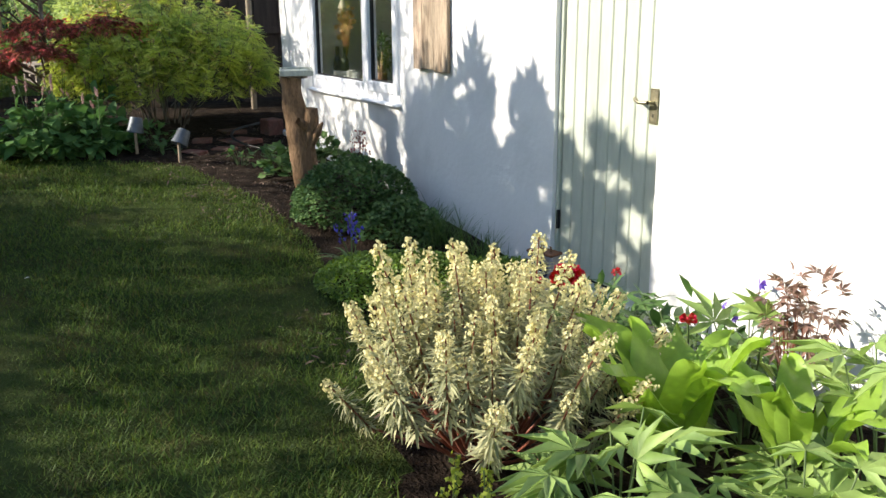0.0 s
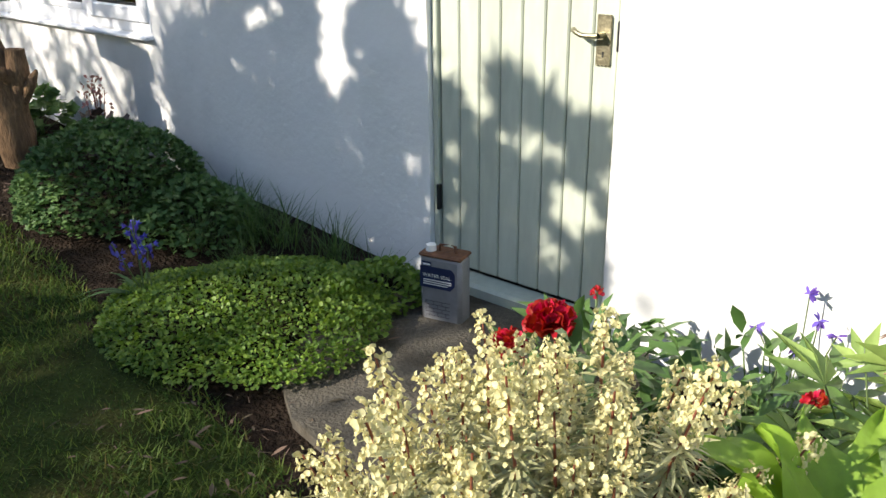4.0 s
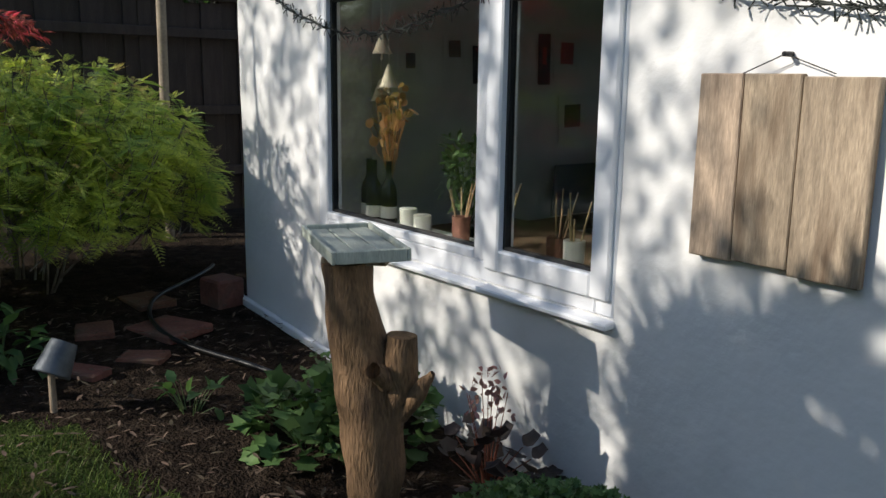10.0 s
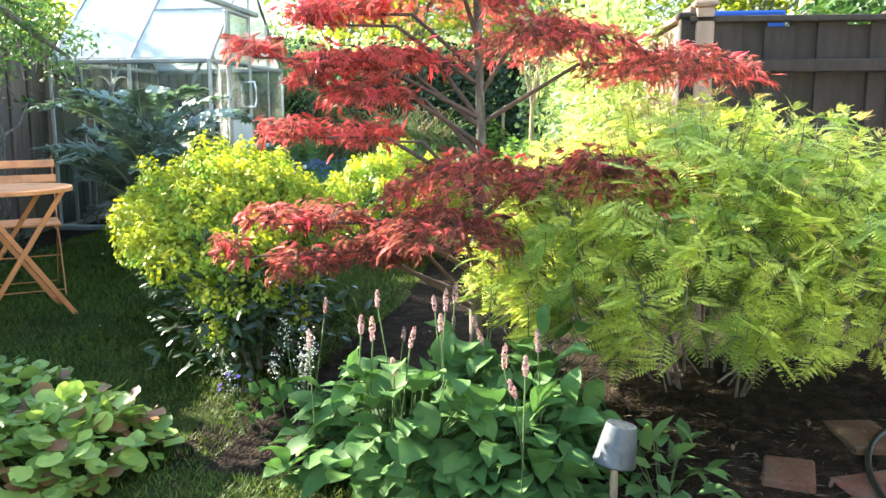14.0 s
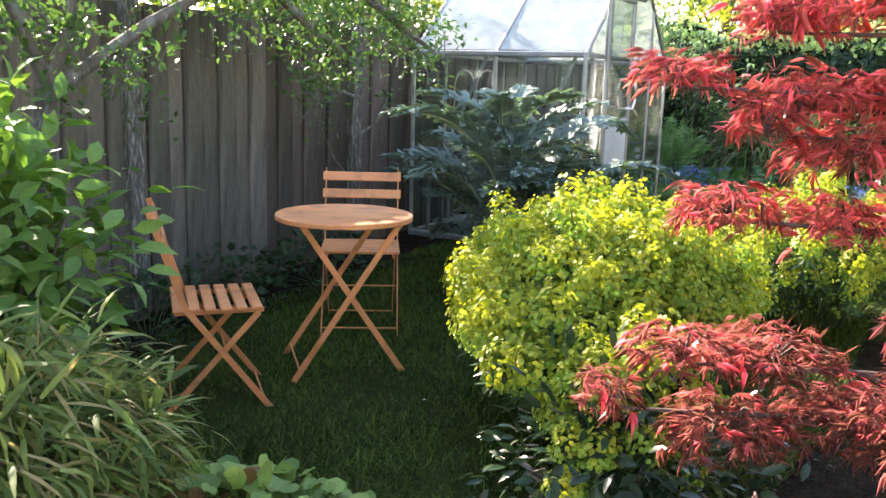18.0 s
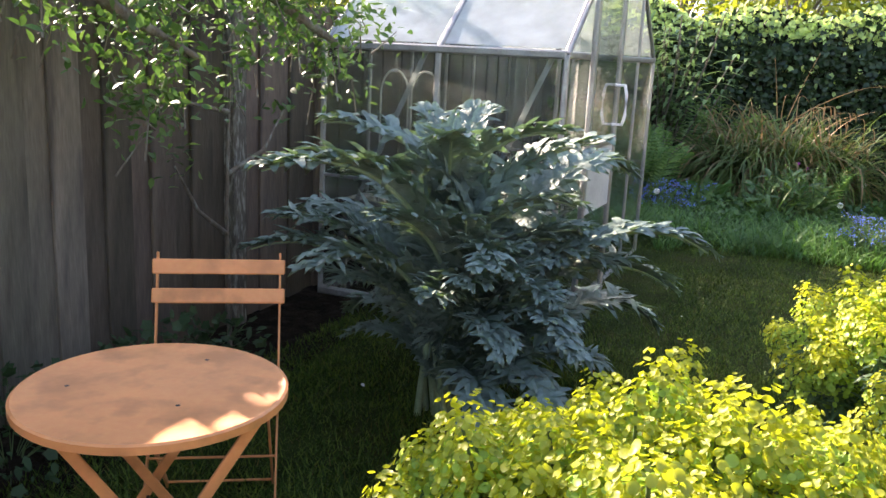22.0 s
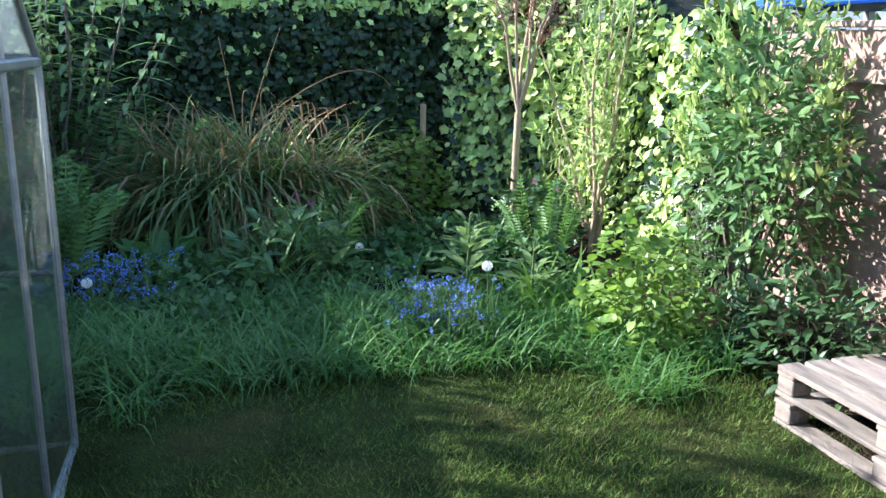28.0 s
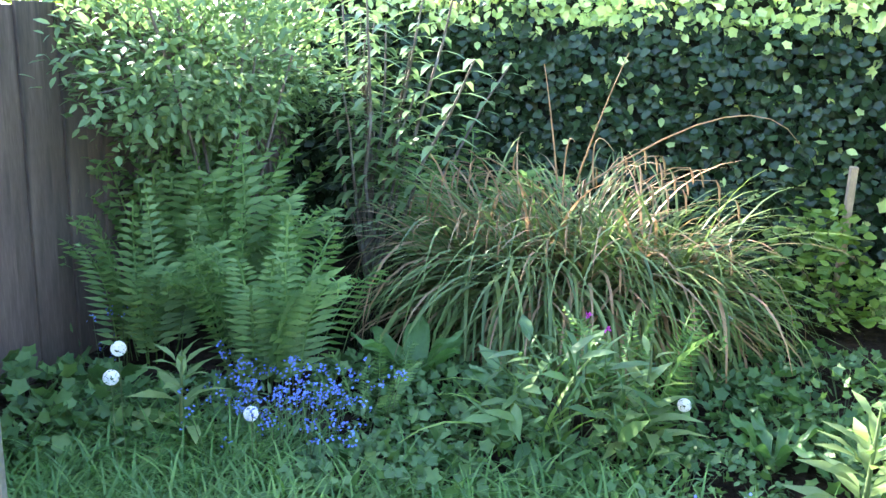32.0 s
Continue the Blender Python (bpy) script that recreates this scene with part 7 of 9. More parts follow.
def build_persicaria():
    m = leafy("bistort_leaf", (0.085, 0.175, 0.05), island=0.3, translucent=0.2, rough=0.6, spec=0.2)
    pink = leafy("bistort_spike", (0.48, 0.30, 0.28), island=0.25)
    shapes = []
    for i in range(5):
        v, f = long_leaf(1.0, 0.56 + 0.05 * (i % 3), 0.42 + 0.1 * i, 0.035, 0.30, 9, seed=i + 5)
        shapes.append(arrays_mesh("leaf", v, f, m, True))
    spike = []
    for i in range(4):
        k = 80
        t = RNG.uniform(0, 1, k)
        ph = RNG.uniform(0, 6.283, k)
        rad = 0.0062 * np.sin(np.pi * (0.12 + 0.8 * t)) + 0.001
        pos = np.stack([np.cos(ph) * rad, np.sin(ph) * rad, t * (0.05 + 0.008 * i)], 1)
        out = np.stack([np.cos(ph), np.sin(ph), 0.5 + 0 * ph], 1)
        v, f = copies(floret(4), oriented(pos, unit(np.cross(out, RNG.normal(size=out.shape))), out, 0.008))
        spike.append(arrays_mesh("flower_spike", v, f, pink))
    for x, y, rx, ry, h, n, sp in ((-4.05, -2.12, 0.34, 0.40, 0.40, 130, 10), (-4.0, -1.72, 0.26, 0.30, 0.34, 90, 6), (-4.35, -1.75, 0.32, 0.4, 0.44, 80, 8)):
        o = plant("bistort", x, y, "leafy bistort clump with slim pale pink flower spikes")
        p, d = crown(RNG, n, (rx, ry, h), (0, 0, 0.02), shell=0.72, low=0.05)
        tubes("stemwork", stems_to(p, 0.1, 0.003), STEM, o, sides=4)
        for t in oriented(p, jit(d * [1, 1, 0.1] + [0, 0, -0.25], 0.35), jit(UP + d * 0.35, 0.25), RNG.uniform(0.11, 0.18, len(p))):
            put("leaf", shapes[int(RNG.integers(0, 5))], o, at=Matrix([list(map(float, row)) for row in t] + [[0, 0, 0, 1]]))
        p, d = crown(RNG, n * 2, (rx * 0.85, ry * 0.85, h * 0.8), (0, 0, 0.02), shell=0.5, low=0.05)
        scatter("inner_foliage", [tri_leaf(0.66, 0.2, 0.3, 0.03), tri_leaf(0.58, 0.25, 0.45, -0.03, 0.7)], oriented(p, jit(d * [1, 1, 0.1] + [0, 0, -0.1], 0.4), jit(UP + d * 0.5, 0.3), RNG.uniform(0.09, 0.15, len(p))), m, o)
        for i in range(sp):
            a = np.array([RNG.normal(0, rx * 0.5), RNG.normal(0, ry * 0.5), 0.1])
            t = a + [RNG.normal(0, 0.05), RNG.normal(0, 0.05), RNG.uniform(0.28, 0.50)]
            tubes("flower_stem", [(bent(a, t, 0, 4), 0.0026)], STEM, o, sides=4)
            put("flower_spike", spike[i % 4], o, at=aimed(t, unit(t - a + RNG.normal(0, 0.03, 3)), RNG.uniform(0.9, 1.25), i))
    white = leafy("foam_flower", (0.62, 0.6, 0.55), island=0.15)
    o = plant("foam_flower", -4.42, -2.62, "airy white foam flowers over low leaves", "flower")
    st, bp = [], []
    for i in range(9):
        a = np.array([RNG.normal(0, 0.09), RNG.normal(0, 0.09), 0.0])
        t = a + [RNG.normal(0, 0.03), RNG.normal(0, 0.03), RNG.uniform(0.2, 0.36)]
        st.append((bent(a, t, 0, 4), 0.002))
        bp.append(t + RNG.normal(0, 1, (46, 3)) * [0.014, 0.014, 0.035])
    tubes("stemwork", st, STEM, o, sides=4)
    bp = np.concatenate(bp)
    scatter("blossom", floret(5), oriented(bp, unit(RNG.normal(size=bp.shape)), RNG.normal(size=bp.shape), 0.009), white, o)
    p, d = crown(RNG, 70, (0.22, 0.2, 0.12), (0, 0, 0.02), low=0.1)
    scatter("foliage", lobed(5, 0.25, 0.1, 0.2), oriented(p, jit(d, 0.4), jit(UP + 0 * d, 0.3), 0.06), m, o)
    gloss = leafy("glossy_dark_leaf", (0.028, 0.055, 0.022), island=0.3, rough=0.3, translucent=0.1)
    bush("dark_evergreen", -5.0, -2.98, (0.42, 0.36, 0.28), 0.28, gloss, tri_leaf(0.42, 0.2, 0.2), (0.05, 0.085), 900, "low dark glossy evergreen at the bed edge", low=-0.6)
    mound("violet", -4.62, -2.95, 0.1, 0.08, 0.1, leafy("violet_flower", (0.14, 0.10, 0.45)), floret(5, 0.4), (0.02, 0.03), 16, "a few violet-blue flowers at the lawn edge", stems=6, category="flower")


build_persicaria()


SPURGE_HEADS = []


def build_yellow_spurge(x, y, rx, ry, h, heads, label):
    green = bpy.data.materials.get("spurge_leaf") or leafy("spurge_leaf", (0.075, 0.14, 0.055), island=0.3, translucent=0.25)
    yellow = bpy.data.materials.get("spurge_bract") or leafy("spurge_bract", (0.40, 0.43, 0.055), island=0.18, translucent=0.4)
    lime = bpy.data.materials.get("spurge_lime") or leafy("spurge_lime", (0.30, 0.42, 0.07), island=0.2, translucent=0.35)
    if not SPURGE_HEADS:
        cups = [lobed(2, 0.14, 0.35, 0.0), lobed(8, 0.05, 0.45, 0.0)]
        for i in range(7):
            hl, tufts = (0.10, 0.14, 0.17, 0.12, 0.15, 0.09, 0.19)[i], 24
            pieces = []
            for lo, hi, mat, size in ((0.0, 0.55, lime, (0.014, 0.022)), (0.45, 1.0, yellow, (0.013, 0.021))):
                u = np.repeat(np.linspace(lo, hi, tufts), 4)
                ph = np.repeat(np.arange(tufts) * 2.4 + i, 4)
                rad = 0.022 + 0.034 * np.sin(np.pi * np.clip(0.25 + 0.72 * u, 0, 1))
                mid = np.stack([np.cos(ph) * rad, np.sin(ph) * rad, (u - 0.75) * hl + 0.012 * np.sin(3 * ph)], 1) + RNG.normal(0, 0.009, (len(u), 3))
                out = unit(np.stack([np.cos(ph), np.sin(ph), 0.55 + 0.6 * u], 1))
                pieces.append((*copies(cups, oriented(mid, unit(np.cross(out, RNG.normal(size=out.shape))), jit(out + UP * 0.3, 0.3), RNG.uniform(*size, len(mid)))), mat))
            k = 26
            ph = np.arange(k) * 2.4
            way = np.stack([np.cos(ph), np.sin(ph), RNG.uniform(-0.5, 0.2, k)], 1)
            pieces.append((*copies(tri_leaf(0.26, 0.2, 0.3), oriented(np.stack([0 * ph, 0 * ph, -hl - RNG.uniform(-0.02, 0.16, k)], 1), way, jit(UP + 0 * way, 0.2), RNG.uniform(0.05, 0.085, k))), green))
            SPURGE_HEADS.append(multi_mesh("flower_head", pieces))
    o = plant("yellow_spurge", x, y, label, "shrub")
    st, gp, gw = [], [], []
    for i in range(heads):
        a, rr = i * 2.39996 + RNG.normal(0, 0.15), math.sqrt((i + 0.5) / heads) * RNG.uniform(0.93, 1.04)
        wob = 0.88 + 0.12 * math.sin(3 * a + 1)
        top = np.array([math.cos(a) * rr * rx * wob, math.sin(a) * rr * ry * wob, h * (1 - 0.42 * rr ** 2.2) + RNG.normal(0, 0.06)])
        foot = np.array([top[0] * 0.35, top[1] * 0.35, 0])
        st.append((bent(foot, top, 0, 5), np.linspace(0.006, 0.004, 5)))
        k = 26
        t = RNG.uniform(0.3, 0.85, k)
        ph = RNG.uniform(0, 6.283, k)
        gp.append(foot + (top - foot) * t[:, None] + np.stack([np.cos(ph), np.sin(ph), 0 * ph], 1) * RNG.uniform(0.01, 0.07, k)[:, None])
        gw.append(np.stack([np.cos(ph), np.sin(ph), RNG.uniform(-0.3, 0.6, k)], 1))
        ax = unit((top - foot) * [0.8, 0.8, 1] + RNG.normal(0, 0.06, 3))
        put("flower_head", SPURGE_HEADS[int(RNG.integers(0, 7))], o, at=aimed(top, ax, RNG.uniform(0.85, 1.2), RNG.uniform(0, 6.28)))
    tubes("stemwork", st, STEM, o, sides=4)
    gp, gw = np.concatenate(gp), np.concatenate(gw)
    s = np.arange(len(gp)) % 2 == 0
    scatter("leaf_foliage", tri_leaf(0.28, 0.2, 0.3), oriented(gp[s], gw[s], jit(UP + 0 * gw[s], 0.2), RNG.uniform(0.05, 0.09, s.sum())), green, o)
    scatter("bract_foliage", [lobed(2, 0.14, 0.35, 0.0), lobed(8, 0.05, 0.45, 0.0)], oriented(gp[~s], unit(np.cross(gw[~s], RNG.normal(size=gw[~s].shape))), jit(unit(gw[~s]) + UP * 0.7, 0.3), RNG.uniform(0.016, 0.028, (~s).sum())), lime, o)


build_yellow_spurge(-5.77, -3.39, 0.87, 0.72, 0.87, 225, "large mound of acid-yellow spurge in full flower")
build_yellow_spurge(-5.02, -3.02, 0.36, 0.30, 0.62, 36, "small clump of acid-yellow spurge under the maple")
build_yellow_spurge(-6.45, -3.52, 0.42, 0.36, 0.64, 40, "low clump of acid-yellow spurge between two larger ones")
build_yellow_spurge(-7.80, -2.80, 0.82, 0.66, 0.74, 105, "wide clump of acid-yellow spurge at the lawn edge")


# -- the left side --
def build_left():
    bam = leafy("bamboo_leaf", (0.15, 0.205, 0.055), island=0.4, translucent=0.25, spec=0.12)
    straw = leafy("bamboo_straw", (0.30, 0.25, 0.10), island=0.3, translucent=0.25, spec=0.12)
    for x, y, rx, ry, h, n in ((-2.95, -4.30, 0.55, 0.50, 1.35, 4200), (-3.66, -4.28, 0.49, 0.42, 0.82, 6200), (-3.45, -4.75, 0.5, 0.45, 0.85, 2600)):
        o = plant("dwarf_bamboo", x, y, "dense clump of narrow-leaved dwarf bamboo with straw tips", "bamboo")
        c, d = crown(RNG, n // 6, (rx, ry, h * 0.52), (0, 0, h * 0.5), shell=0.6, lumps=0.25, seeds=24)
        tubes("canework", stems_to(c[:90], 0.4, 0.004, 0, 5), STEM, o, sides=4)
        k = RNG.integers(0, len(c), n)
        p = c[k] + RNG.normal(0, 0.05, (n, 3))
        w = jit(d[k] * [1, 1, 0.3] + [0, 0, -0.2], 0.5)
        lm = oriented(p, w, jit(UP + 0 * w, 0.4), RNG.uniform(0.08, 0.16, n))
        s = RNG.random(n) < 0.3
        scatter("foliage", [blade(0.12, 0.5, 3), blade(0.16, 0.9, 3)], lm[~s], bam, o)
        scatter("dry_foliage", blade(0.08, 0.6, 3), lm[s], straw, o)
    epi = leafy("barrenwort_leaf", (0.25, 0.37, 0.09), island=0.35, translucent=0.25)
    epir = leafy("barrenwort_red", (0.22, 0.12, 0.05), island=0.3, translucent=0.25)
    for x, y, rx, ry, n in ((-3.98, -3.38, 0.36, 0.34, 520), (-4.18, -3.92, 0.40, 0.42, 600)):
        o = plant("barrenwort", x, y, "low carpet of heart-shaped green leaves tinged with red")
        p, d = crown(RNG, n, (rx, ry, 0.22), (0, 0, 0.02), shell=0.75, low=0.1)
        tubes("stemwork", stems_to(p[:60], 0.15, 0.002), STEM, o, sides=4)
        lm = oriented(p, jit(d * [1, 1, 0.1] + [0, 0, -0.15], 0.4), jit(UP + d * 0.5, 0.25), RNG.uniform(0.055, 0.095, len(p)))
        s = RNG.random(len(p)) < 0.14
        tm = [lobed(5, 0.07, 0.15, 0.3, 0.05), lobed(7, 0.05, 0.2, 0.35, 0.08), lobed(3, 0.12, 0.12, 0.3, 0.05)]
        scatter("foliage", tm, lm[~s], epi, o)
        scatter("reddened_foliage", tm, lm[s], epir, o)
    mock = leafy("mock_orange_leaf", (0.15, 0.265, 0.05), island=0.3, translucent=0.3)
    bush("mock_orange", -4.22, -5.10, (0.38, 0.38, 0.58), 0.74, mock, tri_leaf(0.55, 0.2, 0.35), (0.085, 0.14), 1700, "leafy bright green shrub in front of the fence", stems=22, clumps=10)
    ivyd = leafy("shade_weed_leaf", (0.04, 0.08, 0.03), island=0.3)
    for x, y, rx, n in ((-5.5, -5.75, 0.5, 420), (-6.9, -5.75, 0.6, 460), (-4.3, -5.3, 0.5, 300), (-6.2, -5.85, 0.4, 260)):
        mound("shade_weeds", x, y, rx, 0.28, 0.3, ivyd, [tri_leaf(0.5), lobed(5, 0.3, 0.1, 0.2)], (0.03, 0.07), n, "dim tangle of low weeds at the foot of the fence", shell=0.6)
    apple = leafy("apple_leaf", (0.08, 0.15, 0.038), island=0.35, translucent=0.3)
    o = plant("apple_tree", -4.85, -5.62, "old apple tree trained along the fence with grey branches", "tree")
    arms = [np.array([(0, 0, -0.05), (0.04, 0.05, 0.8), (0.02, 0.08, 1.35)]), np.array([(0.02, 0.08, 1.35), (0.22, 0.1, 1.75), (0.3, 0.12, 2.3)]), np.array([(0.02, 0.08, 1.35), (-0.1, 0.1, 1.6), (-0.12, 0.1, 2.3)]),
             np.array([(0.02, 0.08, 1.3), (-0.45, 0.16, 1.62), (-1.1, 0.2, 1.95), (-1.9, 0.1, 2.05), (-2.8, 0.05, 1.95)]), np.array([(-1.1, 0.2, 1.95), (-1.5, 0.22, 1.7), (-1.9, 0.2, 1.55)]),
             np.array([(-1.9, 0.1, 2.05), (-2.4, 0.25, 1.75), (-2.75, 0.3, 1.6)])]
    tubes("trunk", [(arms[0], [0.07, 0.055, 0.05])], BARK, o, sides=10)
    limbs("branch", [(l, np.linspace(0.034, 0.012, len(l))) for l in arms[1:]], BARK, o, sides=7)
    cl = []
    for l in arms[1:]:
        t = RNG.uniform(0.25, 1.0, 26)
        k = np.linspace(0, 1, len(l))
        cl.append(np.stack([np.interp(t, k, l[:, j]) for j in range(3)], 1) + RNG.normal(0, 1, (26, 3)) * [0.2, 0.12, 0.16])
    extra = np.stack([RNG.uniform(-2.9, -0.5, 95), RNG.normal(0.0, 0.16, 95), RNG.normal(1.92, 0.16, 95)], 1)
    # an unseen high crown, added to dapple the house wall round the window
    wx, wz = RNG.uniform(-4.22, -1.30, 900), RNG.uniform(-0.1, 2.2, 900)
    want = np.where(wz < 0.75, 0.9, np.where(wx < -1.75, 0.62, 0.60)) * np.clip((-1.25 - wx) / 0.2, 0.25, 1)
    patchy = np.array([noise.noise(Vector((a * 2.6, b * 1.5, 3))) for a, b in zip(wx, wz)]) * 0.9
    ok = RNG.random(900) < want + patchy
    far = 5.4 / -sun_dir.y
    top_cl = np.stack([wx + far * sun_dir.x + 4.85, np.full(900, 0.22) + RNG.normal(0, 0.12, 900), wz + far * sun_dir.z - gz(-4.85)], 1)[ok]
    cl = np.concatenate(cl + [extra])
    # the leader is there to carry that added crown
    tubes("leader", [(np.array([(0.3, 0.12, 2.3), (0.34, 0.16, 3.4), (0.0, 0.2, 5.2)]), [0.022, 0.016, 0.006])], BARK, o)
    tubes("twigwork", [(np.stack([c - [0, 0, 0.12] + RNG.normal(0, 0.05, 3), c]), [0.005, 0.002]) for c in cl], BARK, o, sides=4)
    k = RNG.integers(0, len(cl), 6800)
    p = cl[k] + RNG.normal(0, 0.06, (len(k), 3))
    w = unit(RNG.normal(size=p.shape) + [0, 0, 0.2])
    scatter("foliage", tri_leaf(0.55, 0.2, 0.2), oriented(p, w, jit(UP + 0 * w, 0.5), RNG.uniform(0.03, 0.06, len(p))), apple, o)
    k = np.repeat(np.arange(len(top_cl)), 11)
    p = top_cl[k] + RNG.normal(0, 1, (len(k), 3)) * [0.04, 0.05, 0.075]
    w = jit(np.tile([0.05, 0.1, -1.0], (len(k), 1)), 0.35)
    scatter("added_high_foliage", tri_leaf(0.42, 0.1, 0.15), oriented(p, w, jit(np.tile(np.array(sun_dir), (len(k), 1)), 0.6), RNG.uniform(0.05, 0.095, len(k))), apple, o)
    # an espaliered side branch on dark fence near the greenhouse
    o = plant("wall_trained_stem", -7.55, -5.95, "bare trained stem with a few leaf tufts on the fence", "tree")
    st = [np.array([(0, 0, 0), (0.02, 0, 0.7), (-0.02, 0, 1.5)]), np.array([(0.02, 0, 0.6), (0.25, 0.03, 0.75), (0.42, 0.05, 0.98)]), np.array([(0.0, 0, 0.9), (-0.25, 0.02, 1.0), (-0.4, 0.03, 1.2)]), np.array([(0, 0, 1.2), (0.3, 0.03, 1.25), (0.55, 0.05, 1.3)])]
    limbs("branch", [(s, np.linspace(0.014, 0.005, len(s))) for s in st], BARK, o)
    p = np.concatenate([s[-1] + RNG.normal(0, 0.05, (16, 3)) for s in st])
    w = unit(RNG.normal(size=p.shape))
    scatter("foliage", tri_leaf(0.6), oriented(p, w, jit(UP + 0 * w, 0.5), 0.055), apple, o)


build_left()


def build_cardoon():
    silver = material("cardoon_leaf", (0.215, 0.285, 0.25), 0.5, vary=0.35, scale=9, fine=45, bump=0.38, bump_dist=0.015, translucent=0.25, spec=0.4, through=(0.13, 0.23, 0.07))
    rib = material("cardoon_rib", (0.26, 0.34, 0.20), 0.6, vary=0.2, bump=0)
    base = np.array([-7.42, -4.66])
    o = plant("cardoon", base[0], base[1], "huge silvery cardoon with jagged arching leaves", "plant")
    # tips of the main leaves over the crown: across, along, up
    aims = [(-0.68, 0.80, 0.76), (0.74, -0.31, 1.14), (-0.63, -0.50, 1.22), (-0.56, -0.13, 1.26), (-0.56, 0.72, 0.60), (0.27, -0.30, 0.62), (0.45, 0.32, 0.75), (0.15, 0.5, 0.5), (0.55, -0.05, 0.95), (-0.10, 0.45, 0.85),
            (-0.85, 0.32, 1.05), (-0.22, -0.70, 0.95), (0.32, 0.16, 1.22), (-0.9, -0.25, 0.95), (0.05, 0.25, 1.28), (-0.30, 0.35, 1.2), (0.45, -0.55, 0.75), (0.55, 0.12, 0.7), (0.45, 0.62, 0.32), (-0.2, 0.55, 0.3), (0.68, -0.15, 0.8), (0.6, 0.4, 0.3), (-0.8, 0.6, 0.35), (0.1, -0.4, 1.25), (0.5, 0.25, 0.85), (-0.3, 0.5, 0.7), (0.1, 0.48, 0.66), (0.36, 0.33, 0.75), (-0.5, 0.48, 0.78), (0.0, 0.3, 0.95), (-0.5, 0.32, 0.9), (0.35, 0.58, 0.55)]
    for i in range(12):
        a, k = i * 2.4 + 0.5, (i % 5) / 4
        aims.append((math.cos(a) * (0.45 + 0.32 * k), math.sin(a) * (0.45 + 0.32 * k) * (0.7 if math.sin(a) > 0 else 1), (1.12 if math.sin(a) < 0.3 else 0.95) - 0.55 * k))
    r = random.Random(14)
    meshes = []
    for i, (ax, ay, az) in enumerate(aims):
        reach, bow = math.hypot(ax, ay), 1.9 if i in (0, 4) else r.uniform(1.4, 2.2)
        best = None
        for rise in np.linspace(0.7, 2.1, 50):
            a = rise - bow * np.linspace(0, 0.94, 20)[1:] ** 1.5
            ey, ez = np.cos(a).mean(), np.sin(a).mean()
            e = abs(math.atan2(ez, ey) - math.atan2(az, reach)) if ey > 0 else 9
            if best is None or e < best[0]:
                best = (e, rise, math.hypot(reach, az) / math.hypot(ey, ez) / 0.94)
        (v, f), (rv, rf) = cardoon_leaf(best[2], i + 3, bow, best[1], r.uniform(0.14, 0.185))
        me, rb = arrays_mesh("leaf", v, f, silver, True), arrays_mesh("rib", rv, rf, rib, True)
        meshes.append((me, rb))
        yaw = math.degrees(math.atan2(ay, ax)) - 90
        q = put("leaf", me, o, at=pose(ax * 0.05, ay * 0.05, 0.0, 0, r.uniform(-8, 8), yaw))
        put("rib", rb, q)
    for i in range(10):
        me, rb = meshes[(i * 7 + 3) % len(meshes)]
        k = r.uniform(0.5, 0.82)
        q = put("leaf", me, o, at=pose(r.uniform(-0.1, 0.1), r.uniform(-0.1, 0.1), 0.0, 0, r.uniform(-15, 15), i * 137.5) @ Matrix.Diagonal((k, k, k, 1)))
        put("rib", rb, q)


build_cardoon()


# ---- the far end of the garden ----
def tree(name, x, y, h, r, mat, label, size=(0.07, 0.13), n=5200, trunk=0.09, zc=None, bark=BARK, low=-0.7):
    """A tree: tapered trunk, limbs and a lobed crown of many leaves in clumps."""
    o = plant(name, x, y, label, "tree")
    zc = zc or h - r * 0.9
    c, d = crown(RNG, n // 14, (r, r, r * 0.9), (0, 0, zc), shell=0.35, lumps=0.4, low=low, seeds=12)
    tr = np.array([(0, 0, -0.1), (0.03, 0.02, zc * 0.4), (-0.03, 0.03, zc * 0.75), (0.02, 0, zc + r * 0.4)])
    tubes("trunk", [(tr, [trunk, trunk * 0.8, trunk * 0.6, trunk * 0.2])], bark, o, sides=9)
    arms = []
    for q in c[:26]:
        f0 = min(max(q[2] - r * 0.7, zc * 0.4), zc + r * 0.2)
        a = np.array([np.interp(f0, tr[:, 2], tr[:, k]) for k in range(3)])
        arms.append((np.stack([a, a * 0.45 + q * 0.55 + [0, 0, 0.1 * r], q]), [trunk * 0.35, trunk * 0.2, trunk * 0.07]))
    limbs("limb", arms, bark, o, sides=5)
    k = RNG.integers(0, len(c), n)
    p = c[k] + RNG.normal(0, 1, (n, 3)) * r * 0.085
    w = jit(d[k] + [0, 0, -0.1], 0.7)
    scatter("foliage", small_leaf(0.5), oriented(p, w, jit(UP + 0 * w, 0.5), RNG.uniform(*size, n)), mat, o)
    return o


# outline of the crown's shade on the house wall: along the wall and up
SHADE_TOP = [(-1.70, 0.62), (-1.52, 0.84), (-1.36, 0.90), (-1.16, 0.98), (-1.0, 1.03), (-0.93, 1.10), (-0.89, 1.26), (-0.83, 1.42), (-0.78, 1.28), (-0.71, 1.30), (-0.66, 1.12), (-0.60, 0.97), (-0.52, 0.90), (-0.40, 0.97), (-0.28, 1.02), (-0.15, 1.0), (-0.09, 0.84), (0.0, 0.80), (0.1, 0.85),
             (0.17, 0.82), (0.26, 0.93), (0.38, 0.88), (0.46, 0.86), (0.55, 0.79), (0.65, 0.76), (0.70, 0.58), (0.74, 0.34), (0.80, 0.10)]
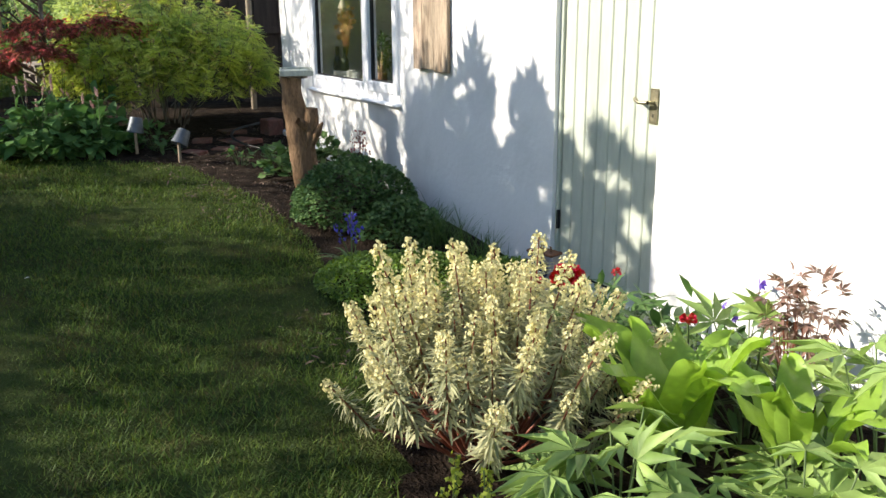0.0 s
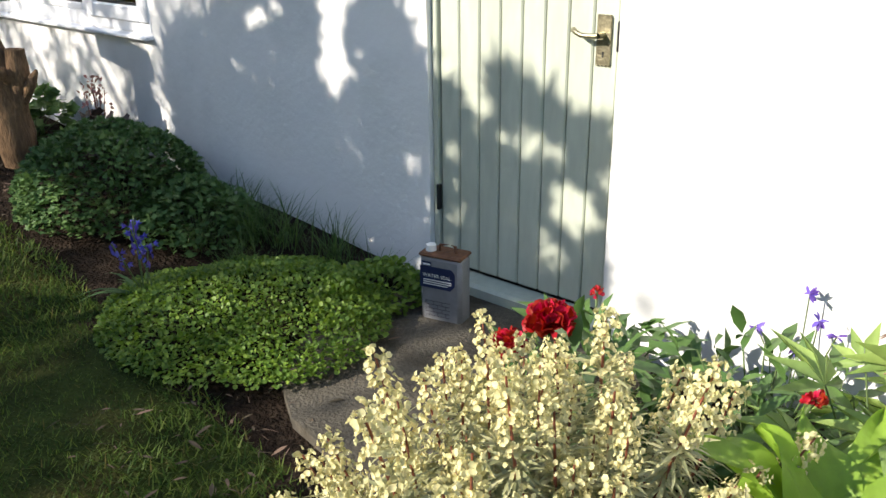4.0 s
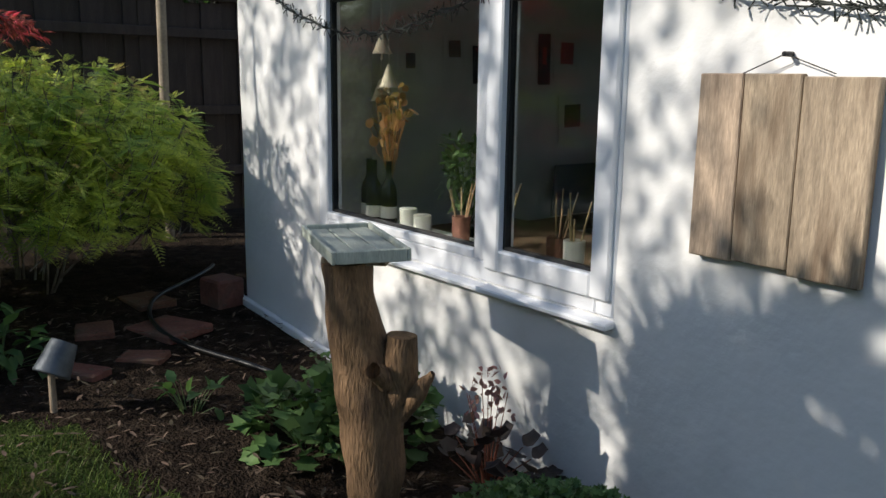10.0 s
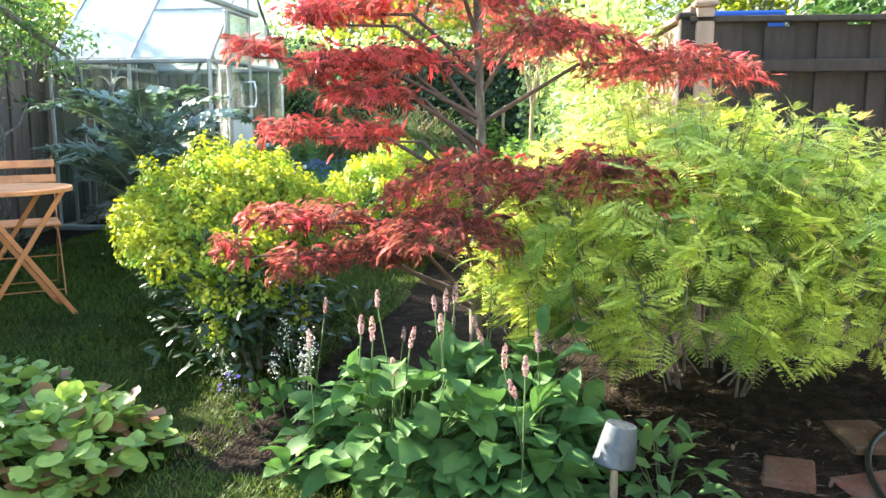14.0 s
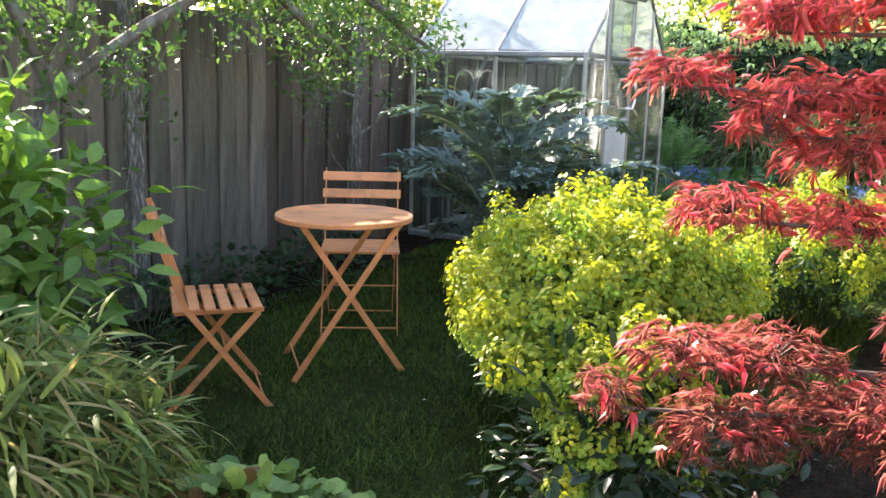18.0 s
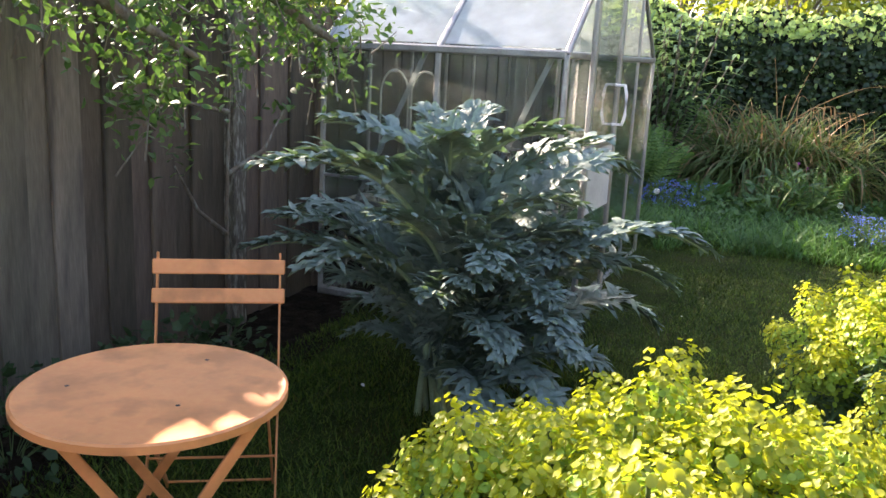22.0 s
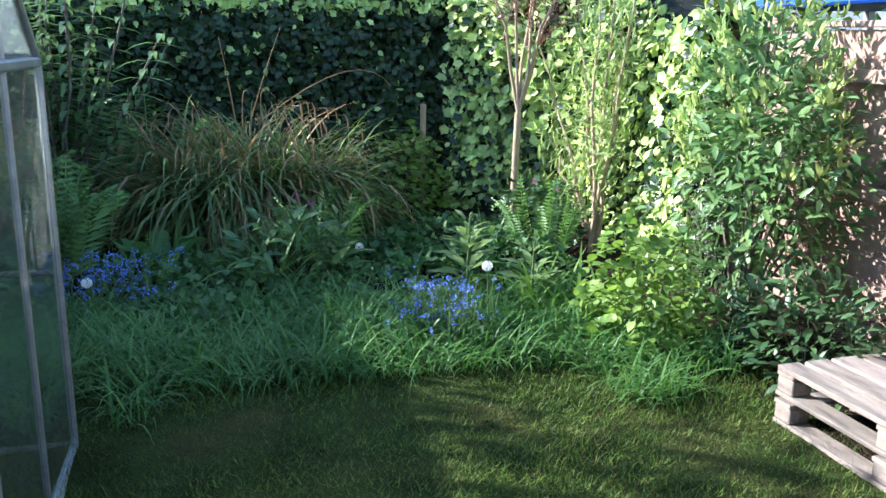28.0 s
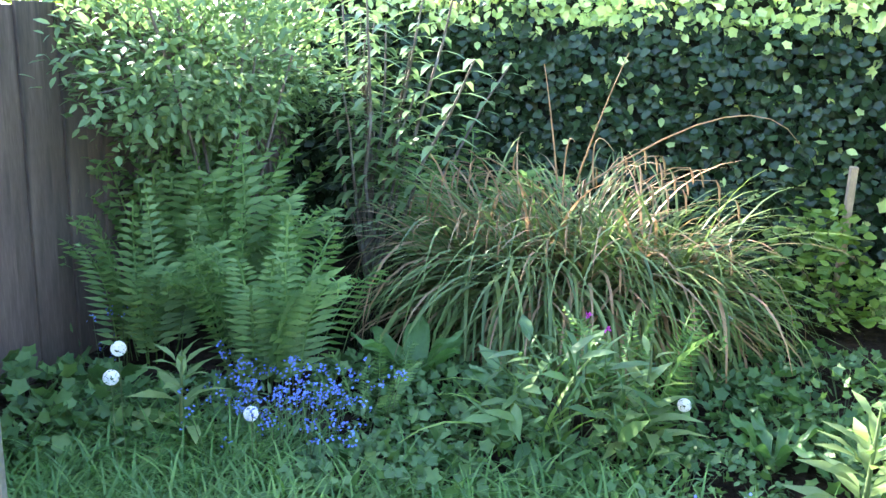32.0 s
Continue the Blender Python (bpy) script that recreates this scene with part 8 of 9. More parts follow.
# where the sun finds its way through: along the wall, up, breadth
SHADE_GAPS = [(-0.50, 0.845, 0.05), (-0.51, 0.735, 0.04), (-0.975, 0.95, 0.035), (0.21, 0.74, 0.04), (0.42, 0.62, 0.035), (0.60, 0.42, 0.05), (0.12, 0.30, 0.025), (-0.08, 0.45, 0.03), (0.50, 0.25, 0.04)]


def shade_shrub(mat):
    """Unseen tall hand-leaved shrub behind the feeder pole, added so its crown shades the foot of the house wall."""
    o = plant("wall_shade_shrub", -1.75, -3.65, "unseen tall shrub with large hand-shaped leaves, added to shade the wall", "shrub")
    tx, tz = map(np.array, zip(*SHADE_TOP))
    n, edge = 3000, 170
    x = RNG.uniform(-1.68, 0.80, n)
    top = np.interp(x, tx, tz)
    z = RNG.uniform(-0.12, 1.3, n)
    rim = np.arange(n) < edge
    z[rim] = top[rim] - RNG.uniform(0.06, 0.16, edge)
    inside = rim & ((x < -0.98) | (x > -0.60)) | (z < np.where((x > -0.98) & (x < -0.60), 0.97, top - 0.11))
    x, z, top, rim = x[inside], z[inside], top[inside], rim[inside]
    n = len(x)
    keep = np.ones(n, bool)
    for gx0, gz0, gr in SHADE_GAPS:
        keep &= np.hypot(x - gx0, z - gz0) > gr + 0.04
    x, z, top, rim = x[keep], z[keep], top[keep], rim[keep]
    n = len(x)
    size = np.where(rim, RNG.uniform(0.15, 0.24, n), RNG.uniform(0.08, 0.14, n))
    near = np.array([min(np.hypot(a - g[0], b - g[1]) - g[2] for g in SHADE_GAPS) for a, b in zip(x, z)])
    size = np.minimum(size, np.maximum(0.09, near))
    y = RNG.normal(-3.3, 0.05, n)
    far = -y / -sun_dir.y
    p = np.stack([x + far * sun_dir.x + 1.75, y + 3.65, z + far * sun_dir.z - gz(-1.75)], 1)
    # the leading leaves, spread like hands over the crown's top
    far = 3.3 / -sun_dir.y
    hand = np.array([(-0.80, 1.00, 0.0, 0.34), (-0.72, 0.98, 0.6, 0.25), (-0.90, 0.98, -0.5, 0.24), (-0.78, 1.12, 0.1, 0.26), (-1.02, 0.95, -0.3, 0.2), (-0.66, 0.92, 0.5, 0.2), (-0.30, 0.88, 0.1, 0.2), (0.27, 0.80, 0.0, 0.18), (0.44, 0.72, 0.4, 0.2)])
    p = np.concatenate([p, np.stack([hand[:, 0] + far * sun_dir.x + 1.75, np.full(len(hand), 0.35), hand[:, 1] + far * sun_dir.z - gz(-1.75)], 1)])
    trunk = np.array([(0, 0, -0.05), (0.03, 0.05, 0.8), (0.0, 0.1, 1.6), (-0.05, 0.2, 2.2)])
    tubes("trunk", [(trunk, [0.045, 0.04, 0.03, 0.02])], BARK, o, sides=8)
    limbs("branch", [(np.stack([trunk[2], trunk[2] * 0.5 + q * 0.5 + [0, 0, 0.1], q]), [0.015, 0.01, 0.004]) for q in p[:40]], BARK, o, sides=5)
    w = unit(RNG.normal(size=(n, 3)) * [0.6, 0.2, 0.4] + np.where(rim, 1.0, 0.5)[:, None] * UP)
    w = np.concatenate([w, np.stack([np.sin(hand[:, 2]), 0 * hand[:, 2], np.cos(hand[:, 2])], 1)])
    size, n = np.concatenate([size, hand[:, 3]]), len(p)
    facing = jit(np.tile(np.array(sun_dir), (n, 1)), 0.3)
    scatter("foliage", [palmate(7, 0.12, 3.2, 0.15, 0.6), palmate(5, 0.13, 2.2, 0.15, 0.6)], oriented(p, w, facing, size), mat, o)


def build_trees():
    fresh = leafy("fresh_tree_leaf", (0.17, 0.24, 0.05), island=0.35, translucent=0.4)
    deep = leafy("deep_tree_leaf", (0.06, 0.12, 0.035), island=0.35, translucent=0.3)
    lime = leafy("lime_tree_leaf", (0.26, 0.30, 0.045), island=0.35, translucent=0.4)
    shade_shrub(fresh)
    # the three tallest are added at that height to shade the near lawn
    for x, y, h, r, m in ((-6.9, -9.2, 3.4, 1.5, lime), (-10.3, -9.0, 3.3, 1.5, fresh), (-3.8, -9.0, 4.7, 1.6, lime), (-12.5, -9.4, 3.6, 1.7, lime), (-1.0, -9.0, 4.5, 1.7, fresh), (1.8, -9.2, 4.6, 1.7, lime), (-16.5, -9.0, 3.1, 1.5, fresh)):
        tree("hedge_tree", x, y, h, r, m, "sunlit leafy tree beyond the fence", (0.10, 0.18), 3600, 0.09)
    for x, y, h, r, m in ((-19.5, -4.5, 4.3, 1.9, lime), (-20.5, -1.0, 4.6, 2.0, fresh), (-19.0, 2.2, 4.4, 1.9, lime), (-23, -7, 6.0, 2.6, fresh), (-14.8, 3.5, 3.9, 1.6, deep), (-10.5, 2.6, 3.9, 1.5, deep), (-8.3, 3.4, 4.4, 1.6, deep), (-26, -2, 6.5, 2.8, deep)):
        tree("garden_tree", x, y, h, r, m, "leafy tree in a neighbouring garden", (0.12, 0.2), 4200, 0.11)


def build_ivy():
    # dark and pale leaves put the hedge's shade and its sunlit parts into colour
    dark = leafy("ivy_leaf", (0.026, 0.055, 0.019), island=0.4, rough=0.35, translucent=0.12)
    light = leafy("ivy_sunlit_leaf", (0.50, 0.62, 0.22), island=0.35, translucent=0.3)
    # near-black sheet behind the leaves, painted as the shade of the hedge's depth
    core = material("hedge_core_shade", (0.012, 0.016, 0.008), 1.0, vary=0.4, bump=0.5)

    def panel(name, a, b, z0, z1, thick, n, label, size, share):
        a, b = np.array(a, float), np.array(b, float)
        d = unit(b - a)
        nrm = np.array([d[1], -d[0]]) if np.cross(np.append(d, 0), [*(np.array([-9.0, -3.5]) - a), 0])[2] < 0 else np.array([-d[1], d[0]])
        o = thing(name, pose(0, 0, 0), label, "hedge")
        ln = np.linalg.norm(b - a)
        bm = bmesh.new()
        nx, nz = int(ln / 0.25), int((z1 - z0) / 0.25)
        grid = []
        for i in range(nx + 1):
            col = []
            for k in range(nz + 2):
                s, z = i / nx, z0 + (z1 - z0) * min(k, nz) / nz
                q = a + (b - a) * s
                off = thick * (0.5 + 0.5 * noise.noise(Vector((s * ln * 1.2, z * 1.2, 4))) + 0.2 * noise.noise(Vector((s * ln * 4, z * 4, 1)))) if k <= nz else -0.3
                zz = z + (0.25 * noise.noise(Vector((s * ln * 1.5, 0, 9))) if k >= nz else 0)
                col.append(bm.verts.new((q[0] + nrm[0] * off, q[1] + nrm[1] * off, zz)))
            grid.append(col)
        pts = np.array([[tuple(v.co) for v in c] for c in grid])
        for i in range(nx):
            for k in range(nz + 1):
                bm.faces.new((grid[i][k], grid[i + 1][k], grid[i + 1][k + 1], grid[i][k + 1]))
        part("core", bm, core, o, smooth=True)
        fi, fk = RNG.uniform(0, nx - 0.001, n), RNG.uniform(0, nz + 0.4, n)
        i, k = fi.astype(int), fk.astype(int)
        u, w = (fi - i)[:, None], (fk - k)[:, None]
        p = pts[i, k] * (1 - u) * (1 - w) + pts[i + 1, k] * u * (1 - w) + pts[i, k + 1] * (1 - u) * w + pts[i + 1, k + 1] * u * w
        n3 = np.array([nrm[0], nrm[1], 0.25])
        p = p + n3 * RNG.uniform(0.0, 0.11, n)[:, None] + RNG.normal(0, 0.03, p.shape)
        wy = jit(np.tile([nrm[0] * 0.4, nrm[1] * 0.4, -0.7], (n, 1)), 0.45)
        lm = oriented(p, wy, jit(np.tile(n3, (n, 1)), 0.4), RNG.uniform(*size, n))
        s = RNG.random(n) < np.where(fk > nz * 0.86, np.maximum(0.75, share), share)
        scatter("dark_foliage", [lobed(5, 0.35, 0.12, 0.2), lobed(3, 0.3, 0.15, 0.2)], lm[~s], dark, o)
        scatter("sunlit_foliage", [lobed(5, 0.3, 0.12, 0.2), tri_leaf(0.7)], lm[s], light, o)
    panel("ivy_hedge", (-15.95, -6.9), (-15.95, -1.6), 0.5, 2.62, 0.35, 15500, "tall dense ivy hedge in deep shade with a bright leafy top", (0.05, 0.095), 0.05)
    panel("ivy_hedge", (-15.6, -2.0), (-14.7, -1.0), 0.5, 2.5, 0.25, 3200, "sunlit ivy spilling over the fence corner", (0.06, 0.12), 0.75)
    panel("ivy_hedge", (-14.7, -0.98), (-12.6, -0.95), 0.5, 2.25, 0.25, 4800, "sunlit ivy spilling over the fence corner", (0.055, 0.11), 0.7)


def build_sedge():
    green = leafy("sedge_blade", (0.125, 0.185, 0.055), island=0.35, translucent=0.25)
    tan = leafy("sedge_dead", (0.29, 0.20, 0.10), island=0.35, translucent=0.2)
    o = plant("pendulous_sedge", -14.30, -3.97, "great arching clump of pendulous sedge with brown catkins", "grass")
    n = 3000
    a = RNG.uniform(0, 6.283, n)
    foot = np.stack([np.cos(a) * RNG.random(n) ** 0.5 * 0.34, np.sin(a) * RNG.random(n) ** 0.5 * 0.68, np.zeros(n)], 1)
    a2 = np.arctan2(foot[:, 1] * 0.7, foot[:, 0]) + RNG.normal(0, 1.9, n)
    lean = np.abs(RNG.normal(0.12, 0.25, n))
    d = np.stack([np.cos(a2) * lean, np.sin(a2) * lean, np.ones(n)], 1)
    twist = a2 + RNG.normal(0, 0.4, n)
    m = oriented(foot, d, np.stack([-np.cos(twist), -np.sin(twist), np.full(n, 0.3)], 1), RNG.uniform(0.55, 1.75, n), RNG.uniform(0.9, 1.4, n))
    tm = [blade(0.020, 2.2, 10), blade(0.024, 3.0, 10), blade(0.018, 1.6, 10), blade(0.022, 3.6, 10)]
    s = RNG.random(n) < 0.2
    scatter("grass_foliage", tm, m[~s], green, o)
    scatter("dead_foliage", tm, m[s], tan, o)
    cat = []
    for i in range(70):
        q, k = RNG.uniform(0, 6.283), RNG.uniform(0.55, 1.05)
        b = np.array([math.cos(q) * 0.68 * k, math.sin(q) * 1.0 * k, 1.12 - 0.42 * k ** 2 + RNG.normal(0, 0.07)])
        cat.append((np.stack([b, b + [0.02 * math.cos(q), 0.02 * math.sin(q), -0.04], b + [0.03 * math.cos(q), 0.03 * math.sin(q), -RNG.uniform(0.09, 0.15)]]), [0.003, 0.007, 0.003]))
        cat.append((bent((b[0] * 0.4, b[1] * 0.4, b[2] - 0.25), b, -0.08, 5), 0.0018))
    tubes("catkin_fringe", cat, tan, o, sides=5)
    stalks = [((0.0, 0.05, 0.9), (-0.35, 0.9, 1.55), (-0.4, 1.17, 1.15)), ((0.05, -0.3, 0.8), (-0.6, -0.5, 1.2), (-1.6, -0.6, 1.02)), ((0, 0.1, 0.9), (0.0, 0.05, 1.3), (0.02, 0.2, 1.1)), ((0, -0.1, 0.9), (0.02, -0.15, 1.3), (0.03, -0.2, 1.55)), ((0, 0.0, 0.9), (0.1, 0.12, 1.3), (0.1, 0.25, 1.62)), ((0.1, -0.05, 0.8), (0.1, -0.06, 1.25), (0.12, 0.0, 1.15))]
    ls = []
    for q in stalks:
        t = np.linspace(0, 1, 9)[:, None]
        a0, b0, c0 = map(np.array, q)
        ls.append(((1 - t) ** 2 * a0 + 2 * t * (1 - t) * b0 + t ** 2 * c0, np.linspace(0.006, 0.002, 9)))
    limbs("dead_stalk", ls, tan, o, sides=5)


def fern_frond(pairs, leaflet, arch, seed):
    """An upright frond along +y: creased, drooping leaflets on a rib that nods and curls at its end."""
    r = np.random.default_rng(seed + 60)
    v, f = [], []
    ang = [arch * u ** 2 + (2.6 * (u - 0.86) / 0.14 if u > 0.86 and seed % 2 else 0) for u in np.linspace(0, 1, pairs + 1)]
    y, z = np.cumsum(np.cos(ang)) / (pairs + 1), -np.cumsum(np.sin(ang)) / (pairs + 1)
    for i in range(pairs):
        p, q = np.array([0, y[i], z[i]]), np.array([0, y[i + 1], z[i + 1]])
        o = len(v)
        v += [p + [-0.006, 0, 0], p + [0.006, 0, 0], q + [0.004, 0, 0], q + [-0.004, 0, 0]]
        f += [(o, o + 1, o + 2), (o, o + 2, o + 3)]
        u = i / pairs
        if u < 0.1:
            continue
        ln = leaflet * (0.45 + 0.75 * math.sin(math.pi * min(1, 0.08 + 0.80 * u))) * (1 - 0.55 * u ** 3)
        for sg in (-1, 1):
            sag, sweep = r.uniform(0.15, 0.45), r.uniform(0.2, 0.35)
            tip = p + [sg * ln, ln * sweep, -ln * sag]
            mid = p + (tip - p) * 0.45 + [0, 0, ln * 0.08]
            w = 0.020 * (1 - 0.5 * u)
            o = len(v)
            v += [p, mid - [0, w * 0.8, w * 0.5], tip, mid + [0, w * 0.8, w * 0.7], mid]
            f += [(o, o + 1, o + 4), (o + 1, o + 2, o + 4), (o + 4, o + 2, o + 3), (o, o + 4, o + 3)]
    return np.array(v, float), np.array(f)


def fern(x, y, h, n, label="upright fern with fresh green fronds"):
    m = bpy.data.materials.get("fern_frond") or leafy("fern_frond", (0.135, 0.24, 0.07), island=0.25, translucent=0.35)
    o = plant("fern", x, y, label, "fern", "ferns")
    shapes = [arrays_mesh("frond", *fern_frond(22, 0.10 + 0.015 * i, 0.5 * i - 0.2, i), m) for i in range(4)]
    a = np.arange(n) * 2.4 + RNG.normal(0, 0.2, n)
    lean = RNG.uniform(0.02, 0.34, n)
    d = np.stack([np.cos(a) * lean, np.sin(a) * lean, np.ones(n)], 1)
    pos = np.stack([np.cos(a) * 0.15, np.sin(a) * 0.15, np.zeros(n)], 1) * RNG.uniform(0.1, 1.2, (n, 1))
    nr = jit(np.stack([np.cos(a + np.pi), np.sin(a + np.pi), np.full(n, 0.4)], 1), 0.5)
    for i, t in enumerate(oriented(pos, d, nr, RNG.uniform(0.75, 1.1, n) * h)):
        put("frond", shapes[i % 4], o, at=Matrix([list(map(float, row)) for row in t] + [[0, 0, 0, 1]]))


def build_end():
    long_g = leafy("long_grass", (0.10, 0.21, 0.05), island=0.35, translucent=0.3)
    for (x0, x1, y0, y1, n, h) in ((-12.6, -11.3, -5.8, -2.1, 10000, 0.32), (-12.3, -11.6, -3.6, -2.2, 2200, 0.36), (-11.6, -10.8, -2.4, -1.7, 1200, 0.3), (-11.9, -11.0, -5.7, -4.4, 2000, 0.34)):
        px, py = RNG.uniform(x0, x1, n), RNG.uniform(y0, y1, n)
        keep = np.array([noise.noise(Vector((a * 1.8, b * 1.8, 5))) > -0.35 for a, b in zip(px, py)])
        px, py = px[keep], py[keep]
        k = len(px)
        a = RNG.uniform(0, 6.283, k)
        lean = RNG.uniform(0.1, 0.8, k)
        d = np.stack([np.cos(a) * lean, np.sin(a) * lean, np.ones(k)], 1)
        pos = np.stack([px, py, [gz(q) for q in px]], 1)
        o = scatter("long_grass", [blade(0.035, 1.0, 4), blade(0.03, 1.7, 4)], oriented(pos, d, np.stack([-np.cos(a), -np.sin(a), np.full(k, 0.2)], 1), RNG.uniform(0.45, 1.1, k) * h), long_g, kind="stuff")
        tagged(o, "unmown lush green grass along the lawn edge", "grass")
    fern(-13.07, -5.20, 0.86, 40)
    fern(-13.85, -5.85, 1.2, 30, "tall fern with curled tips by the fence")
    fern(-13.75, -6.15, 1.2, 30, "tall fern with curled tips by the fence")
    fern(-13.2, -5.95, 0.9, 20, "tall fern with curled tips by the fence")
    fern(-13.15, -3.55, 0.62, 12)
    fern(-13.3, -1.95, 0.62, 16)
    fern(-15.0, -4.9, 1.2, 16)
    fern(-11.2, -5.5, 0.8, 12)
    fern(-12.9, -4.6, 0.4, 7)
    # forget-me-nots
    blue = leafy("forget_me_not_petal", (0.16, 0.24, 0.62), island=0.2)
    small = leafy("forget_me_not_leaf", (0.09, 0.16, 0.06), island=0.2)
    for x, y, rx, ry, n in ((-12.55, -4.85, 0.26, 0.38, 140), (-11.75, -3.02, 0.22, 0.22, 90), (-13.1, -6.1, 0.2, 0.2, 14)):
        o = plant("forget_me_nots", x, y, "drift of sky-blue forget-me-nots", "flower", "forget-me-nots")
        p = np.stack([RNG.normal(0, rx * 0.55, n), RNG.normal(0, ry * 0.55, n), RNG.uniform(0.12, 0.36, n)], 1)
        tubes("stemwork", [(bent((q[0] * 0.8, q[1] * 0.8, 0), q, 0, 4), 0.0016) for q in p[:90]], STEM, o, sides=4)
        pp = np.repeat(p, 7, 0) + RNG.normal(0, 0.012, (n * 7, 3))
        d = jit(np.tile([0.4, 0.0, 1.0], (len(pp), 1)), 0.5)
        scatter("blossom", floret(5, 0.1), oriented(pp, jit(np.tile([0.0, 1.0, 0.0], (len(pp), 1)), 0.5), d, 0.013), blue, o)
        q = np.stack([RNG.normal(0, rx * 0.6, n), RNG.normal(0, ry * 0.6, n), RNG.uniform(0.02, 0.22, n)], 1)
        scatter("foliage", tri_leaf(0.35), oriented(q, jit(np.tile([0, 0, 0.6], (n, 1)), 0.7), jit(UP + 0 * q, 0.5), 0.055), small, o)
    # foxgloves, dock and lush clumps
    fox = leafy("foxglove_leaf", (0.17, 0.25, 0.08), island=0.2, translucent=0.3)
    for x, y, h, n in ((-12.42, -2.72, 0.5, 34), (-12.36, -5.22, 0.4, 18), (-12.1, -2.42, 0.4, 24), (-12.85, -3.45, 0.45, 26)):
        o = plant("foxglove", x, y, "leafy foxglove rosette with a budding spire", "flower", "foxgloves")
        t = np.sort(RNG.random(n))
        a = np.arange(n) * 2.4
        p = np.stack([np.cos(a) * 0.02, np.sin(a) * 0.02, 0.03 + t * h], 1)
        d = np.stack([np.cos(a), np.sin(a), 0.3 + t * 1.1], 1)
        tubes("stem", [(np.array([(0, 0, -0.02), (0.01, 0, h * 0.5), (0, 0.01, h + 0.05)]), [0.011, 0.009, 0.004])], STEM, o)
        scatter("foliage", tri_leaf(0.36, 0.2, 0.45, 0.02), oriented(p, d, jit(UP + 0 * d, 0.15), 0.24 * (1.15 - t * 0.75)), fox, o)
    dock = leafy("dock_leaf", (0.09, 0.19, 0.05), island=0, translucent=0.3, rough=0.4)
    r = random.Random(3)
    leaf_rosette("dock", -13.31, -4.57, [(a, r.uniform(-10, 25), r.uniform(0.28, 0.42), r.uniform(0.10, 0.14), 0.03 * math.sin(-radians(a)), 0.03 * math.cos(radians(a)), 0.05) for a in range(-170, 180, 45)], dock, "dock plant with large smooth green leaves")
    leaf_rosette("dock", -13.0, -2.95, [(a, r.uniform(-15, 15), r.uniform(0.18, 0.28), r.uniform(0.05, 0.08), 0.03 * math.sin(-radians(a)), 0.03 * math.cos(radians(a)), 0.05) for a in range(-170, 180, 55)], dock, "dock plant with large smooth green leaves")
    weed = leafy("weed_leaf", (0.08, 0.16, 0.045), island=0.35, translucent=0.25)
    lush = leafy("lush_leaf", (0.17, 0.27, 0.055), island=0.3, translucent=0.35)
    darks = leafy("dark_shrub_leaf", (0.05, 0.10, 0.035), island=0.3, translucent=0.15, rough=0.4)
    mound("weed_clump", -12.85, -3.75, 0.35, 0.45, 0.45, weed, [tri_leaf(0.35), blade(0.08, 1.0, 4)], (0.08, 0.2), 420, "tangle of campion and grasses", shell=0.5, category="weeds")
    mound("weed_clump", -12.3, -5.9, 0.5, 0.45, 0.24, weed, lobed(5, 0.3, 0.1, 0.2), (0.05, 0.1), 420, "carpet of lobed green leaves by the fence", shell=0.7, category="weeds")
    mound("weed_clump", -12.9, -2.35, 0.6, 0.45, 0.26, weed, lobed(5, 0.4, 0.1, 0.2), (0.04, 0.08), 700, "carpet of lobed green leaves", shell=0.7, category="weeds")
    mound("weed_clump", -13.6, -2.6, 0.6, 0.6, 0.22, weed, lobed(5, 0.4, 0.1, 0.2), (0.04, 0.08), 700, "carpet of lobed green leaves", shell=0.7, category="weeds")
    mound("weed_clump", -12.5, -3.3, 0.5, 0.5, 0.15, weed, [lobed(5, 0.4, 0.1, 0.2), tri_leaf(0.6)], (0.03, 0.06), 800, "carpet of small green leaves", shell=0.7, category="weeds")
    for x, y, rx, ry in ((-12.7, -4.1, 0.5, 0.4), (-13.1, -4.35, 0.4, 0.35), (-12.5, -5.45, 0.5, 0.3), (-12.25, -4.3, 0.4, 0.4), (-13.4, -3.0, 0.4, 0.35), (-12.2, -5.75, 0.4, 0.3), (-13.2, -4.75, 0.3, 0.25)):
        mound("weed_carpet", x, y, rx, ry, 0.14, weed, [lobed(5, 0.35, 0.1, 0.2), tri_leaf(0.55, 0.2, 0.25)], (0.035, 0.075), 620, "low carpet of small lobed green leaves", shell=0.7, category="weeds")
    mound("ivy_clump", -15.15, -2.55, 0.3, 0.35, 0.72, lush, [lobed(5, 0.3, 0.12, 0.2), lobed(3, 0.3, 0.12, 0.2)], (0.05, 0.09), 520, "loose ivy clump round the short stake", shell=0.5)
    mound("honesty_clump", -11.55, -2.0, 0.34, 0.32, 0.62, lush, [tri_leaf(0.8, 0.15, 0.25, 0.02), lobed(8, 0.06, 0.1, 0.2)], (0.035, 0.07), 900, "lush clump of rounded bright green leaves", shell=0.45)
    mound("cranesbill_clump", -13.7, -1.85, 0.35, 0.35, 0.5, darks, lobed(5, 0.45, 0.1, 0.2), (0.05, 0.09), 380, "cranesbill with small magenta flowers", shell=0.5)
    mag = leafy("magenta_petal", (0.42, 0.06, 0.30), island=0.2)
    for x, y, z in ((-13.5, -1.95, 0.55), (-12.95, -3.7, 0.58), (-12.9, -3.62, 0.55), (-13.4, -1.8, 0.5)):
        o = plant("campion_flower", x, y, "small magenta flower on a thin stem", "flower", "campions")
        tubes("stem", [(bent((0, 0, 0), (0, 0, z), 0, 3), 0.002)], STEM, o, sides=4)
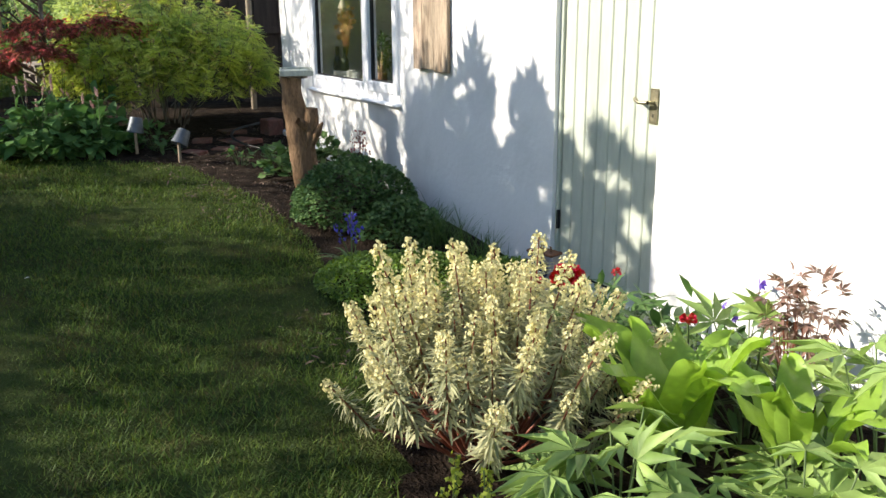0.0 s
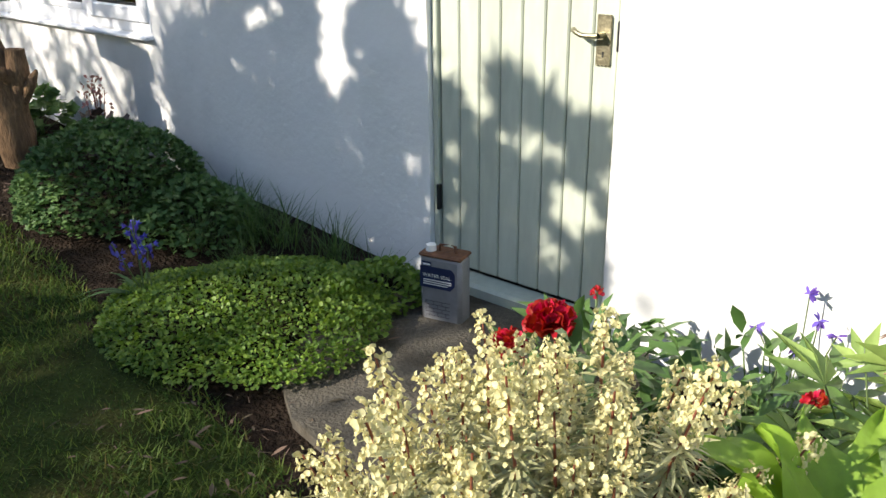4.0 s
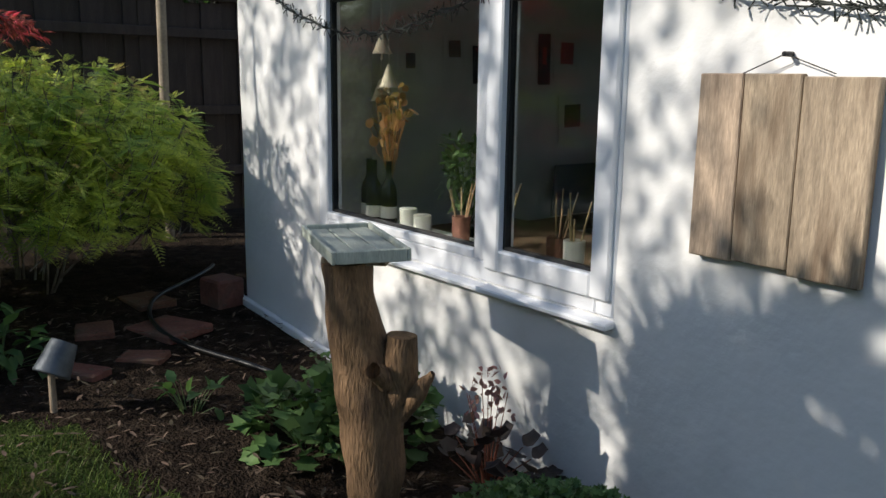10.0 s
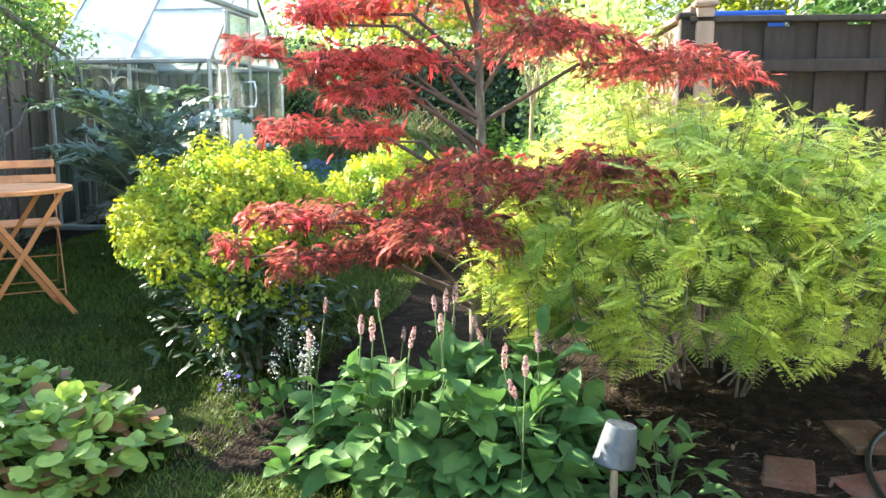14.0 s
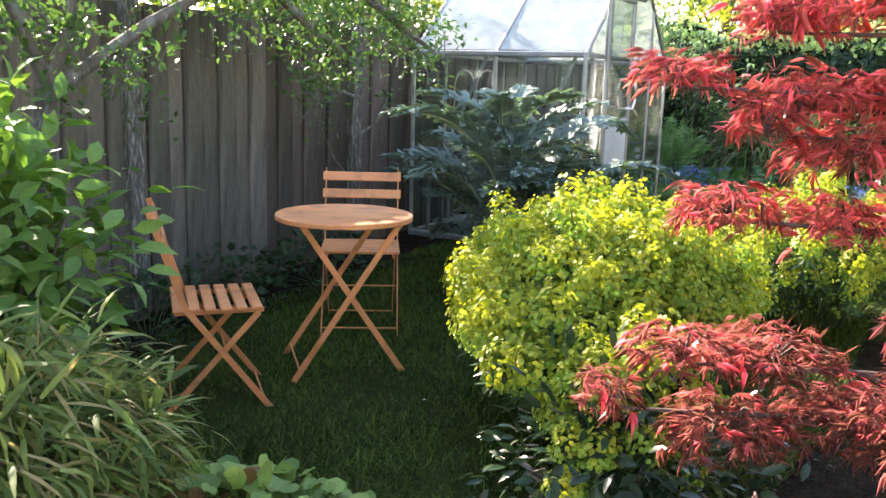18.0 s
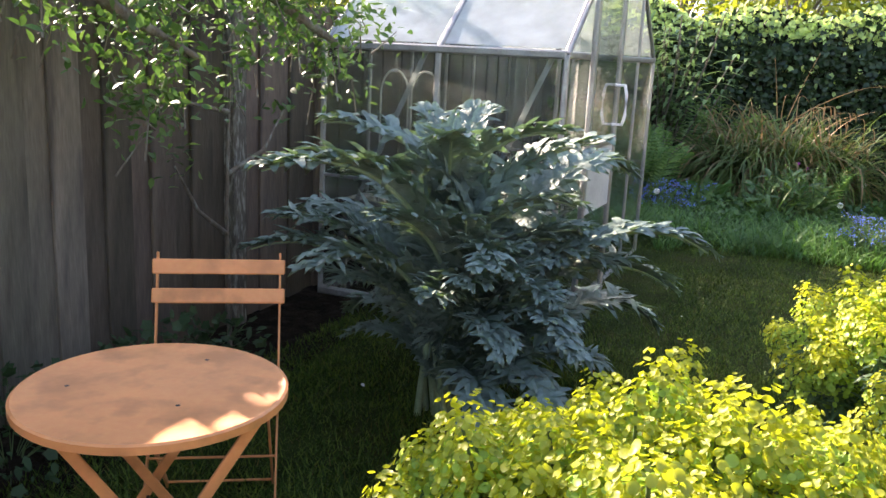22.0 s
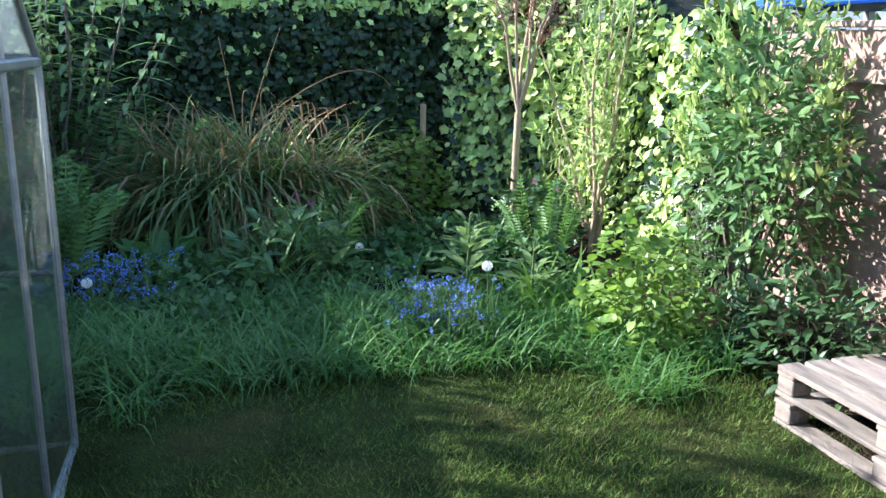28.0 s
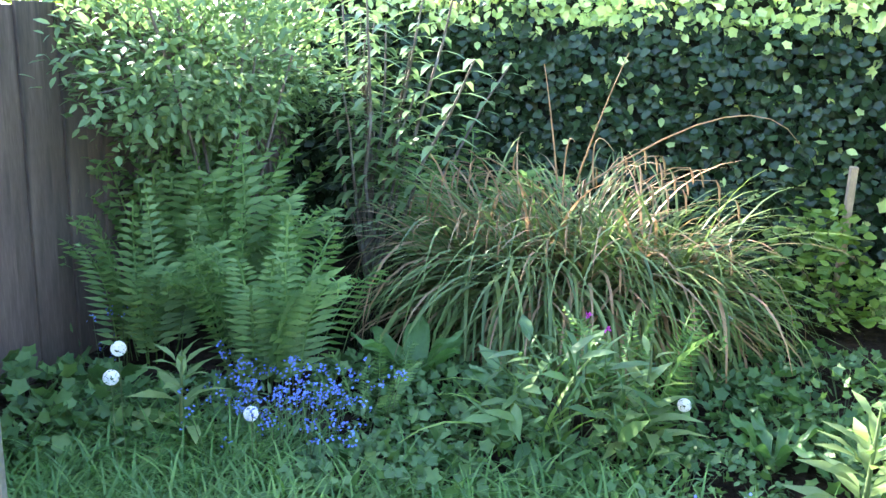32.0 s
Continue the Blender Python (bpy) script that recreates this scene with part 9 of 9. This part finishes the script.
        d = unit(RNG.normal(size=(7, 3)) + [0.5, 0, 0.5])
        scatter("blossom", tri_leaf(0.7), oriented(np.tile([0, 0, z], (7, 1)), d, jit(UP + 0 * d, 0.4), 0.022), mag, o)
    iris = leafy("iris_blade", (0.16, 0.27, 0.055), island=0.25, translucent=0.35)
    for x, y, n, h in ((-11.95, -2.25, 46, 0.55), (-12.85, -3.85, 26, 0.62), (-13.4, -2.3, 20, 0.5), (-11.6, -1.85, 18, 0.45)):
        o = plant("iris_clump", x, y, "clump of bright sword-shaped leaves", "plant", "iris clumps")
        a = RNG.uniform(0, 6.283, n)
        lean = RNG.uniform(0.1, 0.6, n)
        d = np.stack([np.cos(a) * lean, np.sin(a) * lean, np.ones(n)], 1)
        scatter("foliage", [blade(0.045, 0.8, 6), blade(0.04, 1.5, 6)], oriented(np.stack([RNG.normal(0, 0.09, n), RNG.normal(0, 0.09, n), 0 * a], 1), d, np.stack([-np.cos(a), -np.sin(a), np.full(n, 0.3)], 1), RNG.uniform(0.6, 1.1, n) * h), iris, o)
    # dandelion clocks
    fluff = material("dandelion_fluff", (0.75, 0.75, 0.72), 0.9, vary=0.05, bump=0, translucent=0.5)
    for x, y, z in ((-11.77, -2.78, 0.92), (-14.01, -3.12, 0.85), (-13.02, -3.30, 0.75), (-12.0, -5.26, 0.98), (-12.1, -5.3, 1.05), (-12.25, -4.85, 0.8)):
        o = plant("dandelion_clock", x, y, "white dandelion seed head on a thin stalk", "flower", "dandelion clocks")
        h = z - gz(x)
        tubes("stalk", [(bent((0.01, 0.01, 0), (0, 0, h), 0, 4), 0.002)], STEM, o, sides=4)
        d = unit(RNG.normal(size=(150, 3)))
        scatter("seed_fluff", floret(4, 0.1), oriented(d * 0.027 + [0, 0, h], unit(np.cross(d, [0.3, 0.5, 0.8])), d, 0.014), fluff, o)
        tubes("core", [(np.array([(0, 0, h - 0.006), (0, 0, h), (0, 0, h + 0.006)]), [0.002, 0.007, 0.002])], STEM, o)
    # shrubs on the right
    laurel = leafy("viburnum_leaf", (0.12, 0.21, 0.07), island=0.35, rough=0.35, translucent=0.2)
    tipm = leafy("viburnum_tip", (0.34, 0.42, 0.14), island=0.3, translucent=0.35)
    o = bush("viburnum", -11.85, -1.22, (0.56, 0.34, 0.85), 0.98, laurel, tri_leaf(0.42, 0.2, 0.2), (0.06, 0.11), 3400, "upright glossy viburnum against the brown fence", stems=24, clumps=9, lumps=0.45)
    c, d = crown(RNG, 90, (0.58, 0.36, 0.88), (0, 0, 1.0), shell=0.9, low=-0.2)
    k = np.repeat(np.arange(len(c)), 9)
    scatter("young_growth", tri_leaf(0.38), oriented(c[k] + RNG.normal(0, 0.02, (len(k), 3)), jit(d[k] * 0.5 + UP, 0.45), jit(d[k], 0.5), RNG.uniform(0.05, 0.085, len(k))), tipm, o)
    bush("hedge_shrub", -8.3, -1.22, (1.5, 0.26, 0.95), 1.15, tipm, tri_leaf(0.5, 0.2, 0.2), (0.05, 0.10), 5200, "sunlit yellow-green shrub along the brown fence", stems=20, clumps=9, lumps=0.3)
    mound("low_dark_shrub", -11.05, -1.35, 0.5, 0.34, 0.42, darks, tri_leaf(0.45, 0.2, 0.25), (0.05, 0.1), 760, "low dark leafy shrub beside the pallet bench", shell=0.6)
    cow = leafy("white_umbel", (0.6, 0.62, 0.55), island=0.1)
    o = plant("cow_parsley", -11.95, -1.55, "frothy white cow parsley among the shrubs", "flower")
    p = np.stack([RNG.normal(0, 0.3, 40), RNG.normal(0, 0.14, 40), RNG.uniform(0.35, 0.85, 40)], 1)
    tubes("stemwork", [(bent((q[0] * 0.5, q[1] * 0.5, 0), q, 0, 4), 0.002) for q in p], STEM, o, sides=4)
    pp = np.repeat(p, 14, 0) + RNG.normal(0, 1, (560, 3)) * [0.025, 0.025, 0.008]
    scatter("umbel_froth", floret(5, 0.1), oriented(pp, unit(RNG.normal(size=pp.shape) * [1, 1, 0.2]), jit(UP + 0 * pp, 0.3), 0.012), cow, o)
    scatter("foliage", pinnate(6, 0.35, 0.3), oriented(p * [1, 1, 0.6], jit(np.tile([0, 0, 0.4], (40, 1)), 0.8), jit(UP + 0 * p, 0.4), 0.14), weed, o)
    # two pale-stemmed small trees
    o = plant("pale_stemmed_tree", -14.05, -1.93, "slim young tree with a pale forked stem and fine dusky twigs", "tree")
    fk = 1.0
    ls = [(np.array([(0, 0, -0.03), (0.02, 0.0, 0.5), (0.03, 0.01, fk)]), [0.035, 0.03, 0.028])]
    ends = []
    for q in ((-0.2, 0.38, 1.0), (0.05, 0.12, 1.15), (0.1, -0.3, 1.1), (-0.1, 0.2, 1.3), (0.25, 0.3, 1.2), (0.1, -0.1, 1.35)):
        e = np.array([0.03, 0.01, fk]) + q
        ls.append((bent((0.03, 0.01, fk), e, -0.05, 5, 0.02, RNG), np.linspace(0.016, 0.006, 5)))
        ends.append(e)
    tubes("trunk", ls[:1], PALEBARK, o, sides=8)
    limbs("branch", ls[1:], PALEBARK, o, sides=6)
    tw, lp = [], []
    for i in range(150):
        e = ends[i % 6] * 1.0
        s = np.array([0.03, 0.01, fk]) + (e - [0.03, 0.01, fk]) * RNG.uniform(0.5, 1)
        t = s + RNG.normal(0, 1, 3) * [0.2, 0.22, 0.12] + [0, 0, 0.16]
        tw.append((bent(s, t, 0, 4, 0.012, RNG), [0.004, 0.003, 0.002, 0.0012]))
        lp.append(t + RNG.normal(0, 0.05, (7, 3)))
    tubes("twigwork", tw, REDSTEM, o, sides=4)
    lp = np.concatenate(lp)
    dusky = leafy("dusky_leaf", (0.15, 0.09, 0.08), island=0.3, translucent=0.3)
    scatter("foliage", tri_leaf(0.4), oriented(lp, unit(RNG.normal(size=lp.shape)), RNG.normal(size=lp.shape), RNG.uniform(0.02, 0.045, len(lp))), dusky, o)
    willow = leafy("willow_leaf", (0.27, 0.36, 0.12), island=0.3, translucent=0.35)
    o = plant("willowy_shrub", -13.5, -1.45, "tall shrub of pale stems with narrow pale green leaves", "shrub")
    st, lp, lw = [], [], []
    for q in ((-0.45, -0.25, 0.85), (-0.3, -0.1, 1.9), (-0.12, 0.12, 2.15), (0.05, 0.2, 2.05), (-0.2, 0.25, 1.8), (0.2, 0.1, 1.7), (-0.55, -0.3, 1.5), (0.1, -0.1, 1.9)):
        c = bent((RNG.normal(0, 0.04), RNG.normal(0, 0.04), -0.02), q, 0, 8, 0.02, RNG)
        st.append((c, np.linspace(0.02, 0.006, 8)))
        t = RNG.uniform(0.3, 1.05, 190)
        kk = np.linspace(0, 1, 8)
        lp.append(np.stack([np.interp(t, kk, c[:, j]) for j in range(3)], 1) + RNG.normal(0, 0.085, (190, 3)))
        lw.append(jit(np.tile([0.0, 0, 0.7], (190, 1)), 0.6))
    limbs("stem", st, PALEBARK, o, sides=7)
    lp, lw = np.concatenate(lp), np.concatenate(lw)
    scatter("foliage", tri_leaf(0.16, 0.2, 0.3), oriented(lp, lw, RNG.normal(size=lw.shape), RNG.uniform(0.07, 0.14, len(lp))), willow, o)
    # privet and tall leafy stems on the left, by the fence
    privet = leafy("privet_leaf", (0.15, 0.24, 0.09), island=0.3, translucent=0.25)
    bush("privet", -14.05, -6.0, (1.1, 0.45, 0.70), 1.50, privet, tri_leaf(0.5, 0.2, 0.15), (0.045, 0.085), 8500, "loose grey-green privet leaning over the fence", stems=18, clumps=10, lumps=0.4)
    bud = leafy("buddleia_leaf", (0.17, 0.27, 0.11), island=0.25, translucent=0.25)
    o = plant("buddleia", -14.95, -5.45, "tall buddleia shoots with long drooping leaves", "shrub")
    st, lp, lw = [], [], []
    for i in range(16):
        e = np.array([RNG.normal(0.15, 0.28), RNG.normal(0.1, 0.42), RNG.uniform(1.3, 2.1)])
        st.append((bent((0, 0, 0), e, 0, 6, 0.02, RNG), np.linspace(0.018, 0.006, 6)))
        t = np.linspace(0.42, 1.0, 15)
        for sg in (0, np.pi):
            aa = np.arange(15) * 1.57 + sg
            lp.append(e * t[:, None])
            lw.append(np.stack([np.cos(aa), np.sin(aa), np.full(15, 0.15)], 1))
    limbs("stem", st, BARK, o, sides=6)
    lp, lw = np.concatenate(lp), np.concatenate(lw)
    scatter("foliage", tri_leaf(0.26, 0.2, 0.45), oriented(lp, lw, UP + 0 * lw, RNG.uniform(0.15, 0.25, len(lp))), bud, o)
    water = material("black_water", (0.006, 0.008, 0.006), 0.05, vary=0.2, bump=0.02)
    b = bmesh.new()
    bmesh.ops.create_circle(b, cap_ends=True, segments=24, radius=0.5)
    for v in b.verts:
        v.co *= 1 + 0.15 * noise.noise(v.co * 3)
    tagged(part("pond", b, water, at=pose(-14.1, -4.95, gz(-14.1) + 0.04)), "small dark garden pond between ferns and sedge", "pond")
    o = part("wooden_stake", bx(-0.022, 0.022, -0.022, 0.022, -0.05, 0.97, 0.004), PALEBARK, at=pose(-15.35, -2.42, gz(-15.3), 0, 2, 10))
    tagged(o, "short pale square wooden stake before the ivy", "stake")


build_trees()
build_ivy()
build_sedge()
build_end()


# ---- grass of the lawn and last scattered bits ----
def build_lawn():
    g = leafy("lawn_blade", (0.080, 0.130, 0.024), island=0.6, translucent=0.25, spec=0.12)
    straw = leafy("lawn_straw", (0.12, 0.11, 0.03), island=0.4, translucent=0.2, spec=0.12)

    def strip(x0, x1, y0, y1, n, h):
        px, py = RNG.uniform(x0, x1, n), RNG.uniform(y0, y1, n)
        keep = np.array([not (y > lawn_edge(x) + 0.03 and x > -4.6) and not (x < -4.0 and x > -8.2 and y > -3.6 and y > -2.75 - 0.15 * (x + 4.6)) for x, y in zip(px, py)])
        px, py = px[keep], py[keep]
        k = len(px)
        a = RNG.uniform(0, 6.283, k)
        lean = RNG.uniform(0.3, 1.6, k)
        d = np.stack([np.cos(a) * lean, np.sin(a) * lean, np.ones(k)], 1)
        pos = np.stack([px, py, np.interp(px, [-16, -10, -5, 0.3, 4], [0.55, 0.5, 0.36, 0.0, -0.03]) - 0.004], 1)
        m = oriented(pos, d, np.stack([-np.cos(a), -np.sin(a), np.full(k, 0.3)], 1), RNG.uniform(0.5, 1.2, k) * h)
        s = RNG.random(k) < 0.06
        tm = (np.array([(-0.065, 0, 0), (0.065, 0, 0), (0.0, 1, -0.15)], float), np.array([(0, 1, 2)]))
        return m[~s], m[s], tm
    for args in ((-4.6, 3.2, -4.6, -0.85, 230000, 0.042), (-8.6, -4.6, -5.7, -2.5, 120000, 0.05), (-12.0, -8.0, -5.7, -1.5, 130000, 0.042)):
        a, b, tm = strip(*args)
        o = scatter("lawn_grass", tm, a, g, kind="stuff")
        tagged(o, "short mown lawn grass, green with dry patches", "grass")
        o = scatter("lawn_thatch", tm, b, straw, kind="stuff")
        tagged(o, "straw-coloured clippings among the lawn grass", "grass")
    petal = material("fallen_petal", (0.75, 0.72, 0.66), 0.8, vary=0.1, bump=0, island=0.2)
    n = 60
    x, y = RNG.uniform(-10, 2.5, n), RNG.uniform(-5.2, -1.6, n)
    d = unit(RNG.normal(size=(n, 3)) * [1, 1, 0.1])
    o = scatter("fallen_petals", tri_leaf(0.8, 0.2, 0.2), oriented(np.stack([x, y, [gz(q) + 0.025 for q in x]], 1), d, UP + 0 * d, RNG.uniform(0.012, 0.03, n)), petal, kind="stuff")
    tagged(o, "a few fallen pale petals on the lawn", "petals")


build_lawn()
